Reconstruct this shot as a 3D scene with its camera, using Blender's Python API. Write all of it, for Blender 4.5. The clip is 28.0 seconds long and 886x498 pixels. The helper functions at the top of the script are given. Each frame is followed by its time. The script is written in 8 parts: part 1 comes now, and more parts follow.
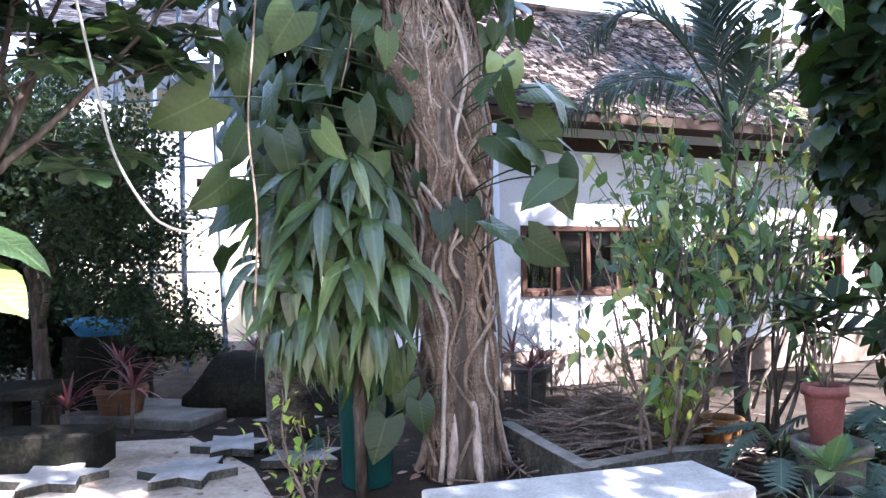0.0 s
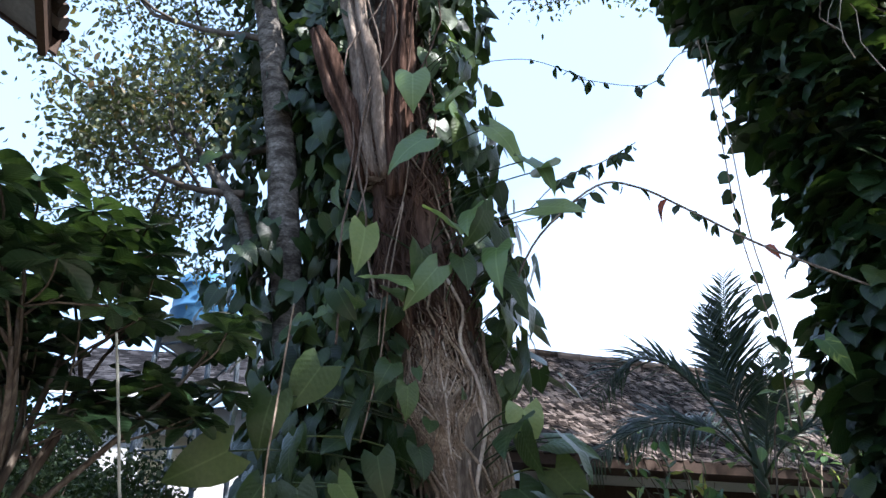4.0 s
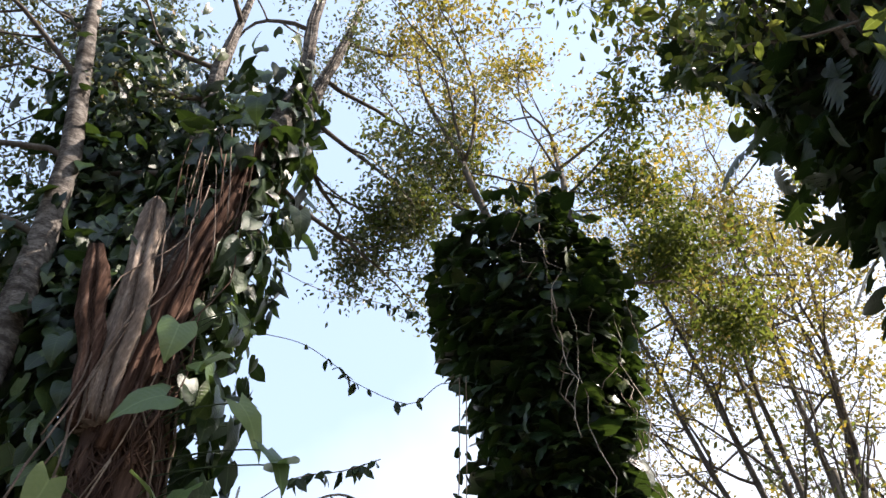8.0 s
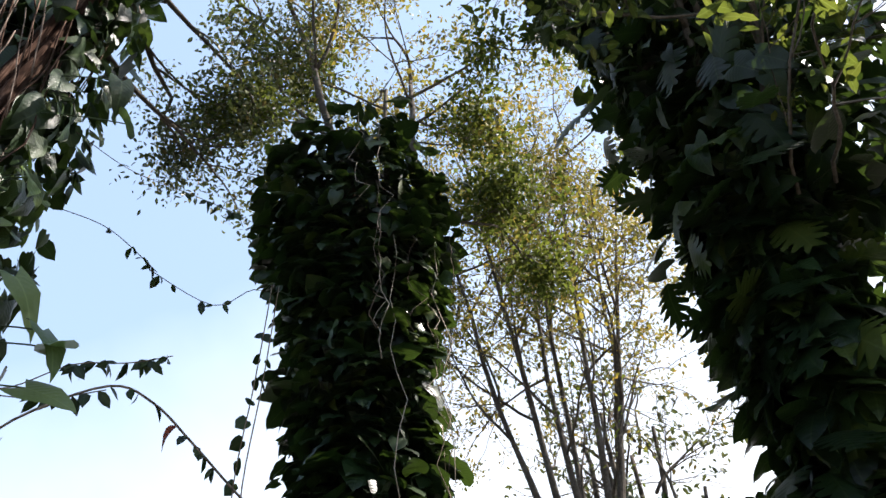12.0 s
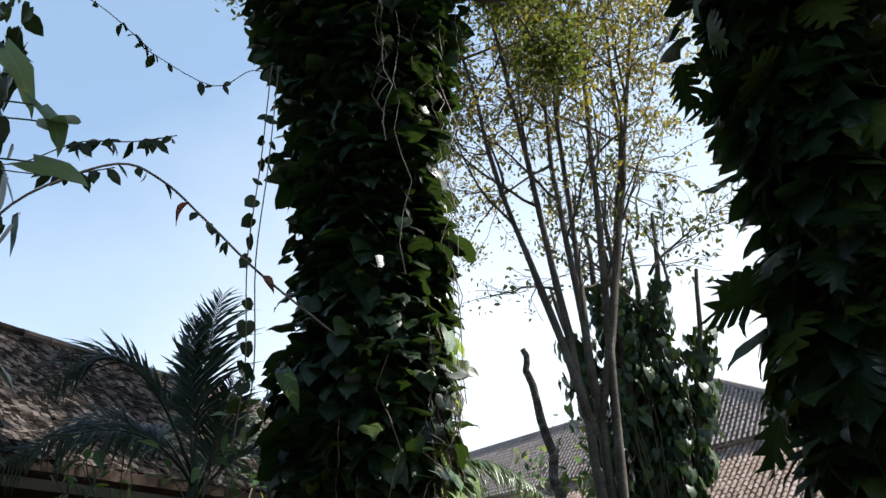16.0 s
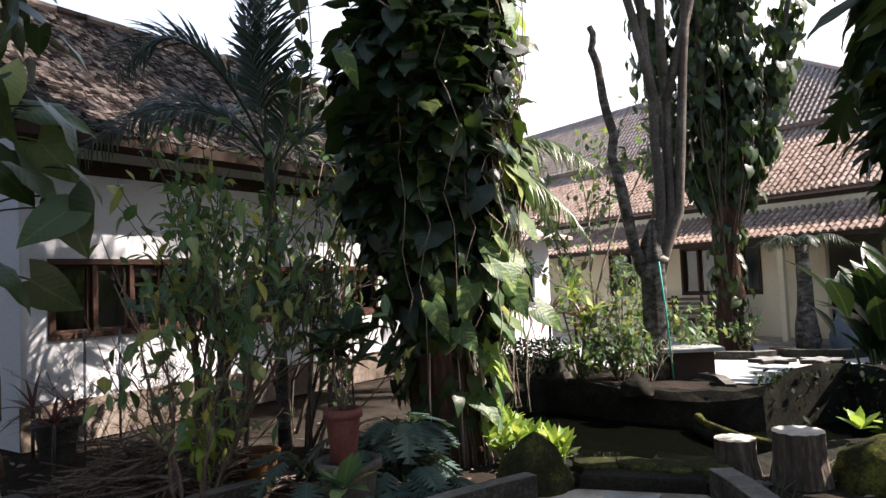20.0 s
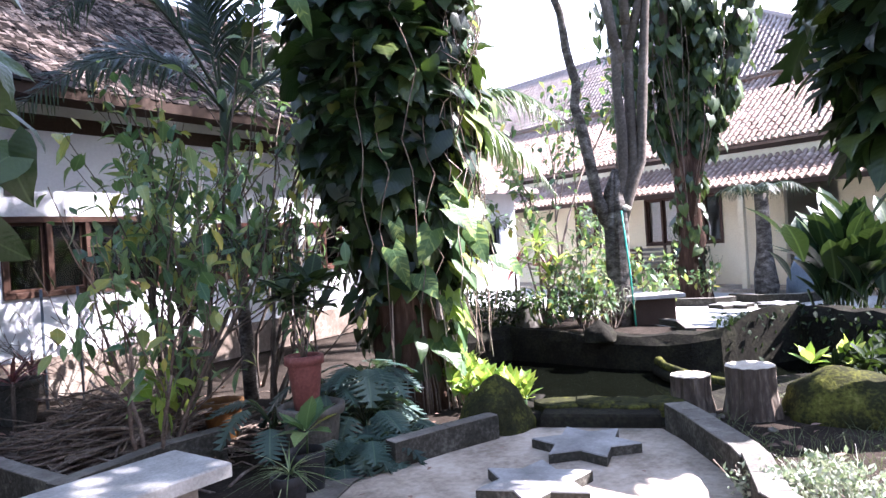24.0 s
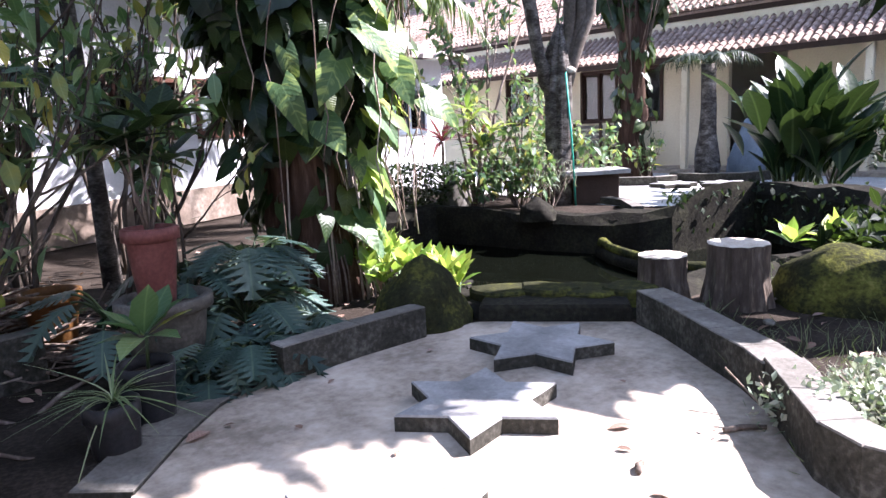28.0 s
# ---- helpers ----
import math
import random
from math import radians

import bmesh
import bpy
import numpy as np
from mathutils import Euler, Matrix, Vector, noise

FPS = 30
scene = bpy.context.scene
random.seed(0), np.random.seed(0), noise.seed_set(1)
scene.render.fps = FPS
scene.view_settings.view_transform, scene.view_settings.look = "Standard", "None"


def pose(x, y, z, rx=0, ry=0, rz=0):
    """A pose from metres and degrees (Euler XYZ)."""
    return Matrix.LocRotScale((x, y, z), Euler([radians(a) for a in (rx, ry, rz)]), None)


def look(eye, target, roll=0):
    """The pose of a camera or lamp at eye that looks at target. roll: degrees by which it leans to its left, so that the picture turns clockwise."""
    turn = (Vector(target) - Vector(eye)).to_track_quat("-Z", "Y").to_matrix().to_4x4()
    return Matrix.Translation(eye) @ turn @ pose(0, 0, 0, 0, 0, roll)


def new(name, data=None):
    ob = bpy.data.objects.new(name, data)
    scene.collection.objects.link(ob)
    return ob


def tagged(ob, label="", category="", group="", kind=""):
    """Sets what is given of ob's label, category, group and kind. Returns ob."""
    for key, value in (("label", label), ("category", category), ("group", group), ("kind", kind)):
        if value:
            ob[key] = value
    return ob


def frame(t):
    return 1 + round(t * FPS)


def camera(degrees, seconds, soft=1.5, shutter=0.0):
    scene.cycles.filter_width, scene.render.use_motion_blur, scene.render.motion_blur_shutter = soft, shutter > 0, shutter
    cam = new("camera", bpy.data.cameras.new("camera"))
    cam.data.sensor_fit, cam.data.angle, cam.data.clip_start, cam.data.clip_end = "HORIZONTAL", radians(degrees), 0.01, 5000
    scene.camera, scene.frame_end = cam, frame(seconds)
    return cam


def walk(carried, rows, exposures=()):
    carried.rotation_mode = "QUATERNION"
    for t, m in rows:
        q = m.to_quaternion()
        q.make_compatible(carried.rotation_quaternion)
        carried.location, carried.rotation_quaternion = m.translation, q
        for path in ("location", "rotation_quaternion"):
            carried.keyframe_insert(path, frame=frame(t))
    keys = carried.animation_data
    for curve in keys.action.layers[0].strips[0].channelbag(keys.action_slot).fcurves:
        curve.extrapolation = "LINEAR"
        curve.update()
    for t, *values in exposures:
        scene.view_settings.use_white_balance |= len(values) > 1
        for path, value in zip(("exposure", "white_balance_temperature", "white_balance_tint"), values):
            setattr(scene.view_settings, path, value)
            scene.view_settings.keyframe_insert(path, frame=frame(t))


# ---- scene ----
cam = camera(65.5, 28.0)
METRES, EYE, TILT, LEAN, TURN = 8.0, 1.5, 0.0, 0.0, 0.0
PATH = [
    (0, (0.0, 0.002, 1.5), (0.023, 2.001, 1.556), -0.8),
    (0.5, (-0.001, 0.006, 1.502), (0.014, 2.004, 1.602), -0.8),
    (1, (-0.002, 0.009, 1.505), (0.015, 1.997, 1.718), -0.3),
    (1.5, (-0.004, 0.01, 1.507), (0.013, 1.99, 1.789), -0.4),
    (2, (-0.005, 0.008, 1.511), (0.029, 1.975, 1.87), 0.2),
    (2.5, (-0.008, 0.001, 1.519), (-0.007, 1.929, 2.054), 0.5),
    (4.5, (-0.024, -0.032, 1.577), (-0.028, 1.636, 2.682), -1.4),
    (5, (-0.025, -0.038, 1.596), (-0.047, 1.547, 2.816), -0.0),
    (5.5, (-0.021, -0.041, 1.619), (-0.001, 1.468, 2.932), 0.3),
    (6, (-0.011, -0.042, 1.644), (0.069, 1.376, 3.052), 2.4),
    (6.5, (0.001, -0.042, 1.668), (0.226, 1.292, 3.142), 0.3),
    (7, (0.017, -0.043, 1.691), (0.394, 1.225, 3.191), -1.0),
    (7.5, (0.033, -0.044, 1.712), (0.471, 1.175, 3.236), -1.2),
    (8, (0.051, -0.045, 1.729), (0.563, 1.069, 3.309), -0.4),
    (8.5, (0.068, -0.047, 1.741), (0.621, 1.028, 3.335), -1.8),
    (9, (0.087, -0.048, 1.749), (0.727, 0.966, 3.349), -4.8),
    (9.5, (0.105, -0.05, 1.751), (0.799, 0.897, 3.37), -5.0),
    (10, (0.124, -0.05, 1.749), (0.896, 0.843, 3.364), -6.0),
    (10.5, (0.142, -0.051, 1.743), (1.026, 0.827, 3.309), -7.3),
    (11, (0.157, -0.05, 1.735), (1.118, 0.811, 3.263), -8.0),
    (11.5, (0.166, -0.048, 1.726), (1.135, 0.908, 3.192), -6.4),
    (13.5, (0.19, -0.032, 1.696), (1.238, 1.017, 3.039), -5.9),
    (14, (0.197, -0.024, 1.688), (1.262, 1.085, 2.967), -5.2),
    (14.5, (0.206, -0.014, 1.677), (1.316, 1.134, 2.881), -4.9),
    (15, (0.214, -0.005, 1.666), (1.37, 1.2, 2.766), -4.8),
    (15.5, (0.221, 0.001, 1.654), (1.399, 1.246, 2.686), -4.1),
    (16, (0.226, 0.003, 1.644), (1.408, 1.31, 2.589), -3.9),
    (16.5, (0.229, 0.001, 1.635), (1.42, 1.381, 2.458), -3.5),
    (17, (0.231, -0.002, 1.626), (1.389, 1.462, 2.343), -2.8),
    (17.5, (0.235, -0.006, 1.617), (1.378, 1.515, 2.232), -2.2),
    (18, (0.24, -0.008, 1.606), (1.338, 1.588, 2.105), -1.2),
    (18.5, (0.247, -0.009, 1.595), (1.344, 1.612, 2.005), -1.4),
    (19, (0.255, -0.01, 1.582), (1.374, 1.619, 1.89), -1.3),
    (19.5, (0.263, -0.012, 1.57), (1.395, 1.621, 1.796), -1.7),
    (20, (0.271, -0.015, 1.557), (1.424, 1.617, 1.659), -2.5),
    (20.5, (0.28, -0.018, 1.546), (1.441, 1.61, 1.584), -3.1),
    (21, (0.289, -0.023, 1.536), (1.493, 1.574, 1.541), -5.4),
    (21.5, (0.298, -0.032, 1.524), (1.474, 1.582, 1.429), -6.8),
    (23.5, (0.32, -0.101, 1.476), (1.53, 1.489, 1.393), -4.1),
    (24, (0.34, -0.051, 1.447), (1.558, 1.535, 1.428), -3.7),
    (24.5, (0.369, 0.048, 1.408), (1.672, 1.559, 1.267), -1.0),
    (25, (0.421, 0.181, 1.36), (1.847, 1.581, 1.276), -2.7),
    (25.5, (0.545, 0.333, 1.31), (1.994, 1.7, 1.137), -3.2),
    (26, (0.687, 0.455, 1.254), (2.132, 1.828, 1.086), -0.4),
    (26.5, (0.778, 0.551, 1.22), (2.315, 1.811, 0.997), 1.2),
    (27, (0.869, 0.681, 1.204), (2.406, 1.924, 0.9), -2.2),
    (27.5, (0.988, 0.823, 1.181), (2.481, 2.124, 0.898), 1.7),
    (28, (1.183, 0.958, 1.156), (2.537, 2.387, 0.801), -2.7),
]
EXPOSURES = [(0, 3.92, 5850, 24), (2.5, 3.35, 5900, 21), (4.5, 2.15, 6000, 13), (6, 1.95, 6150, 13), (8, 2.0, 7000, 18), (11, 1.9, 6900, 16), (14, 1.45, 6300, 9), (16, 1.25, 6300, 8), (17, 1.1, 6700, 10), (18.5, 1.15, 7200, 15), (20, 1.8, 6850, 19), (21.5, 2.7, 6150, 23), (25, 3.15, 5950, 27), (28, 2.8, 6000, 27)]
walk(cam, [(t, look(eye, target, roll)) for t, eye, target, roll in PATH], EXPOSURES)

# ---------------------------------------------------------------- light
SUN_AZ, SUN_EL = radians(125.5), radians(45)      # from +y towards +x
sun_to = Vector((math.sin(SUN_AZ) * math.cos(SUN_EL), math.cos(SUN_AZ) * math.cos(SUN_EL), math.sin(SUN_EL)))
world = bpy.data.worlds.new("sky")
scene.world = world
world.use_nodes = True
wn = world.node_tree.nodes
sky = wn.new("ShaderNodeTexSky")
sky.sky_type, sky.sun_disc = "NISHITA", False
sky.sun_elevation, sky.sun_rotation = SUN_EL, SUN_AZ
sky.air_density, sky.dust_density, sky.ozone_density = 1.0, 1.0, 1.0
wn["Background"].inputs[1].default_value = 0.092
# a thin veil of cloud over the whole sky, thicker towards the horizon
wl = world.node_tree.links
wc, wsep, wno, wr, wm2 = wn.new("ShaderNodeTexCoord"), wn.new("ShaderNodeSeparateXYZ"), wn.new("ShaderNodeTexNoise"), wn.new("ShaderNodeMapRange"), wn.new("ShaderNodeMix")
wl.new(wc.outputs["Generated"], wsep.inputs[0])
wl.new(wc.outputs["Generated"], wno.inputs["Vector"])
wno.inputs["Scale"].default_value, wno.inputs["Detail"].default_value, wno.inputs["Roughness"].default_value = 1.6, 5, 0.55
low = wn.new("ShaderNodeMath")
low.operation, low.inputs[1].default_value, low.inputs[2].default_value = "MULTIPLY_ADD", -0.42, 0.26
# ... and towards the east, where the haze gathers below the sun
east, toward = wn.new("ShaderNodeVectorMath"), wn.new("ShaderNodeMath")
east.operation, east.inputs[1].default_value = "DOT_PRODUCT", (0.99, 0.10, 0.0)
wl.new(wc.outputs["Generated"], east.inputs[0])
toward.operation, toward.inputs[1].default_value = "MULTIPLY_ADD", 0.45
wl.new(east.outputs["Value"], toward.inputs[0])
wl.new(wsep.outputs[2], low.inputs[0])
sumn = wn.new("ShaderNodeMath")
sumn.operation, sumn.inputs[1].default_value = "MULTIPLY_ADD", 0.3
wl.new(wno.outputs[0], sumn.inputs[0])
wl.new(low.outputs[0], toward.inputs[2])
wl.new(toward.outputs[0], sumn.inputs[2])
wr.inputs[1].default_value, wr.inputs[2].default_value, wr.inputs[3].default_value, wr.inputs[4].default_value = 0.30, 0.70, 0.0, 0.92
wl.new(sumn.outputs[0], wr.inputs[0])
wm2.data_type = "RGBA"
wm2.inputs[7].default_value = (6.0, 6.3, 6.6, 1)
wl.new(wr.outputs[0], wm2.inputs[0])
haze = wn.new("ShaderNodeMix")     # thin blue haze over the clear part
haze.data_type = "RGBA"
haze.inputs[0].default_value = 0.5
haze.inputs[7].default_value = (2.7, 3.75, 5.1, 1)
wl.new(sky.outputs[0], haze.inputs[6])
wl.new(haze.outputs[2], wm2.inputs[6])
wl.new(wm2.outputs[2], wn["Background"].inputs[0])
sun = new("sun", bpy.data.lights.new("sun", "SUN"))
sun.data.energy, sun.data.angle, sun.data.color = 5.0, radians(0.55), (1.0, 0.96, 0.90)
sun.matrix_world = look(sun_to * 60, (0, 0, 0))

# ---------------------------------------------------------------- materials


def nodes(name, rough=0.7, spec=0.3):
    m = bpy.data.materials.new(name)
    m.use_nodes = True
    n, l = m.node_tree.nodes, m.node_tree.links
    b = n["Principled BSDF"]
    b.inputs["Roughness"].default_value = rough
    b.inputs["Specular IOR Level"].default_value = spec
    return m, n, l, b


def ramp(n, stops):
    r = n.new("ShaderNodeValToRGB")
    e = r.color_ramp.elements
    while len(e) < len(stops):
        e.new(0.5)
    for k, (p, c) in enumerate(stops):
        e[k].position, e[k].color = p, (*c, 1)
    return r


def surface(name, stops, scale=4.0, fine=40.0, rough=0.8, bump=0.3, stretch=(1, 1, 1), spec=0.12, mixed=0.45, metal=0.0, island=0.0):
    """Two scales of noise through a colour ramp, with fine relief."""
    m, n, l, b = nodes(name, rough, spec)
    b.inputs["Metallic"].default_value = metal
    co = n.new("ShaderNodeTexCoord")
    mp = n.new("ShaderNodeMapping")
    mp.inputs["Scale"].default_value = stretch
    l.new(co.outputs["Object"], mp.inputs[0])
    big, small = n.new("ShaderNodeTexNoise"), n.new("ShaderNodeTexNoise")
    for t, s, d in ((big, scale, 6), (small, fine, 5)):
        t.inputs["Scale"].default_value, t.inputs["Detail"].default_value = s, d
        t.inputs["Roughness"].default_value = 0.62
        l.new(mp.outputs[0], t.inputs["Vector"])
    mix = n.new("ShaderNodeMix")
    mix.inputs[0].default_value = mixed
    l.new(big.outputs[0], mix.inputs[2])
    l.new(small.outputs[0], mix.inputs[3])
    out = mix.outputs[0]
    if island:
        geo = n.new("ShaderNodeNewGeometry")
        inf = n.new("ShaderNodeObjectInfo")
        add = n.new("ShaderNodeMath")
        add.operation = "ADD"
        l.new(geo.outputs["Random Per Island"], add.inputs[0])
        l.new(inf.outputs["Random"], add.inputs[1])
        sub = n.new("ShaderNodeMath")
        sub.operation, sub.inputs[1].default_value = "FRACT", 0
        l.new(add.outputs[0], sub.inputs[0])
        ma = n.new("ShaderNodeMath")
        ma.operation, ma.inputs[1].default_value, ma.inputs[2].default_value = "MULTIPLY_ADD", island, -island / 2
        l.new(sub.outputs[0], ma.inputs[0])
        ad = n.new("ShaderNodeMath")
        ad.operation = "ADD"
        l.new(out, ad.inputs[0])
        l.new(ma.outputs[0], ad.inputs[1])
        out = ad.outputs[0]
    r = ramp(n, stops)
    l.new(out, r.inputs[0])
    l.new(r.outputs[0], b.inputs["Base Color"])
    if bump:
        bp = n.new("ShaderNodeBump")
        bp.inputs["Strength"].default_value, bp.inputs["Distance"].default_value = bump, 0.02
        l.new(mix.outputs[0], bp.inputs["Height"])
        l.new(bp.outputs[0], b.inputs["Normal"])
    return m


def leafy(name, stops, rough=0.4, glow=0.35, through_col=(0.22, 0.38, 0.05), spec=0.35, k=1.0, marbled=0.0):
    """Leaves: a glossy face that lets some light through, each leaf with a shade of its own."""
    m, n, l, b = nodes(name, rough, spec)
    geo, inf = n.new("ShaderNodeNewGeometry"), n.new("ShaderNodeObjectInfo")
    add, fr = n.new("ShaderNodeMath"), n.new("ShaderNodeMath")
    add.operation, fr.operation = "ADD", "FRACT"
    l.new(geo.outputs["Random Per Island"], add.inputs[0])
    l.new(inf.outputs["Random"], add.inputs[1])
    l.new(add.outputs[0], fr.inputs[0])
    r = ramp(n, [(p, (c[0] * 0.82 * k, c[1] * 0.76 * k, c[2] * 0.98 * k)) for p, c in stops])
    tex, co = n.new("ShaderNodeTexNoise"), n.new("ShaderNodeTexCoord")
    tex.inputs["Scale"].default_value, tex.inputs["Detail"].default_value = 14, 4
    l.new(co.outputs["Object"], tex.inputs["Vector"])
    off = n.new("ShaderNodeMath")
    off.operation, off.inputs[1].default_value, off.inputs[2].default_value = "MULTIPLY_ADD", 0.3, -0.15
    l.new(tex.outputs[0], off.inputs[0])
    sm = n.new("ShaderNodeMath")
    sm.operation = "ADD"
    l.new(fr.outputs[0], sm.inputs[0])
    l.new(off.outputs[0], sm.inputs[1])
    l.new(sm.outputs[0], r.inputs[0])
    # midrib and side veins, in the leaf's own plane
    sep, av = n.new("ShaderNodeSeparateXYZ"), n.new("ShaderNodeMath")
    av.operation = "ABSOLUTE"
    l.new(co.outputs["UV"], sep.inputs[0])
    l.new(sep.outputs[1], av.inputs[0])
    rib = n.new("ShaderNodeMapRange")
    rib.inputs[1].default_value, rib.inputs[2].default_value, rib.inputs[3].default_value, rib.inputs[4].default_value = 0.006, 0.024, 1.0, 0.0
    l.new(av.outputs[0], rib.inputs[0])
    lean, wave, vein = n.new("ShaderNodeMath"), n.new("ShaderNodeMath"), n.new("ShaderNodeMath")
    lean.operation, lean.inputs[1].default_value = "MULTIPLY_ADD", -0.75
    l.new(av.outputs[0], lean.inputs[0])
    l.new(sep.outputs[0], lean.inputs[2])
    wave.operation, wave.inputs[1].default_value = "MULTIPLY", 52.0
    l.new(lean.outputs[0], wave.inputs[0])
    vein.operation = "SINE"
    l.new(wave.outputs[0], vein.inputs[0])
    pale = n.new("ShaderNodeMix")
    pale.data_type = "RGBA"
    pale.blend_type = "ADD"
    pale.inputs[7].default_value = (0.05 * k, 0.065 * k, 0.028 * k, 1)
    l.new(rib.outputs[0], pale.inputs[0])
    l.new(r.outputs[0], pale.inputs[6])
    skin = pale.outputs[2]
    if marbled:
        mt, mm, mx = n.new("ShaderNodeTexNoise"), n.new("ShaderNodeMapRange"), n.new("ShaderNodeMix")
        cb_ = n.new("ShaderNodeCombineXYZ")
        l.new(lean.outputs[0], cb_.inputs[0])
        l.new(sep.outputs[1], cb_.inputs[1])
        l.new(fr.outputs[0], cb_.inputs[2])
        st_ = n.new("ShaderNodeVectorMath")
        st_.operation, st_.inputs[1].default_value = "MULTIPLY", (9.0, 2.5, 30.0)
        l.new(cb_.outputs[0], st_.inputs[0])
        l.new(st_.outputs[0], mt.inputs["Vector"])
        mt.inputs["Scale"].default_value, mt.inputs["Detail"].default_value = 1.0, 3
        mm.inputs[1].default_value, mm.inputs[2].default_value, mm.inputs[3].default_value, mm.inputs[4].default_value = 0.52, 0.66, 0.0, marbled
        l.new(mt.outputs[0], mm.inputs[0])
        mx.data_type = "RGBA"
        mx.inputs[7].default_value = (0.22, 0.28, 0.07, 1)
        l.new(mm.outputs[0], mx.inputs[0])
        l.new(skin, mx.inputs[6])
        skin = mx.outputs[2]
    l.new(skin, b.inputs["Base Color"])
    rel = n.new("ShaderNodeMath")
    rel.operation, rel.inputs[1].default_value = "MULTIPLY_ADD", 0.12
    l.new(vein.outputs[0], rel.inputs[0])
    l.new(tex.outputs[0], rel.inputs[2])
    bp = n.new("ShaderNodeBump")
    bp.inputs["Strength"].default_value, bp.inputs["Distance"].default_value = 0.4, 0.01
    l.new(rel.outputs[0], bp.inputs["Height"])
    l.new(bp.outputs[0], b.inputs["Normal"])
    tr = n.new("ShaderNodeBsdfTranslucent")
    tint = n.new("ShaderNodeMix")
    tint.data_type = "RGBA"
    tint.inputs[0].default_value = 0.3
    tint.inputs[7].default_value = (*through_col, 1)
    l.new(skin, tint.inputs[6])
    l.new(tint.outputs[2], tr.inputs[0])
    ms = n.new("ShaderNodeMixShader")
    ms.inputs[0].default_value = glow
    l.new(b.outputs[0], ms.inputs[1])
    l.new(tr.outputs[0], ms.inputs[2])
    l.new(ms.outputs[0], n["Material Output"].inputs[0])
    return m


PAVING = surface("weathered concrete paving", [(0.3, (0.11, 0.088, 0.066)), (0.42, (0.21, 0.174, 0.136)), (0.54, (0.35, 0.296, 0.24)), (0.68, (0.48, 0.42, 0.35))], 1.9, 22, 0.85, 0.3, mixed=0.3)
SOIL = surface("garden soil", [(0.3, (0.010, 0.008, 0.006)), (0.5, (0.025, 0.020, 0.016)), (0.7, (0.065, 0.053, 0.042))], 2.2, 45, 0.95, 0.8, spec=0.03)
STARSTONE = surface("grey cement slab", [(0.3, (0.095, 0.094, 0.092)), (0.5, (0.20, 0.198, 0.193)), (0.7, (0.34, 0.338, 0.33))], 3.5, 50, 0.7, 0.2, mixed=0.25)
CURB = surface("cement curb", [(0.28, (0.036, 0.033, 0.027)), (0.5, (0.115, 0.107, 0.093)), (0.7, (0.23, 0.217, 0.192))], 3.0, 45, 0.85, 0.35, mixed=0.28)
# darker copy of the curb cement: side shade is put into the colour
SHADEDSIDE = surface("cement side, shade painted in", [(0.3, (0.014, 0.014, 0.011)), (0.5, (0.042, 0.040, 0.033)), (0.72, (0.13, 0.122, 0.105))], 5, 40, 0.9, 0.5, mixed=0.4, spec=0.05)
BENCHSTONE = surface("worn terrazzo", [(0.3, (0.13, 0.13, 0.122)), (0.5, (0.27, 0.268, 0.255)), (0.7, (0.43, 0.425, 0.41))], 4, 60, 0.7, 0.2, mixed=0.35)
WHITEWALL = surface("white painted plaster", [(0.25, (0.32, 0.315, 0.305)), (0.45, (0.50, 0.505, 0.51)), (0.7, (0.60, 0.605, 0.61))], 0.8, 30, 0.85, 0.12)
DIRTWALL = surface("stained plaster", [(0.3, (0.30, 0.24, 0.19)), (0.5, (0.52, 0.46, 0.40)), (0.7, (0.70, 0.67, 0.63))], 1.5, 20, 0.9, 0.2)
EARTHWALL = surface("earth-stained plaster", [(0.3, (0.06, 0.046, 0.035)), (0.5, (0.13, 0.102, 0.08)), (0.7, (0.28, 0.24, 0.20))], 1.8, 20, 0.95, 0.4, mixed=0.35)
CREAM = surface("cream painted plaster", [(0.25, (0.50, 0.43, 0.29)), (0.5, (0.66, 0.585, 0.42)), (0.7, (0.74, 0.67, 0.50))], 0.9, 30, 0.85, 0.1)
DARKWOOD = surface("dark brown window wood", [(0.3, (0.025, 0.014, 0.010)), (0.6, (0.06, 0.032, 0.022)), (0.75, (0.10, 0.055, 0.04))], 3, 50, 0.5, 0.15, (1, 1, 8))
REDWOOD = surface("reddish brown window wood", [(0.3, (0.045, 0.019, 0.013)), (0.6, (0.085, 0.038, 0.027)), (0.75, (0.13, 0.062, 0.045))], 3, 50, 0.5, 0.15, (1, 1, 8))
FASCIA = surface("brown fascia board", [(0.3, (0.022, 0.014, 0.010)), (0.6, (0.050, 0.032, 0.023)), (0.75, (0.085, 0.055, 0.04))], 2, 40, 0.7, 0.2)
SHINGLE = surface("weathered roof shingle", [(0.28, (0.010, 0.008, 0.007)), (0.5, (0.040, 0.031, 0.026)), (0.72, (0.125, 0.102, 0.090))], 1.2, 25, 0.9, 0.4, island=0.6, spec=0.03)
SLATE = surface("dark grey roof tile", [(0.28, (0.012, 0.012, 0.014)), (0.5, (0.026, 0.026, 0.030)), (0.72, (0.055, 0.055, 0.062))], 2.0, 25, 0.9, 0.3, island=0.5, spec=0.03)
TILE = surface("terracotta roof tile", [(0.25, (0.11, 0.072, 0.055)), (0.5, (0.25, 0.182, 0.148)), (0.75, (0.44, 0.355, 0.31))], 1.0, 20, 0.85, 0.25, island=0.16)
OLDTILE = surface("greyed roof tile", [(0.25, (0.14, 0.105, 0.09)), (0.5, (0.30, 0.24, 0.21)), (0.75, (0.42, 0.37, 0.34))], 1.0, 20, 0.9, 0.25, island=0.10)
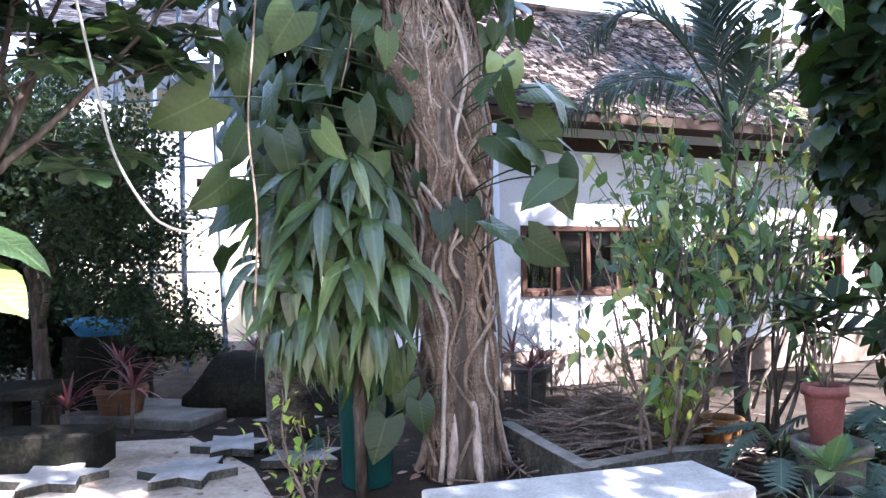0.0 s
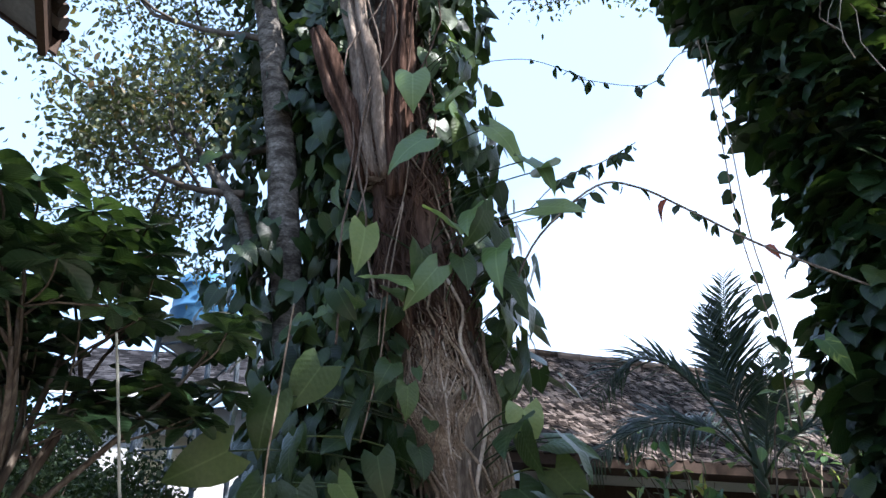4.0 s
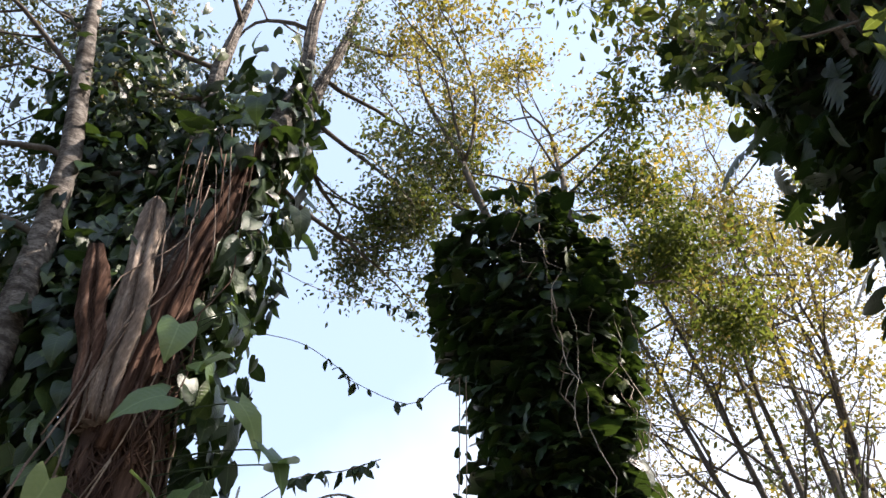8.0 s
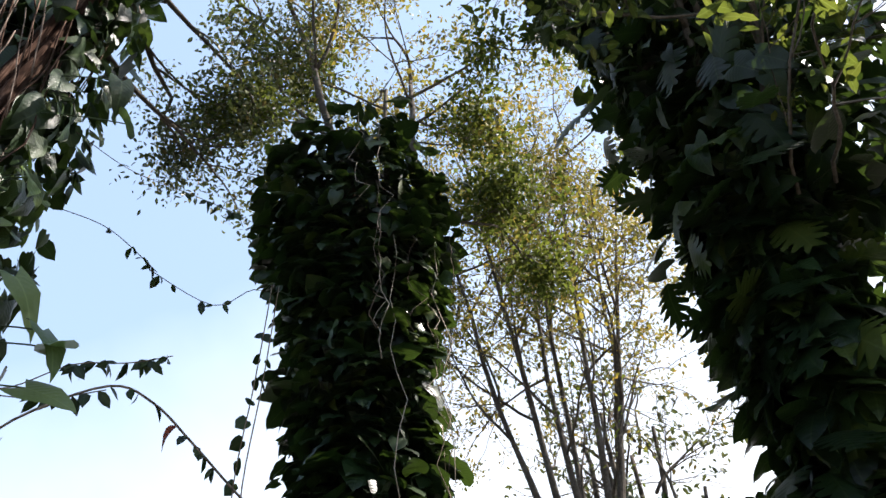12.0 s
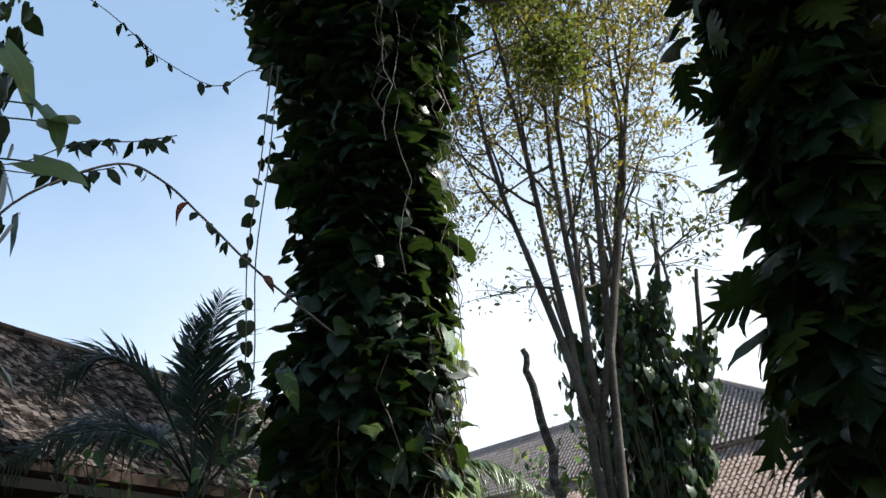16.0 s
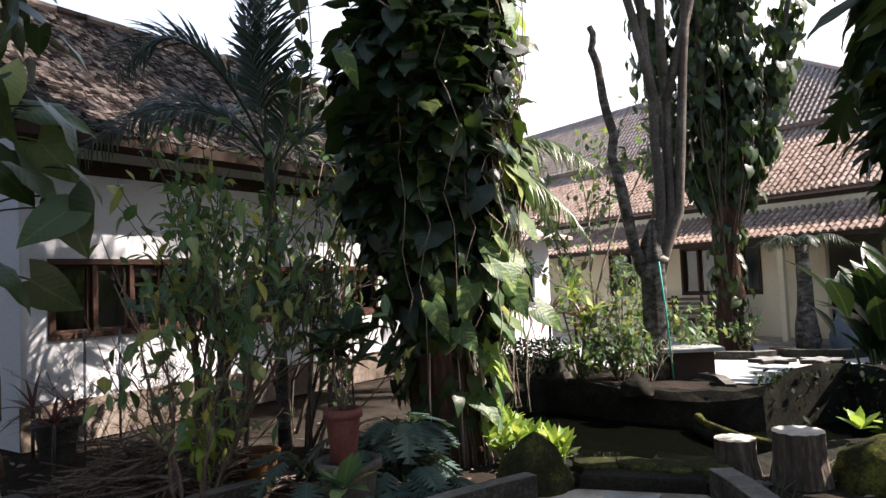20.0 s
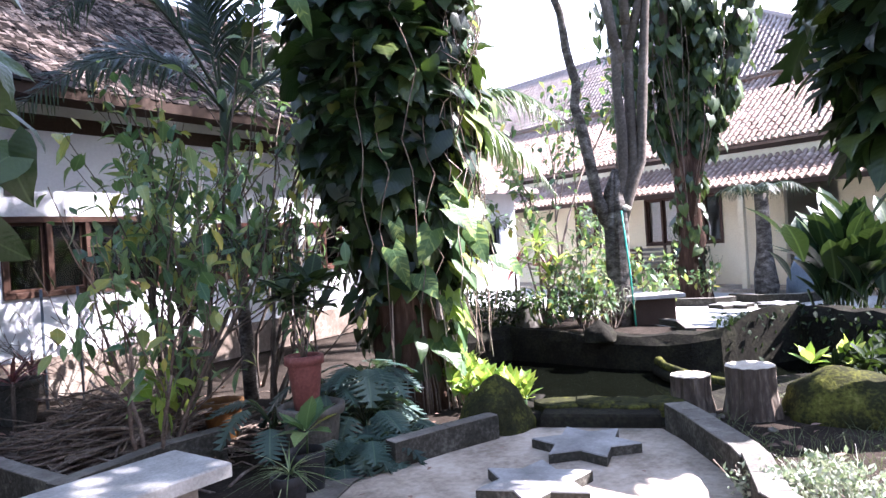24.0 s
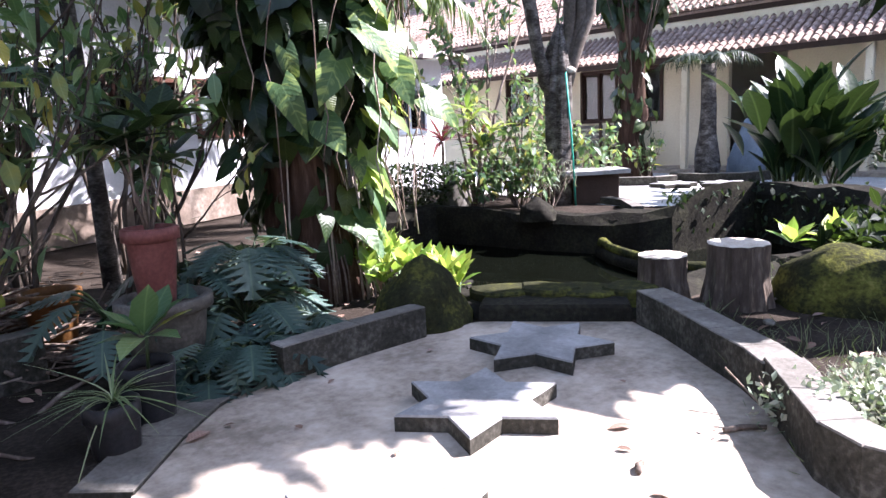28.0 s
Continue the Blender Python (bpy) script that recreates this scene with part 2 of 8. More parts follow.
SOFFIT = surface("dim grey boards", [(0.25, (0.09, 0.085, 0.08)), (0.5, (0.15, 0.145, 0.138)), (0.7, (0.21, 0.205, 0.195))], 0.8, 30, 0.85, 0.12)
AGEDWALL = surface("greyed white plaster", [(0.25, (0.20, 0.20, 0.195)), (0.5, (0.32, 0.32, 0.32)), (0.7, (0.42, 0.42, 0.42))], 0.8, 30, 0.85, 0.12)
TANBARK = surface("pale tan bark", [(0.28, (0.08, 0.06, 0.048)), (0.45, (0.27, 0.215, 0.175)), (0.7, (0.50, 0.425, 0.36))], 5, 40, 0.95, 0.9, (1, 1, 0.35), spec=0.03)
PALEVINE = surface("pale woody vine", [(0.28, (0.13, 0.10, 0.08)), (0.5, (0.30, 0.25, 0.205)), (0.72, (0.50, 0.43, 0.36))], 6, 50, 0.85, 0.4)
STRINGROOT = surface("thin dry brown root", [(0.28, (0.035, 0.025, 0.019)), (0.5, (0.105, 0.078, 0.062)), (0.72, (0.26, 0.21, 0.17))], 6, 60, 0.85, 0.3)
BARK = surface("rough brown bark", [(0.28, (0.018, 0.014, 0.011)), (0.5, (0.07, 0.056, 0.045)), (0.72, (0.21, 0.18, 0.145))], 3.5, 28, 0.95, 1.0, (1, 1, 0.22), spec=0.03)
REDBARK = surface("stripped red-brown bark", [(0.28, (0.014, 0.009, 0.007)), (0.5, (0.055, 0.034, 0.026)), (0.72, (0.17, 0.115, 0.085))], 4, 26, 0.9, 1.0, (1, 1, 0.15), spec=0.03)
GREYBARK = surface("grey ringed bark", [(0.32, (0.018, 0.015, 0.013)), (0.46, (0.055, 0.048, 0.042)), (0.56, (0.13, 0.118, 0.105)), (0.70, (0.30, 0.28, 0.255))], 5, 30, 0.95, 1.0, (1, 1, 1.9), spec=0.03, mixed=0.35)
ROOT = surface("pale aerial root", [(0.28, (0.045, 0.031, 0.022)), (0.5, (0.15, 0.112, 0.082)), (0.72, (0.37, 0.30, 0.23))], 6, 60, 0.85, 0.3)
DEADWOOD = surface("dead grey wood", [(0.28, (0.04, 0.03, 0.024)), (0.5, (0.125, 0.098, 0.08)), (0.72, (0.28, 0.235, 0.195))], 5, 40, 0.9, 0.5, (1, 1, 0.3), spec=0.03)
LIMB = surface("thin grey limb bark", [(0.28, (0.035, 0.029, 0.024)), (0.5, (0.095, 0.082, 0.07)), (0.72, (0.20, 0.18, 0.155))], 3, 25, 0.9, 0.3, spec=0.03)
MOSS = surface("moss-grown stone", [(0.34, (0.010, 0.010, 0.008)), (0.49, (0.024, 0.025, 0.012)), (0.60, (0.075, 0.078, 0.018)), (0.74, (0.19, 0.175, 0.06))], 3.0, 40, 1.0, 1.0, mixed=0.35, spec=0.03)
DARKROCK = surface("very dark rock", [(0.3, (0.006, 0.006, 0.005)), (0.5, (0.016, 0.015, 0.012)), (0.66, (0.034, 0.034, 0.022)), (0.8, (0.07, 0.08, 0.03))], 3, 30, 0.9, 0.9, spec=0.03)
STUMPTOP = surface("sawn stump top", [(0.3, (0.22, 0.19, 0.15)), (0.5, (0.38, 0.34, 0.28)), (0.7, (0.52, 0.48, 0.41))], 9, 60, 0.85, 0.4)
POTRED = surface("faded red plastic", [(0.3, (0.07, 0.025, 0.021)), (0.52, (0.14, 0.052, 0.045)), (0.75, (0.25, 0.14, 0.12))], 4, 50, 0.5, 0.08)
POTTERRA = surface("terracotta pot", [(0.3, (0.09, 0.05, 0.032)), (0.55, (0.18, 0.095, 0.058)), (0.75, (0.28, 0.165, 0.11))], 4, 50, 0.85, 0.2)
POTGREY = surface("old cement pot", [(0.3, (0.03, 0.027, 0.022)), (0.5, (0.08, 0.074, 0.063)), (0.72, (0.17, 0.155, 0.135))], 4, 45, 0.9, 0.4)
ORANGE = surface("orange painted rim", [(0.3, (0.06, 0.026, 0.010)), (0.7, (0.15, 0.072, 0.022))], 5, 40, 0.6, 0.1)
BLACKPLASTIC = surface("black plastic", [(0.3, (0.012, 0.012, 0.013)), (0.7, (0.035, 0.035, 0.038))], 5, 60, 0.4, 0.1)
BINGREEN = surface("dark green plastic", [(0.3, (0.004, 0.026, 0.023)), (0.7, (0.010, 0.055, 0.048))], 3, 60, 0.35, 0.05)
STEELBLUE = surface("weathered blue-grey paint", [(0.3, (0.06, 0.05, 0.045)), (0.45, (0.07, 0.085, 0.10)), (0.7, (0.13, 0.16, 0.19))], 3, 30, 0.6, 0.2)
TANKBLUE = surface("blue plastic tank", [(0.3, (0.025, 0.08, 0.16)), (0.7, (0.06, 0.15, 0.26))], 2, 40, 0.45, 0.05)
BLUEPLASTIC = surface("bright blue plastic", [(0.3, (0.03, 0.16, 0.36)), (0.7, (0.08, 0.32, 0.58))], 3, 50, 0.4, 0.05)
GREENPOLE = surface("green plastic pole", [(0.3, (0.02, 0.24, 0.18)), (0.7, (0.05, 0.38, 0.30))], 3, 50, 0.4, 0.05)
PIPE = surface("faded plastic hose", [(0.3, (0.13, 0.13, 0.11)), (0.7, (0.26, 0.26, 0.22))], 5, 50, 0.5, 0.1)
GRAVEL = surface("pale gravel", [(0.3, (0.22, 0.21, 0.20)), (0.5, (0.40, 0.39, 0.37)), (0.7, (0.58, 0.57, 0.55))], 3, 90, 0.95, 0.8, mixed=0.7)
# near-black room colour: the missing light indoors is put into it
INSIDE = surface("near-black interior, shade in its colour", [(0.3, (0.015, 0.014, 0.013)), (0.7, (0.045, 0.042, 0.038))], 1, 10, 0.9, 0.0)
CURTAIN = surface("pale curtain", [(0.3, (0.40, 0.41, 0.42)), (0.7, (0.60, 0.61, 0.62))], 3, 40, 0.9, 0.1, (8, 8, 0.5))
TARP = surface("grey-blue tarpaulin", [(0.3, (0.10, 0.13, 0.17)), (0.7, (0.22, 0.27, 0.33))], 3, 40, 0.45, 0.3)

PHILO = leafy("philodendron leaf", [(0.0, (0.026, 0.058, 0.016)), (0.45, (0.045, 0.095, 0.024)), (0.8, (0.075, 0.14, 0.032)), (1.0, (0.14, 0.22, 0.05))], 0.38, 0.12, spec=0.26, k=0.5)
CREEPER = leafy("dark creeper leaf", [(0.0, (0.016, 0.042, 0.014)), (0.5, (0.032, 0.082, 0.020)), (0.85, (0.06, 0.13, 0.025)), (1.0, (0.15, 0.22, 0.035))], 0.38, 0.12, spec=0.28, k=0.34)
# paler copy of the climbing leaf: bright light is put into its colour
LITLEAF = leafy("climbing leaf, pale as if lit", [(0.0, (0.09, 0.17, 0.045)), (0.6, (0.15, 0.24, 0.065)), (1.0, (0.25, 0.33, 0.09))], 0.34, 0.28, (0.35, 0.5, 0.07), spec=0.4, k=0.85)
PADDLELEAF = leafy("dark paddle leaf", [(0.0, (0.012, 0.035, 0.016)), (0.7, (0.018, 0.042, 0.015)), (1.0, (0.045, 0.085, 0.018))], 0.4, 0.05, spec=0.12)
DRACAENA = leafy("strap leaf", [(0.0, (0.032, 0.070, 0.017)), (0.45, (0.058, 0.112, 0.024)), (0.85, (0.095, 0.175, 0.045)), (1.0, (0.17, 0.25, 0.06))], 0.30, 0.15, spec=0.48, k=0.58)
MANGO = leafy("rosette tree leaf", [(0.0, (0.025, 0.07, 0.025)), (0.5, (0.05, 0.12, 0.04)), (1.0, (0.10, 0.19, 0.06))], 0.35, 0.1, spec=0.3, k=0.42)
SHRUB = leafy("shrub leaf", [(0.0, (0.03, 0.085, 0.03)), (0.5, (0.085, 0.17, 0.055)), (0.8, (0.20, 0.29, 0.09)), (0.95, (0.32, 0.33, 0.05)), (1.0, (0.42, 0.38, 0.06))], 0.45, 0.35)
LIMELEAF = leafy("lime green leaf", [(0.0, (0.12, 0.26, 0.03)), (0.5, (0.22, 0.38, 0.05)), (1.0, (0.38, 0.45, 0.07))], 0.42, 0.42, (0.45, 0.6, 0.06))
YELLOWING = leafy("yellowing leaf", [(0.0, (0.05, 0.065, 0.016)), (0.45, (0.12, 0.12, 0.022)), (0.8, (0.26, 0.19, 0.03)), (1.0, (0.30, 0.17, 0.03))], 0.5, 0.4, (0.5, 0.45, 0.05))
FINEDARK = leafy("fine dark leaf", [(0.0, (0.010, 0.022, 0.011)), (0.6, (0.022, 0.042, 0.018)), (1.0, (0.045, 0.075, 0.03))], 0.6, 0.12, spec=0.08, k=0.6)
CANOPY = leafy("tree canopy leaf", [(0.0, (0.025, 0.042, 0.018)), (0.5, (0.05, 0.075, 0.025)), (0.88, (0.10, 0.11, 0.03)), (1.0, (0.18, 0.11, 0.03))], 0.5, 0.28, (0.25, 0.28, 0.05))
PALMLEAF = leafy("palm leaflet", [(0.0, (0.010, 0.026, 0.018)), (0.6, (0.020, 0.044, 0.026)), (1.0, (0.04, 0.075, 0.035))], 0.45, 0.10, spec=0.2, k=0.42)
BLUEFERN = leafy("blue-green fern leaf", [(0.0, (0.025, 0.055, 0.038)), (0.6, (0.055, 0.11, 0.07)), (1.0, (0.12, 0.18, 0.11))], 0.5, 0.12, spec=0.2, k=0.8)
CORDYLINE = leafy("dark red strap leaf", [(0.0, (0.05, 0.012, 0.018)), (0.6, (0.12, 0.03, 0.035)), (1.0, (0.30, 0.06, 0.06))], 0.4, 0.2, (0.5, 0.1, 0.08))
REDLEAF = leafy("brownish red leaf", [(0.0, (0.14, 0.035, 0.025)), (1.0, (0.28, 0.10, 0.05))], 0.5, 0.3, (0.5, 0.12, 0.06))
VARIEG = leafy("variegated pale leaf", [(0.0, (0.10, 0.17, 0.08)), (0.5, (0.24, 0.31, 0.17)), (1.0, (0.52, 0.56, 0.36))], 0.6, 0.3, (0.4, 0.5, 0.2))
GRASS = leafy("lawn blade", [(0.0, (0.03, 0.045, 0.018)), (0.6, (0.065, 0.085, 0.03)), (1.0, (0.13, 0.13, 0.06))], 0.6, 0.2)
PALEGRASS = leafy("pale grass blade", [(0.0, (0.12, 0.16, 0.08)), (0.6, (0.26, 0.29, 0.17)), (1.0, (0.46, 0.45, 0.33))], 0.6, 0.25)
LITTER = leafy("dry fallen leaf", [(0.0, (0.09, 0.055, 0.03)), (0.6, (0.22, 0.14, 0.08)), (1.0, (0.42, 0.31, 0.2))], 0.8, 0.1, (0.3, 0.2, 0.1))

gm, gn, gl, gb = nodes("window glass", 0.04, 0.6)
gb.inputs["Base Color"].default_value = (0.34, 0.37, 0.38, 1)
gb.inputs["Transmission Weight"].default_value = 1.0
GLASS = gm
wm_, wnn, wl_, wb_ = nodes("pond water", 0.03, 0.5)
wb_.inputs["IOR"].default_value = 1.33
wb_.inputs["Base Color"].default_value = (0.0022, 0.0028, 0.0018, 1)
wt_ = wnn.new("ShaderNodeTexNoise")
wt_.inputs["Scale"].default_value = 7
wbp = wnn.new("ShaderNodeBump")
wbp.inputs["Strength"].default_value, wbp.inputs["Distance"].default_value = 0.008, 0.02
wl_.new(wt_.outputs[0], wbp.inputs["Height"])
wl_.new(wbp.outputs[0], wb_.inputs["Normal"])
WATER = wm_

# ---------------------------------------------------------------- mesh tools
rng = np.random.default_rng(7)


class Shape:
    """Collects vertices and faces of one mesh."""

    def __init__(self):
        self.v, self.f = [], []

    def add(self, verts, faces):
        k = len(self.v)
        self.v.extend(tuple(map(float, p)) for p in verts)
        self.f.extend(tuple(i + k for i in f) for f in faces)
        return self

    def box(self, x0, y0, z0, x1, y1, z1, c=0.0):
        """A box with chamfered upright and top edges."""
        if c <= 0:
            return self.add([(x0, y0, z0), (x1, y0, z0), (x1, y1, z0), (x0, y1, z0), (x0, y0, z1), (x1, y0, z1), (x1, y1, z1), (x0, y1, z1)],
                            [(3, 2, 1, 0), (4, 5, 6, 7), (0, 1, 5, 4), (1, 2, 6, 5), (2, 3, 7, 6), (3, 0, 4, 7)])
        def ring(z, i):
            return [(x0 + c + i, y0 + i, z), (x1 - c - i, y0 + i, z), (x1 - i, y0 + c + i, z), (x1 - i, y1 - c - i, z), (x1 - c - i, y1 - i, z), (x0 + c + i, y1 - i, z), (x0 + i, y1 - c - i, z), (x0 + i, y0 + c + i, z)]
        vs = ring(z0, 0) + ring(z1 - c, 0) + ring(z1, c * 0.9)
        fs = [tuple(range(7, -1, -1)), tuple(range(16, 24))]
        for a in (0, 8):
            fs += [(a + k, a + (k + 1) % 8, a + 8 + (k + 1) % 8, a + 8 + k) for k in range(8)]
        return self.add(vs, fs)

    def prism(self, outline, z0, z1, c=0.0):
        """An upright prism over a plan outline (counter-clockwise), with a chamfered top."""
        n = len(outline)
        o = [Vector(p) for p in outline]
        mid = sum(o, Vector((0, 0))) / n
        top = [p + (mid - p).normalized() * c for p in o]
        vs = [(*p, z0) for p in o] + [(*p, z1 - c) for p in o] + [(*p, z1) for p in top]
        fs = [tuple(range(n - 1, -1, -1)), tuple(range(2 * n, 3 * n))]
        for a in (0, n):
            fs += [(a + k, a + (k + 1) % n, a + n + (k + 1) % n, a + n + k) for k in range(n)]
        return self.add(vs, fs)

    def tube(self, pts, radii, sides=8, rough=0.0, closed=True, flute=0.0):
        """A tube along points, whose radius may vary and be uneven."""
        pts = [Vector(p) for p in pts]
        n = len(pts)
        rings, side = [], None
        for k, p in enumerate(pts):
            d = (pts[min(k + 1, n - 1)] - pts[max(k - 1, 0)])
            d = d.normalized() if d.length > 1e-9 else Vector((0, 0, 1))
            if side is None:
                side = d.orthogonal().normalized()
            side = (side - d * side.dot(d))
            side = side.normalized() if side.length > 1e-6 else d.orthogonal().normalized()
            up = d.cross(side)
            r = radii[k] if hasattr(radii, "__len__") else radii
            for s in range(sides):
                a = 2 * math.pi * s / sides
                q = r * (1 + (rough * noise.noise(p * 2.1 + Vector((math.cos(a), math.sin(a), 0)) * 1.7) if rough else 0))
                if flute:
                    q -= r * flute * max(0.0, noise.noise(Vector((math.cos(a) * 2.6, math.sin(a) * 2.6, p.z * 0.32)))) * 1.4
                    q -= r * flute * 0.5 * abs(noise.noise(Vector((math.cos(a) * 7, math.sin(a) * 7, p.z * 0.8))))
                rings.append(p + (side * math.cos(a) + up * math.sin(a)) * q)
        fs = []
        for k in range(n - 1):
            a = k * sides
            fs += [(a + s, a + (s + 1) % sides, a + sides + (s + 1) % sides, a + sides + s) for s in range(sides)]
        if closed:
            fs += [tuple(range(sides - 1, -1, -1)), tuple(range((n - 1) * sides, n * sides))]
        return self.add(rings, fs)

    def lathe(self, profile, centre=(0, 0, 0), sides=24, wob=0.0):
        """A turned form from (radius, height) pairs."""
        cx, cy, cz = centre
        vs, fs = [], []
        for r, z in profile:
            for s in range(sides):
                a = 2 * math.pi * s / sides
                q = r * (1 + (wob * noise.noise(Vector((math.cos(a) * 1.5, math.sin(a) * 1.5, z * 2))) if wob else 0))
                vs.append((cx + q * math.cos(a), cy + q * math.sin(a), cz + z))
        for k in range(len(profile) - 1):
            a = k * sides
            fs += [(a + s, a + (s + 1) % sides, a + sides + (s + 1) % sides, a + sides + s) for s in range(sides)]
        fs += [tuple(range(sides - 1, -1, -1)), tuple(range((len(profile) - 1) * sides, len(profile) * sides))]
        return self.add(vs, fs)

    def mesh(self, name, material, smooth=False):
        me = bpy.data.meshes.new(name)
        me.from_pydata(self.v, [], self.f)
        me.materials.append(material)
        if smooth:
            me.polygons.foreach_set("use_smooth", [True] * len(me.polygons))
        me.update()
        return me


def part(name, shape, material, parent=None, label="", smooth=False):
    me = shape if isinstance(shape, bpy.types.Mesh) else shape.mesh(name, material, smooth)
    ob = new(name, me)
    if parent is not None:
        ob.parent = parent
    return tagged(ob, label)


def thing(name, at, label, category, group="", kind="", turn=0.0):
    ob = new(name)
    ob.empty_display_size = 0.2
    ob.matrix_world = pose(*at, 0, 0, turn)
    return tagged(ob, label, category, group, kind)


# leaf outlines: along, across, up; with faces
def blade_shape(widths, droop=0.25, fold=0.12, tail=0.0):
    """A leaf blade folded at its midrib: half-widths at even steps from base to tip, bending down by droop."""
    n = len(widths)
    v, f = [], []
    for k, w in enumerate(widths):
        s = k / (n - 1)
        z = -droop * s * s
        v += [(s, 0, z), (s - tail * w, w, z + fold * w), (s - tail * w, -w, z + fold * w)]
    for k in range(n - 1):
        a, b = 3 * k, 3 * k + 3
        f += [(a, b, b + 1, a + 1), (a, a + 2, b + 2, b)]
    return np.array(v, float), f


def heart_shape(droop=0.2, wide=0.42):
    m = [(0, 0, 0), (0.5, 0, -droop * 0.25), (1, 0, -droop)]
    w = wide / 0.42
    s = [(-0.17, 0.16 * w, 0.05), (-0.10, 0.36 * w, -0.03), (0.22, 0.42 * w, -0.07), (0.62, (0.36 if wide > 0.5 else 0.27) * w, -droop * 0.4 - 0.04)]
    v = m + s + [(x, -y, z) for x, y, z in s]
    f = [(0, 4, 3), (0, 5, 4), (0, 1, 6, 5), (1, 2, 6), (0, 7, 8), (0, 8, 9), (0, 9, 10, 1), (1, 10, 2)]
    return np.array(v, float), f


def split_shape(fingers=6, droop=0.3, core=0.20, gap=0.42):
    """A large leaf, whole near its midrib and cut into broad fingers towards its edge."""
    v, f = [], []
    half = []
    for k in range(fingers + 1):
        s = k / fingers
        v.append((s, 0, -droop * s * s))
    for side in (1, -1):
        row = []
        for k in range(fingers + 1):
            s = k / fingers
            w = core * math.sin(math.pi * min(1, s * 0.86 + 0.14)) ** 0.7
            row.append(len(v))
            v.append((s + 0.05 + 0.06 * s if k < fingers else 1.0, side * w, -droop * s * s - 0.03 * w))
        for k in range(fingers):
            f.append((k, k + 1, row[k + 1], row[k]) if side > 0 else (k, row[k], row[k + 1], k + 1))
            s = (k + 0.5) / fingers
            w = 0.5 * math.sin(math.pi * min(1, s * 0.86 + 0.14)) ** 0.7 + 0.02
            lean = 0.10 + 0.16 * s
            n = len(v)
            z = -droop * s * s - 0.14 * w
            g = gap / fingers
            v += [(s - g + lean, side * w * 0.93, z), (s + lean * 1.15, side * w, z), (s + g * 0.8 + lean, side * w * 0.9, z)]
            q = (row[k], row[k + 1], n + 2, n + 1, n)
            f.append(q if side > 0 else q[::-1])
    return np.array(v, float), f


def heart_fine(wide=1.0, droop=0.3, wave=0.0):
    """A smooth heart-shaped blade: folded along its midrib, edges curling down, tip drooping."""
    st = ((0.0, 0.30), (0.10, 0.40), (0.26, 0.42), (0.44, 0.37), (0.62, 0.28), (0.80, 0.16), (0.92, 0.07), (1.0, 0.004))
    v, f = [], []
    for i, (s, w) in enumerate(st):
        for c in (-1.0, -0.55, 0.0, 0.55, 1.0):
            y = w * wide * c
            a = abs(c)
            v.append((s - 0.24 * a * (1 - s) ** 4, y, 0.32 * abs(y) - 0.75 * y * y - droop * s * s + wave * math.sin(i * 2.4 + c) * a))
    for i in range(len(st) - 1):
        for j in range(4):
            q = 5 * i + j
            f.append((q, q + 5, q + 6, q + 1)[::-1])
    return np.array(v, float), f


HEART, HEARTWIDE = heart_shape(), heart_shape(0.28, 0.54)
HEARTFINE, HEARTLONG, HEARTROUND = heart_fine(1.0, 0.35, 0.02), heart_fine(0.78, 0.5, 0.03), heart_fine(1.32, 0.28, 0.03)
LANCE = blade_shape([0.02, 0.075, 0.112, 0.126, 0.124, 0.105, 0.068, 0.026, 0.003], 0.45, 0.16)
LEAFLANCE = blade_shape([0.01, 0.17, 0.21, 0.13, 0.004], 0.25, 0.25)
STRAP = blade_shape([0.02, 0.04, 0.045, 0.04, 0.022, 0.002], 0.35, 0.3)
BLADE = blade_shape([0.012, 0.016, 0.012, 0.001], 0.5, 0.2)
OVATE = blade_shape([0.01, 0.24, 0.22, 0.004], 0.2, 0.2)
SMALL = blade_shape([0.01, 0.27, 0.003], 0.12, 0.15)
SPOON = blade_shape([0.012, 0.07, 0.16, 0.25, 0.30, 0.27, 0.09], 0.25, 0.2)
SPLIT = split_shape()
PALMSTRAP = blade_shape([0.015, 0.032, 0.036, 0.030, 0.018, 0.002], 0.45, 0.3)
PADDLE = blade_shape([0.015, 0.09, 0.16, 0.195, 0.185, 0.13, 0.006], 0.38, 0.25)


def cloud(template, at, ahead, up, size):
    """Arrays of leaves: place, tip direction, face direction, length. Gives vertices and faces of all."""
    v, faces = template
    at, ahead, up, size = (np.asarray(a, float) for a in (at, ahead, up, size))
    ahead = ahead / np.maximum(np.linalg.norm(ahead, axis=1, keepdims=True), 1e-9)
    side = np.cross(up, ahead)
    side /= np.maximum(np.linalg.norm(side, axis=1, keepdims=True), 1e-9)
    up = np.cross(ahead, side)
    n = len(at)
    wide, curl, lop = rng.uniform(0.78, 1.14, (n, 1, 1)), rng.uniform(0.3, 1.9, (n, 1, 1)), rng.normal(size=(n, 1, 1)) * 0.10
    x, y, z = v[None, :, 0:1], v[None, :, 1:2], v[None, :, 2:3]
    pts = at[:, None] + size[:, None, None] * (x * ahead[:, None] + (y * wide + lop * x * x) * side[:, None] + (z * curl + lop * y * 1.5) * up[:, None])
    return pts.reshape(-1, 3), faces, v, n


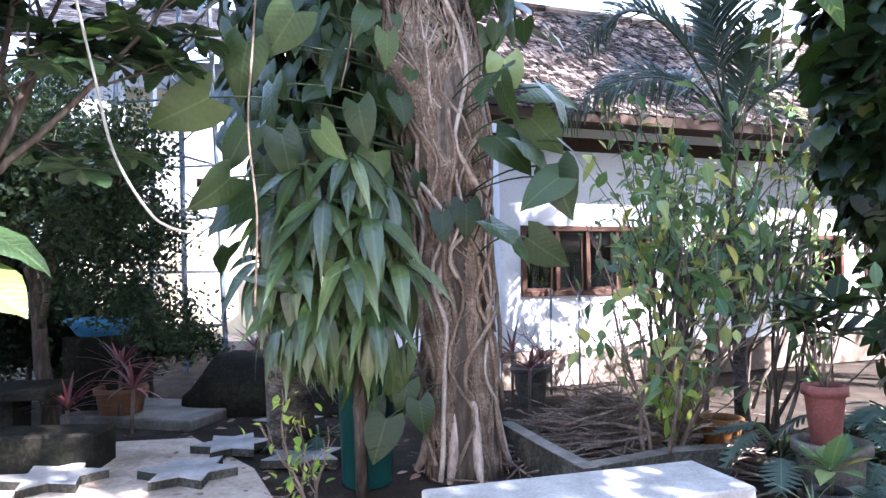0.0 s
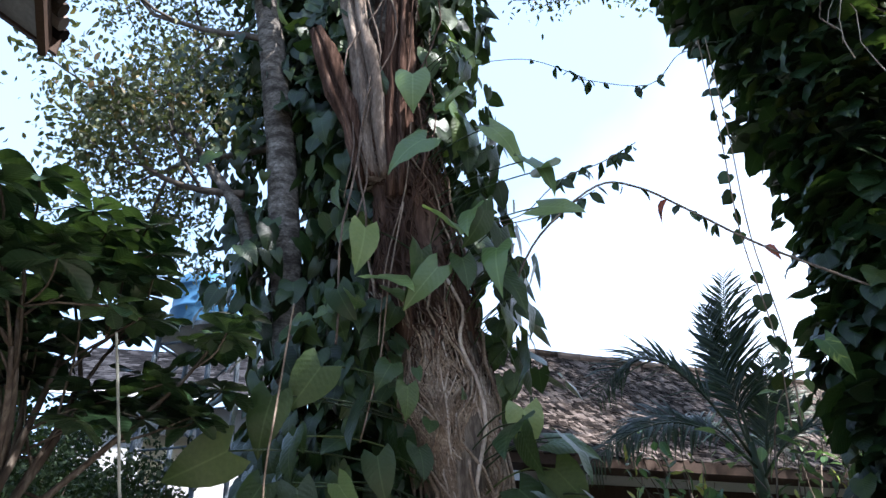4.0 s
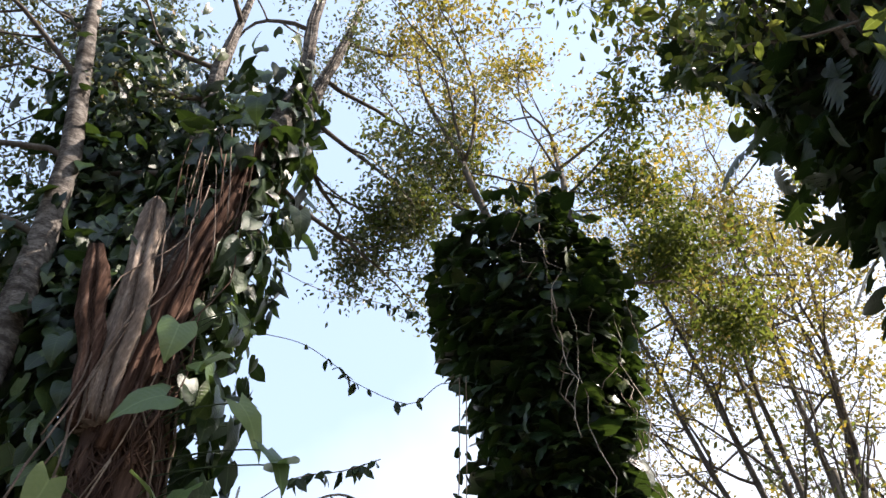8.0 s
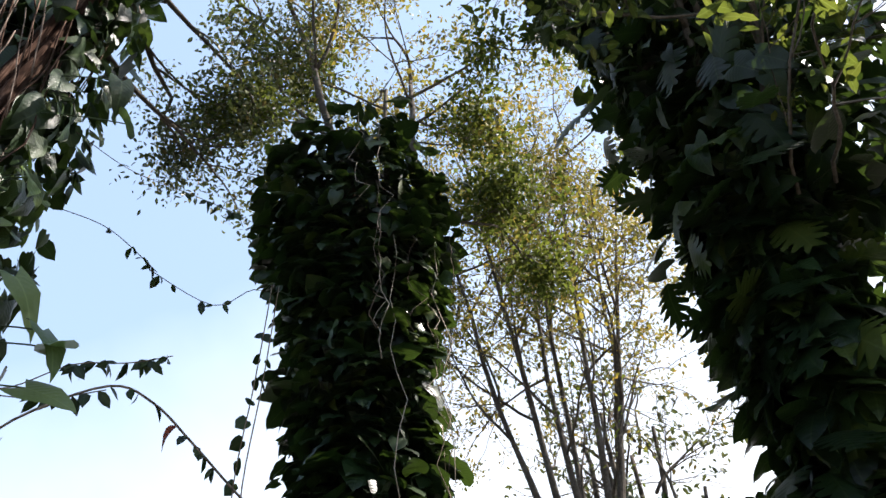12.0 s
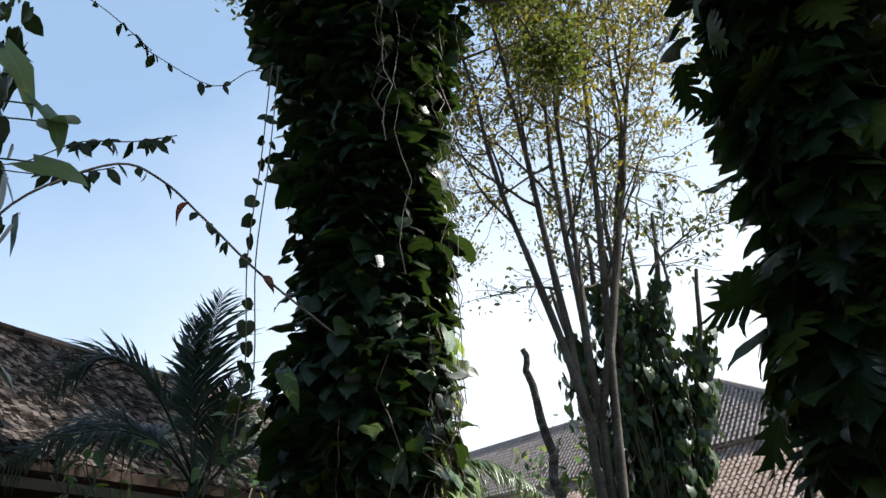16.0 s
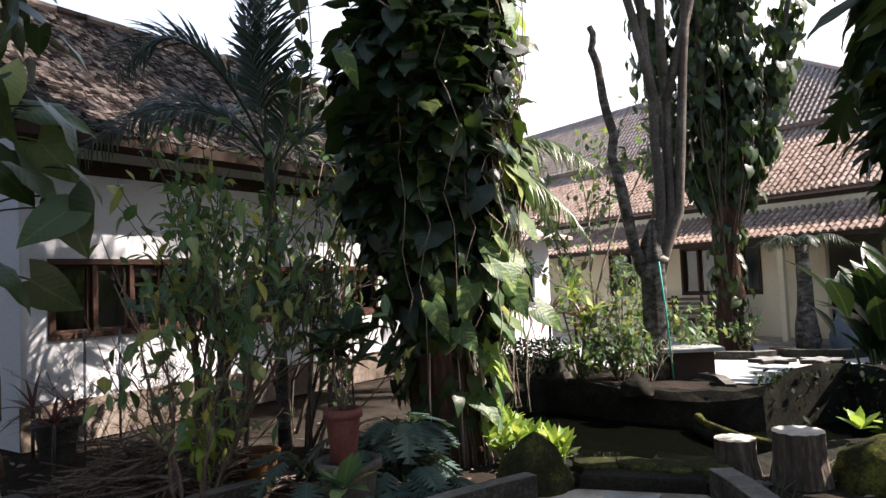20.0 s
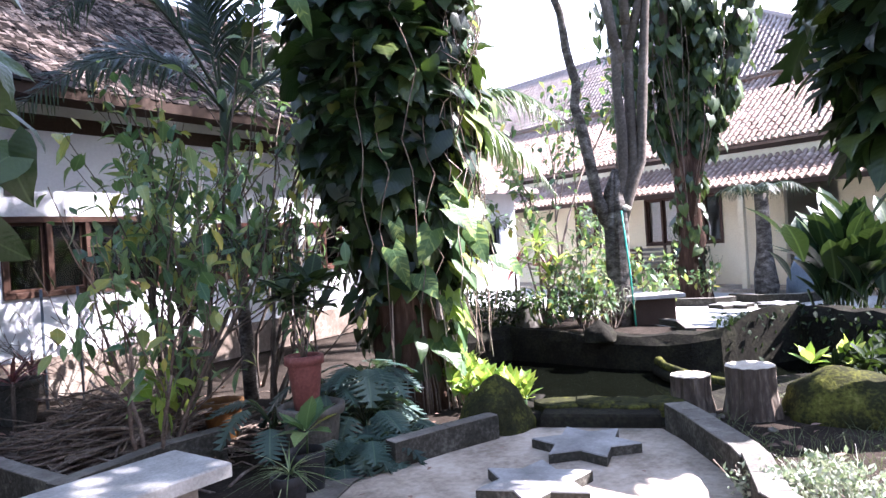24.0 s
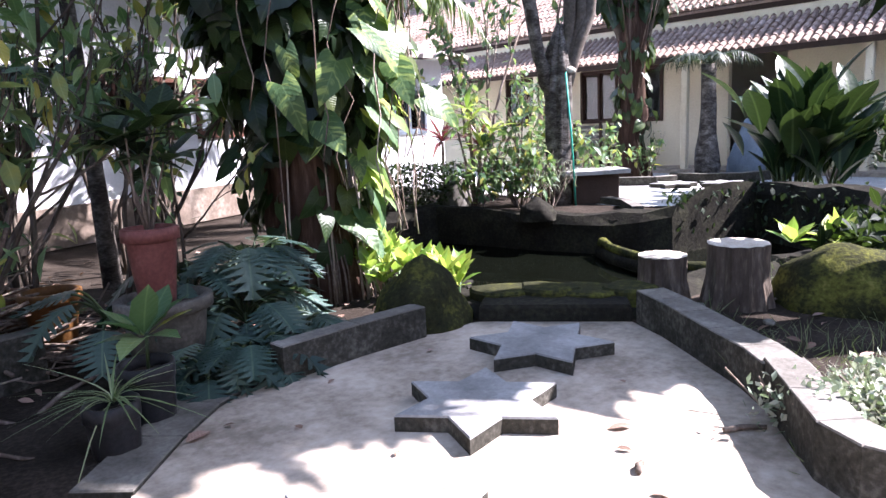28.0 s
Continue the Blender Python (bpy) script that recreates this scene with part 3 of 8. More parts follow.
def cloud_mesh(name, clouds, material, smooth=True):
    """One mesh of many leaves."""
    co, loops, starts, flat_uv = [], [], [], []
    base = 0
    for pts, faces, tv, n in clouds:
        nv = len(tv)
        flat = np.concatenate([np.array(f) for f in faces])
        lens = np.array([len(f) for f in faces])
        loops.append((flat[None] + (np.arange(n) * nv)[:, None]).ravel() + base)
        starts.append(np.tile(lens, n))
        flat_uv.append(np.tile(tv[flat, :2], (n, 1)))
        co.append(pts)
        base += len(pts)
    co, loops, lens = np.concatenate(co), np.concatenate(loops), np.concatenate(starts)
    me = bpy.data.meshes.new(name)
    me.vertices.add(len(co))
    me.vertices.foreach_set("co", co.astype(np.float32).ravel())
    me.loops.add(len(loops))
    me.loops.foreach_set("vertex_index", loops.astype(np.int32))
    me.polygons.add(len(lens))
    me.polygons.foreach_set("loop_start", np.concatenate([[0], np.cumsum(lens)[:-1]]).astype(np.int32))
    me.materials.append(material)
    me.update(calc_edges=True)
    me.uv_layers.new(name="leaf").data.foreach_set("uv", np.concatenate(flat_uv).astype(np.float32).ravel())
    if smooth:
        me.polygons.foreach_set("use_smooth", np.ones(len(lens), bool))
    return me


def unit(n):
    a = rng.normal(size=(n, 3))
    return a / np.linalg.norm(a, axis=1, keepdims=True)


def wander(start, end, bends=0.15, steps=10, seed=0.0):
    """A wavering line between two points."""
    a, b = Vector(start), Vector(end)
    out = []
    for k in range(steps + 1):
        s = k / steps
        p = a.lerp(b, s)
        w = math.sin(math.pi * s) ** 0.5 if 0 < s < 1 else 0
        off = noise.noise_vector(Vector((seed * 3.7 + 1, s * 2.6, seed)))
        out.append(p + off * bends * w)
    return out


def grow(start, way, length, radius, depth, spread=0.6, up=0.25, shrink=0.68, kids=3, seed=1):
    """Limbs that fork: a list of (points, radii, depth), thickest first."""
    r = random.Random(seed)
    out = []

    def go(p, d, ln, rad, left):
        pts, radii, q = [p], [rad], p
        n = 5
        for k in range(n):
            d = (d + Vector((r.gauss(0, 1), r.gauss(0, 1), r.gauss(0, 1))) * 0.11 + Vector((0, 0, up * 0.12))).normalized()
            q = q + d * ln / n
            pts.append(q)
            radii.append(rad * (1 - 0.42 * (k + 1) / n))
        out.append((pts, radii, left))
        if left:
            for k in range(kids):
                s = 1.0 if k == 0 else r.uniform(0.35, 0.95)
                at = pts[min(n, max(1, int(round(s * n))))]
                w = (d + Vector((r.gauss(0, 1), r.gauss(0, 1), r.gauss(0, 0.7))) * spread * (0.45 if k == 0 else 1)).normalized()
                go(at, w, ln * shrink * r.uniform(0.8, 1.15), rad * (0.58 if k == 0 else 0.42), left - 1)

    go(Vector(start), Vector(way).normalized(), length, radius, depth)
    return out


def twig_leaves(limbs, per, size, template, spread=0.2, deepest=0, droop=0.4):
    """Leaves round the last limbs of a grown tree."""
    at = []
    for pts, _, left in limbs:
        if left <= deepest:
            P = np.array([tuple(p) for p in pts[1:]])
            tufts = max(1, per // 9)
            c = P[rng.integers(0, len(P), tufts)] + rng.normal(size=(tufts, 3)) * spread * 0.6
            at.append(c[rng.integers(0, tufts, per)] + rng.normal(size=(per, 3)) * spread * 0.42)
    at = np.concatenate(at)
    n = len(at)
    ah = unit(n) + np.array([0, 0, -droop])
    return cloud(template, at, ah, unit(n) + np.array([0, 0, 0.8]), size * rng.uniform(0.6, 1.25, n))

# ---------------------------------------------------------------- ground, paving, pond
POND = [(4.42, 4.02), (4.98, 3.30), (5.75, 3.30), (6.6, 3.05), (7.6, 2.7), (9.0, 3.0), (9.75, 4.35), (8.4, 4.75), (8.05, 5.3), (7.72, 6.5), (7.5, 7.7), (6.7, 8.0), (5.7, 7.1), (5.05, 5.8), (4.7, 4.7)]


def sheet(name, outline, hole, z, material, label, category):
    bm = bmesh.new()
    edges = []
    for ring in (outline, *([hole] if hole else [])):
        vs = [bm.verts.new((x, y, z)) for x, y in ring]
        edges += [bm.edges.new((vs[k], vs[(k + 1) % len(vs)])) for k in range(len(vs))]
    bmesh.ops.triangle_fill(bm, edges=edges, use_beauty=True, normal=(0, 0, 1))
    for f in bm.faces:
        if f.normal.z < 0:
            f.normal_flip()
    me = bpy.data.meshes.new(name)
    bm.to_mesh(me)
    bm.free()
    me.materials.append(material)
    return tagged(new(name, me), label, category, kind="structure")


R = 400.0
sheet("ground", [(-R, -R), (R, -R), (R, R), (-R, R)], POND, -0.02, SOIL, "dark bare garden soil with fallen leaves", "ground")


# the paved bay between the two curbs, open towards the camera's start
# unseen paving near the start is left out to weaken bounced light
BAY = [(4.56, 2.98), (4.03, 3.68), (3.62, 3.86), (3.1, 3.87), (2.74, 3.86), (2.4, 3.70), (2.16, 3.50), (1.86, 3.22), (1.5, 2.7), (1.2, 2.0), (-0.2, 2.6), (-1.0, 4.4), (-1.4, 5.3), (-2.2, 6.3), (-3.6, 6.1), (-5.2, 4.8), (-4.6, 2.6), (-2.6, 1.6), (-1.0, 0.9), (0.6, 0.1), (2.0, -0.4), (3.45, -0.2), (3.28, 0.9), (3.38, 1.52), (3.55, 1.75), (3.85, 1.97), (4.14, 2.31), (4.38, 2.66)]

bmp = bmesh.new()
vs = [bmp.verts.new((x, y, 0.0)) for x, y in BAY]
low = [bmp.verts.new((x, y, -0.06)) for x, y in BAY]
es = [bmp.edges.new((vs[k], vs[(k + 1) % len(vs)])) for k in range(len(vs))]
bmesh.ops.triangle_fill(bmp, edges=es, use_beauty=True, normal=(0, 0, 1))
for f in bmp.faces:
    if f.normal.z < 0:
        f.normal_flip()
for k in range(len(vs)):
    bmp.faces.new((vs[k], low[k], low[(k + 1) % len(vs)], vs[(k + 1) % len(vs)]))
me = bpy.data.meshes.new("pavement")
bmp.to_mesh(me)
bmp.free()
me.materials.append(PAVING)
tagged(new("pavement", me), "worn grey concrete paving with stains and dust", "pavement", kind="structure")

# pond: walls, bed, water, lips
n = len(POND)
rows = ((0.0, 0.11, 0.35), (0.0, 0.13, 0.0), (0.0, -0.75, -0.08))
wv, wf = [], []
mid = Vector((6.7, 5.2))
sub = []
for k in range(n):
    a, b = Vector(POND[k]), Vector(POND[(k + 1) % n])
    m = max(2, int((b - a).length / 0.22))
    sub += [a.lerp(b, s / m) for s in range(m)]
for k, p in enumerate(sub):
    d = (p - mid).normalized()
    j = noise.noise(Vector((p.x * 2.3, p.y * 2.3, 0.3)))
    for out, z in ((0.42, -0.05), (0.34, 0.03), (0.20, 0.06), (0.03, 0.045), (-0.04, -0.08), (0.02, -1.2)):
        q = p + d * (out + 0.09 * j + 0.05 * noise.noise(Vector((p.x * 7, p.y * 7, z * 9))))
        lift = 0.24 * min(1.0, max(0.0, (p.x - 8.1) / 0.8)) if z > -0.1 else 0.0
        wv.append((q.x, q.y, z + lift + (0.07 * j + 0.04 * noise.noise(Vector((p.x * 8, p.y * 8, out * 5))) if z > 0 else 0)))
for k in range(len(sub)):
    for s in range(5):
        a, b = k * 6 + s, ((k + 1) % len(sub)) * 6 + s
        wf.append((a, b, b + 1, a + 1))
pond = thing("pond", (0, 0, 0), "garden pond with dark stone rim and still murky water", "pond", kind="structure")
part("rim", Shape().add(wv, [f[::-1] for f in wf]), DARKROCK, pond, "dark mossy stone rim")
wat = Shape().add([(p.x, p.y, -0.42) for p in sub], [tuple(range(len(sub)))])
wob = part("water", wat, WATER, pond, "dark still water")
part("bed", Shape().add([(p.x, p.y, -1.15) for p in sub], [tuple(range(len(sub)))]), DARKROCK, pond)
# low basin wall that curves through the water
bw = [(7.85, 5.35), (7.6, 5.05), (7.45, 4.75), (7.3, 4.4), (7.25, 4.0), (7.4, 3.6), (7.7, 3.25), (8.2, 3.0)]
s = Shape()
s.tube([(x, y, -0.26 + 0.02 * math.sin(5 * x)) for x, y in bw], 0.05, 8, 0.5)
body_ = Shape()
for zz in (-0.36, -0.48, -0.6):
    body_.tube([(x, y, zz) for x, y in bw], 0.075, 8, 0.4)
part("basin_base", body_, DARKROCK, pond, "", True)
part("basin_wall", s, MOSS, pond, "low mossy basin wall", True)
# flat mossy edge stones at the front of the pond
for k, (x, y, w, t) in enumerate([(4.36, 3.78, 0.34, 40), (4.52, 3.56, 0.30, 60), (4.68, 3.35, 0.33, 48), (4.83, 3.16, 0.28, 55)]):
    st = Shape().prism([(math.cos(a) * w * (0.62 + 0.12 * math.sin(3 * a + k)), math.sin(a) * w * 0.5 * (1 + 0.15 * math.cos(2 * a + k))) for a in np.linspace(0, 2 * math.pi, 11)[:-1]], 0.0, 0.125 + 0.012 * (k % 2), 0.015)
    ob = part("edge_stone", st, MOSS, pond, "flat mossy edge stone")
    ob.matrix_world = pose(x, y, 0.0, 0, 0, -t)
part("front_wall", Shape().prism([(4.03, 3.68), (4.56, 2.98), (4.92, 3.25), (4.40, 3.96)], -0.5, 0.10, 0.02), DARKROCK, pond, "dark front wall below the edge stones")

# ---------------------------------------------------------------- curbs


def curb(name, line, width, height, label, z0=-0.05):
    """A curb along a plan line, split into cast lengths."""
    th = thing(name, (*line[0], 0), label, "curb", kind="structure")
    base = Vector(line[0])
    P = [Vector(p) - base for p in line]
    for k in range(len(P) - 1):
        a, b = P[k], P[k + 1]
        d = (b - a).normalized()
        def side(i):
            q0 = (P[i] - P[i - 1]).normalized() if i else (P[1] - P[0]).normalized()
            q1 = (P[i + 1] - P[i]).normalized() if i < len(P) - 1 else q0
            m = (q0 + q1).normalized()
            return Vector((-m.y, m.x)) * width / max(0.5, m.dot(q1))
        na, nb = side(k), side(k + 1)
        g = d * 0.0006
        h = height + 0.001 * math.sin(5 * k)
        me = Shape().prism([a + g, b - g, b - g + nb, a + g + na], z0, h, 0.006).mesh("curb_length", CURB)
        # upright sides take the darkened cement, their shade painted in
        me.materials.append(SHADEDSIDE)
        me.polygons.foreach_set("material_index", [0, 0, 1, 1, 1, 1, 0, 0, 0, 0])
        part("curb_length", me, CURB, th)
    return th


curb("curb_left", [(3.64, 3.82), (3.2, 3.84), (2.74, 3.83)], 0.11, 0.175, "low grey cement curb with worn edges")
curb("curb_low", [(2.74, 3.84), (2.40, 3.69), (2.15, 3.49), (1.86, 3.21)], -0.22, 0.02, "flat cement edging level with the paving")
curb("curb_right", [(3.83, 1.97), (3.98, 2.12), (4.13, 2.33), (4.30, 2.56), (4.45, 2.77), (4.57, 2.96)], -0.17, 0.185, "curved grey cement curb round the lawn")
curb("curb_lawn", [(3.86, 1.98), (3.60, 1.79), (3.38, 1.63), (3.29, 1.48), (3.30, 1.25), (3.34, 0.95), (3.45, 0.3), (3.75, -0.6)], 0.15, 0.20, "pale cement lawn edging in sunlight")
curb("curb_planter", [(0.50, 5.62), (0.70, 4.92), (0.90, 4.30)], 0.11, 0.25, "grey cement planter wall")
curb("curb_planter_front", [(0.90, 4.30), (1.25, 4.46), (1.60, 4.65), (2.0, 4.72)], 0.11, 0.25, "grey cement planter wall")

# star-shaped stepping slabs


def star(at, r, turn, label):
    o = []
    for k in range(12):
        a = radians(30 * k)
        q = r if k % 2 == 0 else r * 0.577
        o.append((q * math.cos(a), q * math.sin(a)))
    n = 12
    s = Shape()
    c = 0.008
    vs = [(x, y, 0) for x, y in o] + [(x, y, 0.068 - c) for x, y in o] + [(x * (1 - c / r), y * (1 - c / r), 0.068) for x, y in o] + [(0, 0, 0.068)]
    fs = []
    for a in (0, n):
        fs += [(a + k, a + (k + 1) % n, a + n + (k + 1) % n, a + n + k) for k in range(n)]
    fs += [(24 + k, 24 + (k + 1) % n, 36) for k in range(n)]
    s.add(vs, fs)
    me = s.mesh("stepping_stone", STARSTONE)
    # the darkened cement paints shade on the star's sides too
    me.materials.append(SHADEDSIDE)
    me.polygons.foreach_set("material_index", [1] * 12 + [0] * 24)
    ob = new("stepping_stone", me)
    ob.matrix_world = pose(*at, 0.001, 0, 0, turn)
    return tagged(ob, label, "stepping stone", "star-shaped stepping stones")


STARS = [((3.07, 2.78), 0.36, 38), ((3.82, 3.06), 0.365, 2), ((2.23, 2.38), 0.36, 44), ((1.35, 1.55), 0.40, 17), ((-1.83, 5.1), 0.36, 4), ((-1.72, 5.85), 0.34, 15), ((-1.05, 5.45), 0.34, 30), ((-1.45, 6.75), 0.34, 10), ((-2.75, 5.0), 0.36, 20), ((0.2, 1.6), 0.4, 40)]
for c, r, t in STARS:
    star(c, r, t, "grey cement stepping stone shaped like a six-pointed star")

# ---------------------------------------------------------------- house with white walls (its own axes: x along the front, y back)
HT = 20.0
HM = pose(0.80, 8.45, 0, 0, 0, HT)


def wall_with_openings(length, height, openings, thick, z0=0.0):
    """One welded wall with openings (x0, z0, x1, z1) right through it."""
    xs = sorted({0.0, length, *[v for o in openings for v in (o[0], o[2])]})
    zs = sorted({z0, height, *[v for o in openings for v in (o[1], o[3])]})
    solid = {(i, k): not any(o[0] <= (xs[i] + xs[i + 1]) / 2 <= o[2] and o[1] <= (zs[k] + zs[k + 1]) / 2 <= o[3] for o in openings) for i in range(len(xs) - 1) for k in range(len(zs) - 1)}
    ids, vs, fs = {}, [], []

    def at(i, y, k):
        if (i, y, k) not in ids:
            ids[i, y, k] = len(vs)
            vs.append((xs[i], y * thick, zs[k]))
        return ids[i, y, k]

    for (i, k), full in solid.items():
        if not full:
            continue
        fs.append((at(i, 0, k), at(i + 1, 0, k), at(i + 1, 0, k + 1), at(i, 0, k + 1)))
        fs.append((at(i, 1, k + 1), at(i + 1, 1, k + 1), at(i + 1, 1, k), at(i, 1, k)))
        for di, dk, a, b in ((-1, 0, (i, k), (i, k + 1)), (1, 0, (i + 1, k + 1), (i + 1, k)), (0, -1, (i + 1, k), (i, k)), (0, 1, (i, k + 1), (i + 1, k + 1))):
            if not solid.get((i + di, k + dk)):
                fs.append((at(a[0], 0, a[1]), at(b[0], 0, b[1]), at(b[0], 1, b[1]), at(a[0], 1, a[1])))
    return Shape().add(vs, fs)


def window(parent_m, name, x0, z0, x1, z1, wood, lights, depth=0.12, curtain=False, group="", proud=0.03):
    """A framed window with its own panes; the frame stands a little proud of the wall."""
    th = new(name)
    th.matrix_world = parent_m @ pose(x0, 0, z0)
    tagged(th, "wooden window with glass panes" if not group else "brown wooden window frame with glass panes", "window", group, "structure")
    w, h, f = x1 - x0, z1 - z0, 0.065
    y0, y1 = -proud, depth
    for nm, b in (("frame_top", (0, y0, h - f, w, y1, h)), ("frame_bottom", (0, y0, 0, w, y1, f)), ("frame_side", (0, y0, f, f, y1, h - f)), ("frame_side", (w - f, y0, f, w, y1, h - f))):
        part(nm, Shape().box(*b, 0.004), wood, th)
    step = (w - 2 * f) / lights
    for k in range(lights):
        a = f + k * step
        if k:
            part("mullion", Shape().box(a - 0.025, y0 + 0.01, f, a + 0.025, y1 - 0.01, h - f, 0.004), wood, th)
        g = 0.03 if k else 0.0
        sash = Shape()
        q = 0.035
        A, B, C, D = a + g, a + step - (0.03 if k < lights - 1 else 0), f, h - f
        sash.box(A, 0.03, C, B, 0.07, C + q).box(A, 0.03, D - q, B, 0.07, D).box(A, 0.03, C + q, A + q, 0.07, D - q).box(B - q, 0.03, C + q, B, 0.07, D - q)
        part("sash", sash, wood, th)
        p = part("pane", Shape().box(A + q, 0.045, C + q, B - q, 0.051, D - q), GLASS, th)
        p.visible_shadow = False
        if curtain and k % 2 == 0:
            cu = Shape()
            xs = np.linspace(A + q, B - q, 18)
            cu.add([(x, 0.10 + 0.012 * math.sin(40 * x), zz) for zz in (C, D) for x in xs], [(i, i + 1, 18 + i + 1, 18 + i) for i in range(17)])
            part("curtain", cu, CURTAIN, th, "pale curtain", True)
    return th


HOUSE_L, HOUSE_H = 8.6, 3.35
WINS = [(0.28, 1.13, 2.20, 2.02), (3.05, 1.12, 4.66, 1.92), (4.86, 1.12, 5.75, 1.92), (6.2, 1.12, 7.2, 1.92)]
house = thing("house", (0, 0, 0), "white plastered house with a weathered shingle roof", "house")
house.matrix_world = HM
part("wall_front", wall_with_openings(HOUSE_L, HOUSE_H, WINS, 0.15), WHITEWALL, house, "white plaster wall stained near the ground")
part("wall_side", Shape().box(0, 0.15, 0, 0.15, 5.2, HOUSE_H), WHITEWALL, house)
part("wall_side", Shape().box(HOUSE_L - 0.15, 0.15, 0, HOUSE_L, 5.2, HOUSE_H), WHITEWALL, house)
part("wall_back", Shape().box(0, 5.2, 0, HOUSE_L, 5.35, HOUSE_H), WHITEWALL, house)
# dark panels added so that the windows look into blackness
part("added_dark_lining", Shape().box(0.17, 5.16, 0.06, HOUSE_L - 0.17, 5.19, 2.9), INSIDE, house)
part("added_dark_partition", Shape().box(0.17, 1.4, 0.06, HOUSE_L - 0.17, 1.44, 2.9), INSIDE, house)
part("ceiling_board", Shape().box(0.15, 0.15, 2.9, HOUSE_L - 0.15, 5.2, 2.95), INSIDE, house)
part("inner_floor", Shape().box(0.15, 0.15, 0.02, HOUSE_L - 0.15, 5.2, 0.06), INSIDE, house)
part("plinth", Shape().box(-0.02, -0.025, 0, HOUSE_L, 0, 0.46, 0.008), EARTHWALL, house, "rough earth-stained plinth")
part("soffit", Shape().box(-0.45, -0.68, 3.28, HOUSE_L + 0.4, 0.0, 3.31), FASCIA, house)
part("fascia", Shape().box(-0.5, -0.74, 3.20, HOUSE_L + 0.45, -0.68, 3.34, 0.006), FASCIA, house, "dark brown fascia board")
part("beam", Shape().box(-0.1, -0.012, 2.98, HOUSE_L, -0.002, 3.16), FASCIA, house)
for k in range(2):
    part("vent_block", Shape().box(0.36 + 2.6 * k, -0.012, 2.24, 0.48 + 2.6 * k, 0.02, 2.36), INSIDE, house)
EAVE, RIDGE = (-0.72, 3.33), (2.6, 5.86)
roofdeck = Shape()
roofdeck.add([(-0.5, EAVE[0], EAVE[1]), (HOUSE_L + 0.5, EAVE[0], EAVE[1]), (HOUSE_L + 0.5, RIDGE[0], RIDGE[1]), (-0.5, RIDGE[0], RIDGE[1]), (-0.5, 6.0, 3.33), (HOUSE_L + 0.5, 6.0, 3.33)],
             [(0, 1, 2, 3), (3, 2, 5, 4)])
roofdeck.add([(-0.5, EAVE[0], EAVE[1] - 0.05), (HOUSE_L + 0.5, EAVE[0], EAVE[1] - 0.05), (HOUSE_L + 0.5, RIDGE[0], RIDGE[1] - 0.05), (-0.5, RIDGE[0], RIDGE[1] - 0.05)], [(3, 2, 1, 0)])
roof = part("roof", roofdeck, SHINGLE, house, "weathered brown shingle roof")
part("gable", Shape().add([(-0.002, 0, 3.35), (-0.002, 5.3, 3.35), (-0.002, 2.6, 5.75), (0.12, 0, 3.35), (0.12, 5.3, 3.35), (0.12, 2.6, 5.75)], [(0, 2, 1), (3, 4, 5), (0, 1, 4, 3)]), WHITEWALL, house)
for k in range(22):
    part("ridge_cap", Shape().tube([(-0.5 + k * 0.435, 2.6, 5.87), (-0.5 + k * 0.435 + 0.44, 2.6, 5.885)], [0.105, 0.085], 8), SHINGLE, roof)
for k, w in enumerate(WINS):
    window(HM, "window_%d" % (k + 1), *w, DARKWOOD if k == 0 else REDWOOD, 4 if k == 0 else (3 if k == 1 else 2), curtain=k > 0)

# ---------------------------------------------------------------- far hall with the tiled double roof: its front wall stands at x = 15
hall = thing("hall", (15.0, 0, 0), "long cream hall with terracotta tiled double roof", "building")
HB0, HB1 = -6.0, 24.0
hopen = [(8.5, 1.02, 9.45, 2.2), (9.6, 1.02, 10.6, 2.2), (6.0, 0.10, 7.1, 2.25), (11.6, 1.02, 12.9, 2.2), (3.0, 1.02, 4.0, 2.2)]
hw = wall_with_openings(HB1 - HB0, 3.3, [(a - HB0, b, c - HB0, d) for a, b, c, d in hopen], 0.15)
w = part("wall_front", hw, CREAM, hall, "cream painted wall")
w.matrix_world = pose(15.0, HB0, 0, 0, 0, 90) @ Matrix.Diagonal((1, -1, 1, 1))
part("wall_back", Shape().box(8, HB0, 0, 8.15, HB1, 3.3), CREAM, hall)
part("wall_end", Shape().box(0.15, HB0, 0, 8, HB0 + 0.15, 3.3), CREAM, hall)
part("wall_end", Shape().box(0.15, HB1 - 0.15, 0, 8, HB1, 3.3), CREAM, hall)
part("floor_step", Shape().box(-1.1, HB0, -0.02, 0, HB1, 0.08, 0.01), PAVING, hall, "raised cement walkway")
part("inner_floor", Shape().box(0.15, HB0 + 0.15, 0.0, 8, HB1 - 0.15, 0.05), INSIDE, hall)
for k, (a, b, c, d) in enumerate(hopen):
    if b > 0.5:
        window(pose(15.0, c, 0, 0, 0, -90), "window_%d" % (k + 5), 0, b, c - a, d, DARKWOOD, 2, curtain=False, group="hall windows")
part("lintel_band", Shape().box(-0.012, HB0, 2.26, -0.002, HB1, 2.38), FASCIA, hall)
for y in (4.4, 7.55, 11.2, 14.5):
    part("post", Shape().box(-0.95, y - 0.06, 0.08, -0.83, y + 0.06, 2.3, 0.008), CREAM, hall)


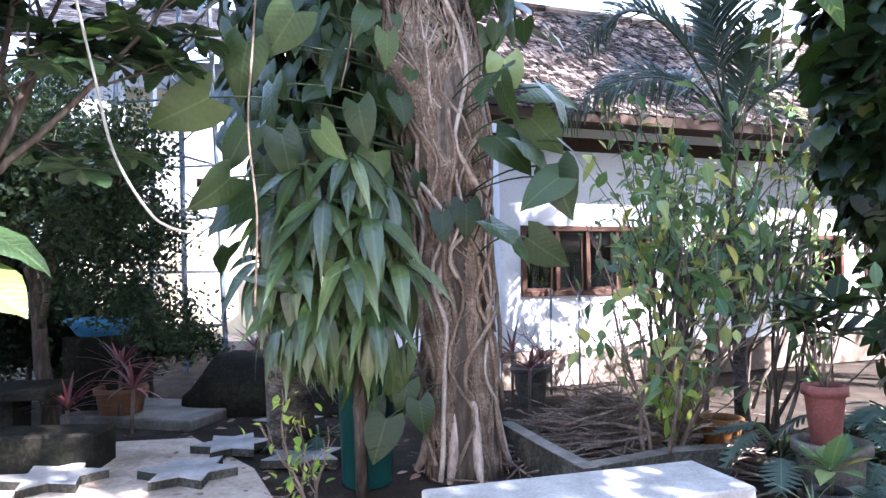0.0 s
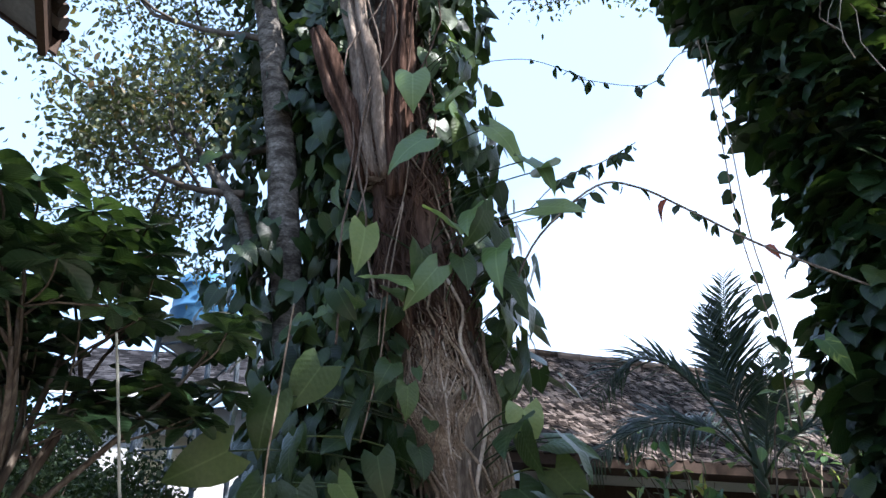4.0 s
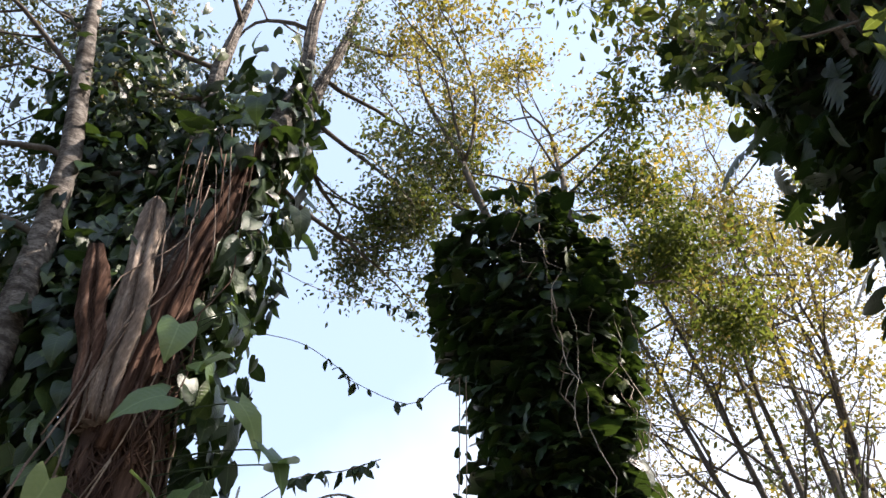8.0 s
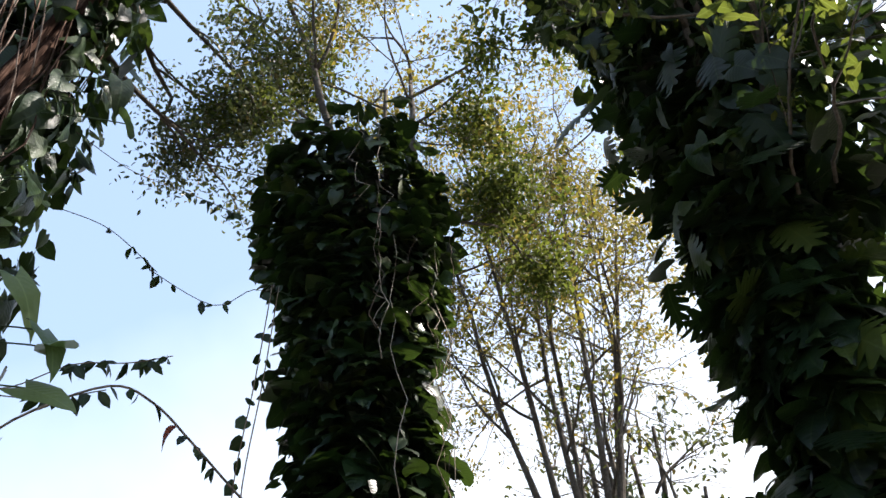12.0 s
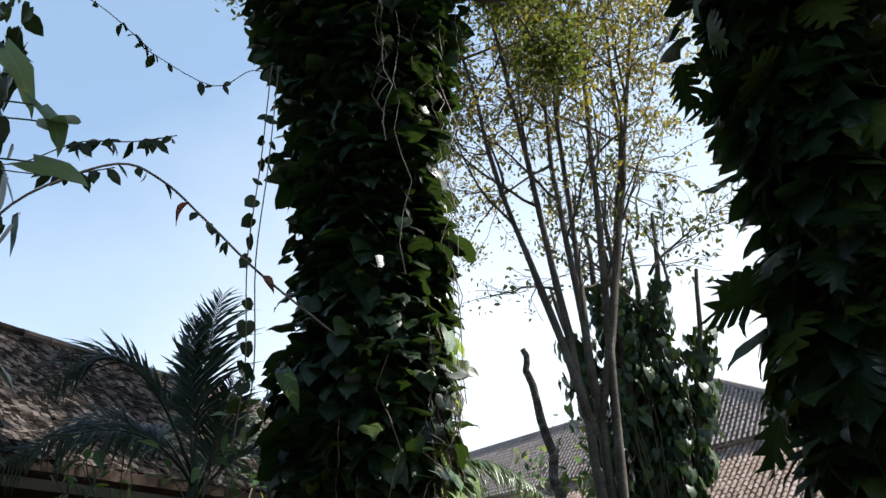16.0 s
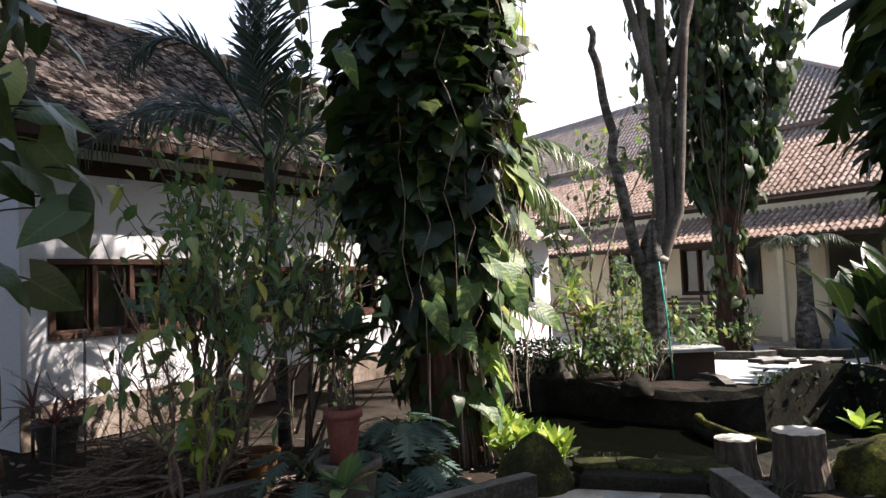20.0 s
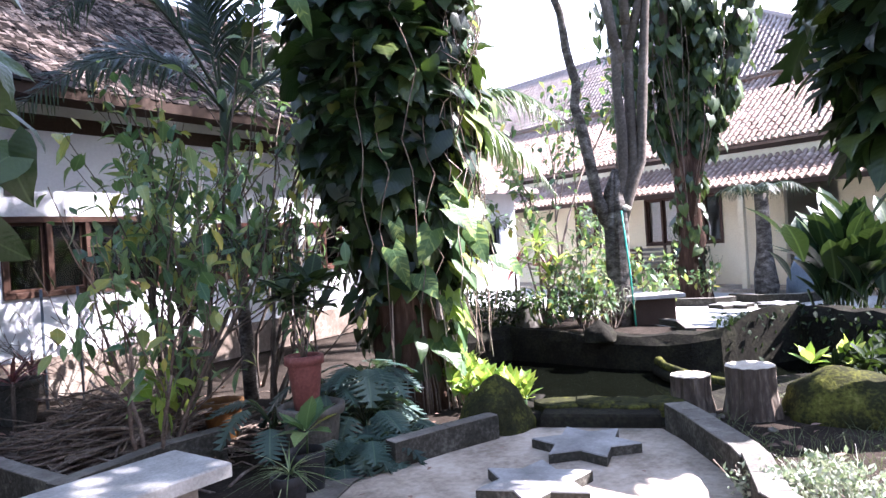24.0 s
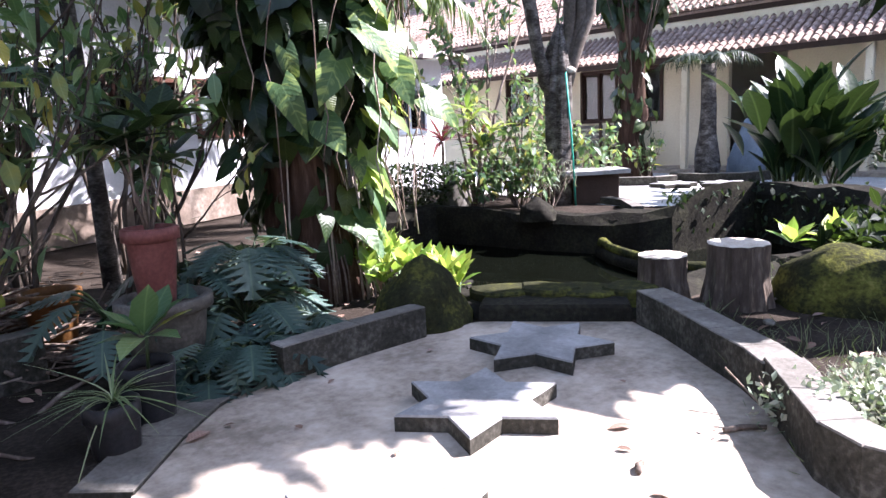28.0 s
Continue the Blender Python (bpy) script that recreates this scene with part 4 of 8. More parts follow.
def roof_plane(parent, name, x0, z0, x1, z1, y0, y1, material, label, hip=0.0):
    s = Shape()
    n = Vector((-(z1 - z0), 0, x1 - x0)).normalized() * 0.05
    a = [(x0, y0, z0), (x0, y1, z0), (x1, y1, z1), (x1, y0 + hip, z1)]
    s.add([*a, *[(p[0] - n.x, p[1], p[2] - n.z) for p in a]], [(0, 3, 2, 1), (4, 5, 6, 7), (0, 1, 5, 4), (1, 2, 6, 5), (2, 3, 7, 6), (3, 0, 4, 7)])
    return part(name, s, material, parent, label)


lower_roof = roof_plane(hall, "lower_roof", -1.0, 2.22, 0.35, 3.02, HB0, HB1, TILE, "terracotta veranda roof")
middle_roof = roof_plane(hall, "middle_roof", -0.05, 3.16, 2.5, 5.05, HB0, HB1, TILE, "terracotta main roof")
upper_roof = roof_plane(hall, "upper_roof", 2.35, 5.12, 4.5, 7.35, 5.6, HB1, OLDTILE, "greyed upper roof", 4.1)
part("fascia", Shape().box(-0.02, HB0, 3.02, 0.05, HB1, 3.20), FASCIA, hall, "brown fascia board")
part("fascia", Shape().box(-1.03, HB0, 2.14, -0.98, HB1, 2.24), FASCIA, hall)
part("upper_back", Shape().add([(4.5, 9.7, 7.35), (4.5, HB1, 7.35), (6.65, HB1, 5.12), (6.65, 5.6, 5.12), (2.35, 5.6, 5.12)], [(0, 1, 2, 3), (0, 3, 4)]), OLDTILE, hall)
part("back_roof", Shape().add([(2.5, HB0, 5.05), (2.5, HB1, 5.05), (5.5, HB1, 5.05), (8.3, HB1, 3.2), (8.3, HB0, 3.2), (5.5, HB0, 5.05)], [(0, 1, 2, 5), (5, 2, 3, 4)]), TILE, hall)
part("ridge", Shape().tube([(4.5, 9.7, 7.38), (4.5, HB1, 7.38)], 0.10, 8), OLDTILE, hall)
part("hip_ridge", Shape().tube([(4.5, 9.7, 7.38), (2.35, 5.6, 5.18)], 0.10, 8), OLDTILE, hall)

# small white wing between house and hall
wing = thing("white_wing", (9.6, 11.2, 0), "small white outbuilding with a dark window", "building", turn=0)
wing.matrix_world = pose(8.7, 11.35, 0, 0, 0, 2)
part("wall_front", wall_with_openings(2.6, 2.45, [(1.2, 1.0, 2.1, 1.85)], 0.15), WHITEWALL, wing)
part("wall_side", Shape().box(2.45, 0.15, 0, 2.6, 3, 2.45), WHITEWALL, wing)
part("wall_side", Shape().box(0, 0.15, 0, 0.15, 3, 2.45), WHITEWALL, wing)
# near-black panel, painted in for the unlit room
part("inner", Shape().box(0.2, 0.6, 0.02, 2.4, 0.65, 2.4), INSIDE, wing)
part("roof", Shape().add([(-0.3, -0.5, 2.42), (2.9, -0.5, 2.42), (2.9, 3.2, 3.3), (-0.3, 3.2, 3.3), (-0.3, -0.5, 2.5), (2.9, -0.5, 2.5), (2.9, 3.2, 3.38), (-0.3, 3.2, 3.38)], [(3, 2, 1, 0), (4, 5, 6, 7), (0, 1, 5, 4), (1, 2, 6, 5), (2, 3, 7, 6), (3, 0, 4, 7)]), OLDTILE, wing)
window(wing.matrix_world.copy(), "window_20", 1.2, 1.0, 2.1, 1.85, STEELBLUE, 2)

# benches


def bench(name, m, length, depth, height, label, board=0.07):
    th = new(name)
    th.matrix_world = m
    tagged(th, label, "bench")
    part("seat_slab", Shape().box(-length / 2, -depth / 2, height - board, length / 2, depth / 2, height, 0.008), BENCHSTONE, th, "worn pale stone slab")
    for sx in (-1, 1):
        part("support", Shape().box(sx * (length / 2 - 0.22) - 0.07, -depth / 2 + 0.07, -0.03, sx * (length / 2 - 0.22) + 0.07, depth / 2 - 0.07, height - board, 0.01), CURB, th)
    return th


bench("stone_bench", pose(0.73, 3.38, 0, 0, 0, 16), 1.55, 0.50, 0.42, "pale worn stone bench on square supports")

# the roof corner of a near building at the camera's back left
near = thing("near_building", (-2.2, 2.7, 0), "near white building under a tiled gable roof", "building")
near.matrix_world = pose(-2.2, 2.7, 0, 0, 0, 205.8)
nv = [(0, 0, 4.45), (0, 7.0, 4.45), (3.2, 7.0, 6.2), (3.2, 0, 6.2)]
part("roof", Shape().add([*nv, *[(x, y, z + 0.10) for x, y, z in nv]], [(0, 1, 2, 3), (7, 6, 5, 4), (0, 4, 5, 1), (3, 2, 6, 7), (0, 3, 7, 4), (1, 5, 6, 2)]), SOFFIT, near, "grey boarded soffit under the roof")
part("roof", Shape().add([(3.2, 0, 6.2), (3.2, 7, 6.2), (6.4, 7, 4.45), (6.4, 0, 4.45), (3.2, 0, 6.3), (3.2, 7, 6.3), (6.4, 7, 4.55), (6.4, 0, 4.55)], [(0, 1, 2, 3), (7, 6, 5, 4), (0, 3, 7, 4)]), SOFFIT, near)
part("barge_board", Shape().add([(-0.06, -0.03, 4.40), (3.2, -0.03, 6.15), (3.2, -0.03, 6.36), (-0.06, -0.03, 4.62), (-0.06, 0.0, 4.40), (3.2, 0.0, 6.15), (3.2, 0.0, 6.36), (-0.06, 0.0, 4.62)], [(0, 1, 2, 3), (7, 6, 5, 4), (0, 4, 5, 1), (3, 2, 6, 7), (0, 3, 7, 4)]), FASCIA, near, "dark barge board")
for k in range(70):
    part("roof_tile", Shape().tube([(-0.07, 0.0 + k * 0.1, 4.535), (0.35, 0.0 + k * 0.1, 4.775)], [0.045, 0.04], 8), SHINGLE, near)
part("fascia", Shape().box(-0.02, 0.0, 4.36, 0.02, 7.0, 4.5), FASCIA, near, "dark eaves board")
part("bracket", Shape().box(0.25, 0.05, 4.30, 0.33, 0.45, 4.5), FASCIA, near)
part("wall", Shape().box(0.75, 0.5, -0.02, 0.9, 7.0, 4.85), WHITEWALL, near)
part("wall", Shape().box(0.9, 0.5, -0.02, 5.6, 0.65, 4.85), WHITEWALL, near)

# unseen plain wall, added behind the camera to block sky light
back = thing("unseen_blocking_wall", (0, -6.0, 0), "plain plastered wall added out of view to cut sky light", "wall", kind="structure")
part("wall_panel", Shape().box(-6.0, -0.1, -0.05, 14.0, 0.1, 4.6), DIRTWALL, back)

# ---------------------------------------------------------------- trees
def tree(name, at, label, group=""):
    return thing(name, (*at, 0), label, "tree", group)


def lines_to(parent, name, limbs, material, base, sides=6, minr=0.004, label=""):
    """Each main limb with its twigs is one part."""
    most = max(left for _, _, left in limbs)
    groups = []
    for limb in limbs:
        if limb[2] == most or not groups or (limb[2] == most - 1 and name == "branch"):
            groups.append([])
        groups[-1].append(limb)
    for g in groups:
        s = Shape()
        for pts, radii, left in g:
            s.tube([Vector(p) - base for p in pts], [max(minr, r) for r in radii], sides if left > 1 else max(4, sides - 2), 0.15 if left > 1 else 0)
        part(name, s, material, parent, label, True)


def leaves_on(parent, name, clouds, material, base, label=""):
    me = cloud_mesh(name, [(p - np.array(tuple(base)), f, tv, n) for p, f, tv, n in clouds], material)
    return part(name, me, material, parent, label)


def column_leaves(path, n, size, z0, z1, template=HEART, layer=1.0, hang=1.0, jitter=0.16, face=1.0, shelf=0.0):
    """Creeper leaves that hang on a column: path(z) gives centre and radius."""
    z = rng.uniform(z0, z1, n)
    th = rng.uniform(0, 2 * math.pi, n)
    at, nrm = np.zeros((n, 3)), np.zeros((n, 3))
    for k in range(n):
        (cx, cy), r = path(z[k])
        lump = 1 + 0.22 * noise.noise(Vector((math.cos(th[k]) * 1.6, math.sin(th[k]) * 1.6, z[k] * 0.9)))
        q = r * layer * lump + rng.normal() * jitter * r
        at[k] = (cx + q * math.cos(th[k]), cy + q * math.sin(th[k]), z[k])
        nrm[k] = (math.cos(th[k]), math.sin(th[k]), 0)
    ah = nrm * rng.uniform(0.1, 0.75, (n, 1)) + np.array([0, 0, -1.0]) * hang + rng.normal(size=(n, 3)) * 0.38
    up = nrm * face + np.array([0, 0, 0.55]) + rng.normal(size=(n, 3)) * 0.3
    if shelf:
        ah = nrm * rng.uniform(0.55, 1.25, (n, 1)) + np.array([0, 0, -1.0]) * rng.uniform(0.15, 1.1, (n, 1)) * hang + rng.normal(size=(n, 3)) * 0.42
        up = nrm * 0.35 * face + np.array([0, 0, 1.0]) + rng.normal(size=(n, 3)) * 0.28
    return cloud(template, at, ah, up, size * rng.uniform(0.55, 1.3, n))



LEAFMESH = {}


def leaf_mesh(name, template, material):
    """One leaf mesh of length 1 along x, shared by all its copies."""
    key = (name, id(material), len(template[0]), float(template[0].sum()))
    if key not in LEAFMESH:
        me = Shape().add(template[0], template[1]).mesh(name, material, True)
        idx = np.concatenate([np.array(f) for f in template[1]])
        me.uv_layers.new(name="leaf").data.foreach_set("uv", template[0][idx, :2].astype(np.float32).ravel())
        LEAFMESH[key] = me
    return LEAFMESH[key]


def one_leaf(parent, me, at, ahead, up, size, name="leaf"):
    """A single leaf as a part of its plant, in the plant's own axes."""
    a = Vector(ahead).normalized()
    y = Vector(up).cross(a)
    y = y.normalized() if y.length > 1e-6 else a.orthogonal().normalized()
    z = a.cross(y)
    ob = new(name, me)
    ob.parent = parent
    m = Matrix((a, y, z)).transposed().to_4x4()
    m.translation = Vector(at)
    ob.matrix_basis = m @ Matrix.Diagonal((size, size * rng.uniform(0.8, 1.15), size * rng.uniform(0.5, 1.8), 1))
    return ob


def bend(a, b, sag, steps=6):
    a, b = Vector(a), Vector(b)
    return [a.lerp(b, s / steps) + Vector((0, 0, sag * 4 * (s / steps) * (1 - s / steps))) for s in range(steps + 1)]


# ---- first tree: stripped trunk wrapped in roots
T1 = Vector((0.28, 5.16, 0))


def t1(z):
    x = np.interp(z, [0, 1.0, 2.0, 2.6, 3.2, 3.8, 5.5, 7.0, 8.0], [0.19, 0.16, 0.11, 0.02, -0.08, -0.17, -0.47, -0.52, -0.52])
    r = np.interp(z, [0, 0.25, 1.0, 1.8, 2.5, 3.1, 4.0, 5.5, 7, 8], [0.30, 0.26, 0.235, 0.25, 0.30, 0.35, 0.36, 0.35, 0.24, 0.16])
    return (float(x), 5.16), float(r)


tree1 = tree("root_wrapped_tree", T1[:2], "tall tree wrapped in brown roots and climbing philodendron")
# dark trunk under paler roots: crevice shade is put into its colour
zs = np.linspace(-0.05, 3.6, 22)
part("trunk", Shape().tube([Vector((t1(z)[0][0], 5.16, z)) - T1 for z in zs], [t1(z)[1] * 1.02 for z in zs], 56, 0.12, True, 0.12), BARK, tree1, "brown trunk under its net of roots", True)
zs = np.linspace(3.5, 8.6, 26)
part("upper_trunk", Shape().tube([Vector((t1(z)[0][0], 5.16, z)) - T1 for z in zs], [t1(z)[1] * 1.06 for z in zs], 56, 0.12, True, 0.6), REDBARK, tree1, "stripped dark brown upper trunk", True)
REDSTEM = surface("reddish broken wood", [(0.32, (0.008, 0.005, 0.004)), (0.5, (0.045, 0.026, 0.019)), (0.68, (0.15, 0.10, 0.078))], 9, 50, 0.95, 1.0, (1, 1, 0.10), spec=0.02)
STEMS = [([(-0.52, 5.1, 6.8), (-0.34, 5.06, 8.4), (-0.18, 5.06, 9.8), (-0.02, 5.14, 12.0), (-0.24, 5.24, 15.0), (-0.3, 5.3, 18)], [0.24, 0.21, 0.18, 0.15, 0.12, 0.08], GREYBARK),
         ([(-0.42, 5.2, 7.6), (-0.1, 5.25, 9.4), (0.22, 5.3, 12.2), (0.5, 5.4, 15.5), (0.6, 5.5, 18)], [0.18, 0.15, 0.12, 0.09, 0.05], GREYBARK),
         ([(-0.56, 4.90, 5.0), (-0.72, 4.84, 6.2), (-0.88, 4.80, 7.1), (-0.98, 4.80, 7.62), (-1.0, 4.8, 7.75)], [0.15, 0.14, 0.12, 0.08, 0.02], DEADWOOD),
         ([(-0.66, 4.90, 5.0), (-0.90, 4.82, 5.8), (-1.14, 4.76, 6.5), (-1.24, 4.76, 6.75)], [0.11, 0.10, 0.09, 0.06], REDSTEM),
         ([(-0.40, 4.88, 4.8), (-0.42, 4.84, 6.0), (-0.42, 4.84, 7.2), (-0.30, 4.88, 8.8), (-0.20, 4.9, 9.6)], [0.13, 0.12, 0.12, 0.11, 0.09], REDSTEM),
         ([(-0.6, 5.2, 6.6), (-0.9, 5.3, 9.0), (-1.3, 5.4, 12.0), (-1.5, 5.5, 15.5)], [0.17, 0.14, 0.11, 0.07], GREYBARK)]
for pts, rad, mat in STEMS:
    P = []
    for a, b in zip(pts, pts[1:]):
        P += [Vector(a).lerp(Vector(b), s / 4) for s in range(4)]
    P.append(Vector(pts[-1]))
    rr = np.interp(np.linspace(0, len(pts) - 1, len(P)), range(len(pts)), rad)
    if mat is not GREYBARK:      # splintered: the width wavers, the top is torn
        P = [p + noise.noise_vector(p * 2.3) * 0.025 for p in P]
        rr = [q * 1.2 * (1 + 0.12 * noise.noise(p * 3.1)) for p, q in zip(P, rr)]
    part("stem" if mat is GREYBARK else "broken_stem", Shape().tube([p - T1 for p in P], rr, 40, 0.25 if mat is GREYBARK else 0.35, True, 0.6 if mat is GREYBARK else 0.85), mat, tree1, "" if mat is GREYBARK else "broken bare stem", True)
# fine roots that net the trunk
fine, high, pale_net = Shape(), Shape(), Shape()
for k in range(2100):
    z0 = rng.uniform(-0.02, 2.9) if k % 3 else rng.uniform(2.0, 6.4)
    ln = rng.uniform(0.3, 1.3)
    th0 = rng.uniform(-math.pi, 0.35)
    tw = rng.normal() * (2.4 if k % 2 == 0 else 1.5) * min(1.0, 0.35 + 0.5 * ln)
    P, q = [], max(4, int(ln * 6))
    for s in range(q + 1):
        z = min(7.2, z0 + ln * s / q)
        (cx, cy), r = t1(max(z, 0))
        th = th0 + tw * s / q + 0.30 * noise.noise(Vector((k, z * 3.5, 0)))
        rr = r * (1 + 0.35 * noise.noise(Vector((cx, cy, z)) * 2.1 + Vector((math.cos(th), math.sin(th), 0)) * 1.7)) + 0.012 + 0.022 * abs(noise.noise(Vector((k * 1.3, z * 3, 2))))
        P.append(Vector((cx + rr * math.cos(th), cy + rr * math.sin(th), z)) - T1)
    (high if z0 > 2.9 else pale_net if k % 6 == 0 else fine).tube(P, float(rng.uniform(0.003, 0.009)), 4)
tagged(part("root_net", high, REDBARK, tree1, "net of thin dark roots over the upper trunk", True), kind="stuff")
for k in range(7):      # thin vines over the split stems
    x0, z0, z1 = rng.uniform(-0.9, 0.0), rng.uniform(3.2, 5.0), rng.uniform(6.2, 9.0)
    P = [Vector((x0 + 0.04 * (z - 5) + 0.34 * noise.noise(Vector((k * 1.9, z * 0.8, 4))), 4.72 + 0.10 * noise.noise(Vector((k, z * 1.3, 7))), z)) - T1 for z in np.linspace(z0, z1, 16)]
    part("thin_vine", Shape().tube(P, float(rng.uniform(0.005, 0.010)), 5), (STRINGROOT, REDBARK)[k % 2], tree1, "", True)
tagged(part("root_net", pale_net, PALEVINE, tree1, "pale dry roots netting the bark", True), kind="stuff")
tagged(part("root_net", fine, ROOT, tree1, "mesh of thin dry roots over the bark", True), kind="stuff")
for k in range(20):
    th0 = -math.pi * (0.04 + 0.92 * ((k * 0.618) % 1.0))
    z0, z1 = rng.uniform(-0.02, 1.6), rng.uniform(2.0, 4.2 if k % 3 else 7.0)
    tw = rng.normal() * (1.3 if k % 3 == 0 else 0.4)
    P = []
    for s in range(25):
        z = z0 + (z1 - z0) * s / 24
        (cx, cy), r = t1(max(z, 0))
        th = th0 + tw * s / 24 + 1.1 * noise.noise(Vector((k * 2.1, z * 1.9, 5)))
        rr = r * 1.10 + 0.035 + 0.06 * noise.noise(Vector((k, z * 1.4, 9)))
        P.append(Vector((cx + rr * math.cos(th), cy + rr * math.sin(th), z)) - T1)
    r0 = float(rng.uniform(0.009, 0.019))
    part("aerial_root", Shape().tube(P, [r0 * (1.15 - 0.4 * s / 24) for s in range(25)], 6, 0.25), (ROOT, PALEVINE, ROOT)[k % 3], tree1, "", True)
# flares at the foot
for k in range(4):
    th = -math.pi + math.pi * k / 3 + 0.25 * math.sin(k * 2.3)
    P = [Vector((0.20 + q * math.cos(th), 5.16 + q * math.sin(th), z)) - T1 for q, z in ((0.22, 0.55), (0.25, 0.3), (0.29, 0.12), (0.36, 0.0))]
    part("root_flare", Shape().tube(P, [0.03, 0.04, 0.04, 0.02], 8, 0.3), TANBARK, tree1, "", True)
# climbing leaves: each on its stalk
LITAT = [(-0.27, 4.40, 5.79, 0.30), (0.14, 4.41, 6.13, 0.30), (0.07, 4.41, 5.5, 0.34), (0.36, 4.39, 5.18, 0.36), (-0.16, 4.41, 5.09, 0.32), (0.65, 4.36, 4.82, 0.38), (0.78, 4.34, 4.71, 0.34),
           (-0.62, 4.37, 4.24, 0.32), (-0.06, 4.41, 4.34, 0.34), (0.19, 4.40, 4.40, 0.28), (-0.52, 4.38, 3.83, 0.34), (-0.08, 4.41, 3.91, 0.34), (0.69, 4.35, 4.37, 0.34), (0.36, 4.39, 4.05, 0.30),
           (0.59, 4.37, 7.22, 0.30), (0.41, 4.39, 7.8, 0.3), (0.40, 4.28, 2.72, 0.30), (0.68, 4.25, 2.62, 0.32), (0.77, 4.23, 2.05, 0.28)]
HM1 = [leaf_mesh("leaf", HEARTFINE, PHILO), leaf_mesh("leaf", HEARTLONG, PHILO), leaf_mesh("leaf", HEARTFINE, LITLEAF), leaf_mesh("leaf", HEARTLONG, LITLEAF)]


def climb(theta, z, reach, size, droop=1.0, lift=0.0, lit=0):
    (cx, cy), r = t1(z)
    out = Vector((math.cos(theta), math.sin(theta), 0))
    root = Vector((cx, cy, z)) + out * r * 1.1
    tip = root + out * reach + Vector((0, 0, 0.12 + lift))
    part("leaf_stalk", Shape().tube([p - T1 for p in bend(root - Vector((0, 0, 0.1)), tip, 0.05)], 0.006, 4), CREEPER, tree1, "", True)
    ahead = out * rng.uniform(0.15, 0.6) + Vector((rng.normal() * 0.3, rng.normal() * 0.25, -droop))
    face = out + Vector((0, 0, 0.5)) + Vector(tuple(rng.normal(size=3) * 0.35))
    one_leaf(tree1, HM1[int(rng.integers(2)) + 2 * lit], tip - T1, ahead, face, size)


for k, (x, y, z, sz) in enumerate(LITAT):    # pale leaves on the front and right, their light put into the colour
    part("leaf_stalk", Shape().tube([p - T1 for p in bend((t1(z)[0][0] + 0.1, 4.95, z - 0.05), (x, y, z), 0.06)], 0.006, 4), CREEPER, tree1, "", True)
    one_leaf(tree1, HM1[(2 if k < 14 else 0) + k % 2], Vector((x, y, z)) - T1, (0.75 * math.sin(k * 2.7), -0.55 + 0.4 * math.cos(k * 1.7), -0.6 + 0.35 * math.sin(k * 3.3)), (0.8 * math.sin(k * 1.9), -0.55 + 0.4 * math.sin(k * 4.1), 0.85), sz * 1.12)
for k in range(105):   # right flank and front, up the trunk
    z = rng.uniform(3.4, 9.6)
    climb(rng.uniform(-1.6, -0.3) if z < 4.4 and k % 2 else rng.uniform(-0.85, 0.5), z, rng.uniform(0.12, 0.5), rng.uniform(0.24, 0.40))
for k in range(26):    # left flank
    climb(rng.uniform(-3.9, -2.5), rng.uniform(3.0, 8.5), rng.uniform(0.1, 0.45), rng.uniform(0.2, 0.34))
for k in range(24):    # behind the strap-leaved plant, close to the trunk
    climb(rng.uniform(-3.5, -2.3), rng.uniform(1.8, 3.5), rng.uniform(0.1, 0.6), rng.uniform(0.24, 0.36), lift=0.1)
# broad leaves held out from the trunk on both sides: place, tip direction, length, painted pale as lit
BROAD = [(0.47, 4.45, 2.86, 0.10, -0.95, 0.30, 1), (0.62, 4.45, 2.64, 0.95, 0.02, 0.34, 0), (0.44, 4.42, 2.70, 0.15, -0.9, 0.36, 0), (0.40, 4.40, 2.34, 0.75, -0.65, 0.36, 0), (0.56, 4.38, 2.30, 0.85, -0.55, 0.40, 0), (0.78, 4.42, 2.14, 0.10, -0.95, 0.36, 0), (0.36, 4.36, 1.78, 0.85, -0.4, 0.36, 0), (0.60, 4.40, 1.68, 0.75, -0.6, 0.34, 0), (0.66, 4.6, 2.5, 0.6, -0.7, 0.34, 0), (0.84, 4.5, 2.32, 0.7, -0.6, 0.28, 0),
         (-1.52, 4.40, 2.98, -0.75, -0.66, 0.52, 0), (-1.20, 4.45, 2.98, -0.25, -0.95, 0.50, 0), (-1.44, 4.42, 2.62, -0.8, -0.5, 0.46, 0), (-1.05, 4.5, 2.72, -0.2, -0.95, 0.46, 0), (-1.22, 4.5, 2.42, -0.5, -0.85, 0.44, 0), (-0.98, 4.42, 2.38, 0.25, -0.9, 0.36, 0), (-0.72, 4.40, 2.40, 0.5, -0.8, 0.36, 1), (-1.30, 4.40, 2.10, -0.55, -0.8, 0.46, 0), (-1.14, 4.4, 1.98, -0.85, -0.45, 0.44, 0), (-0.48, 4.40, 2.56, 0.15, -0.95, 0.36, 0), (-0.22, 4.45, 2.62, 0.3, -0.9, 0.34, 0), (-0.62, 4.5, 2.95, -0.3, -0.9, 0.4, 0), (-0.9, 4.5, 3.2, -0.5, -0.8, 0.42, 0), (-0.30, 4.5, 3.05, 0.1, -0.95, 0.36, 0)]
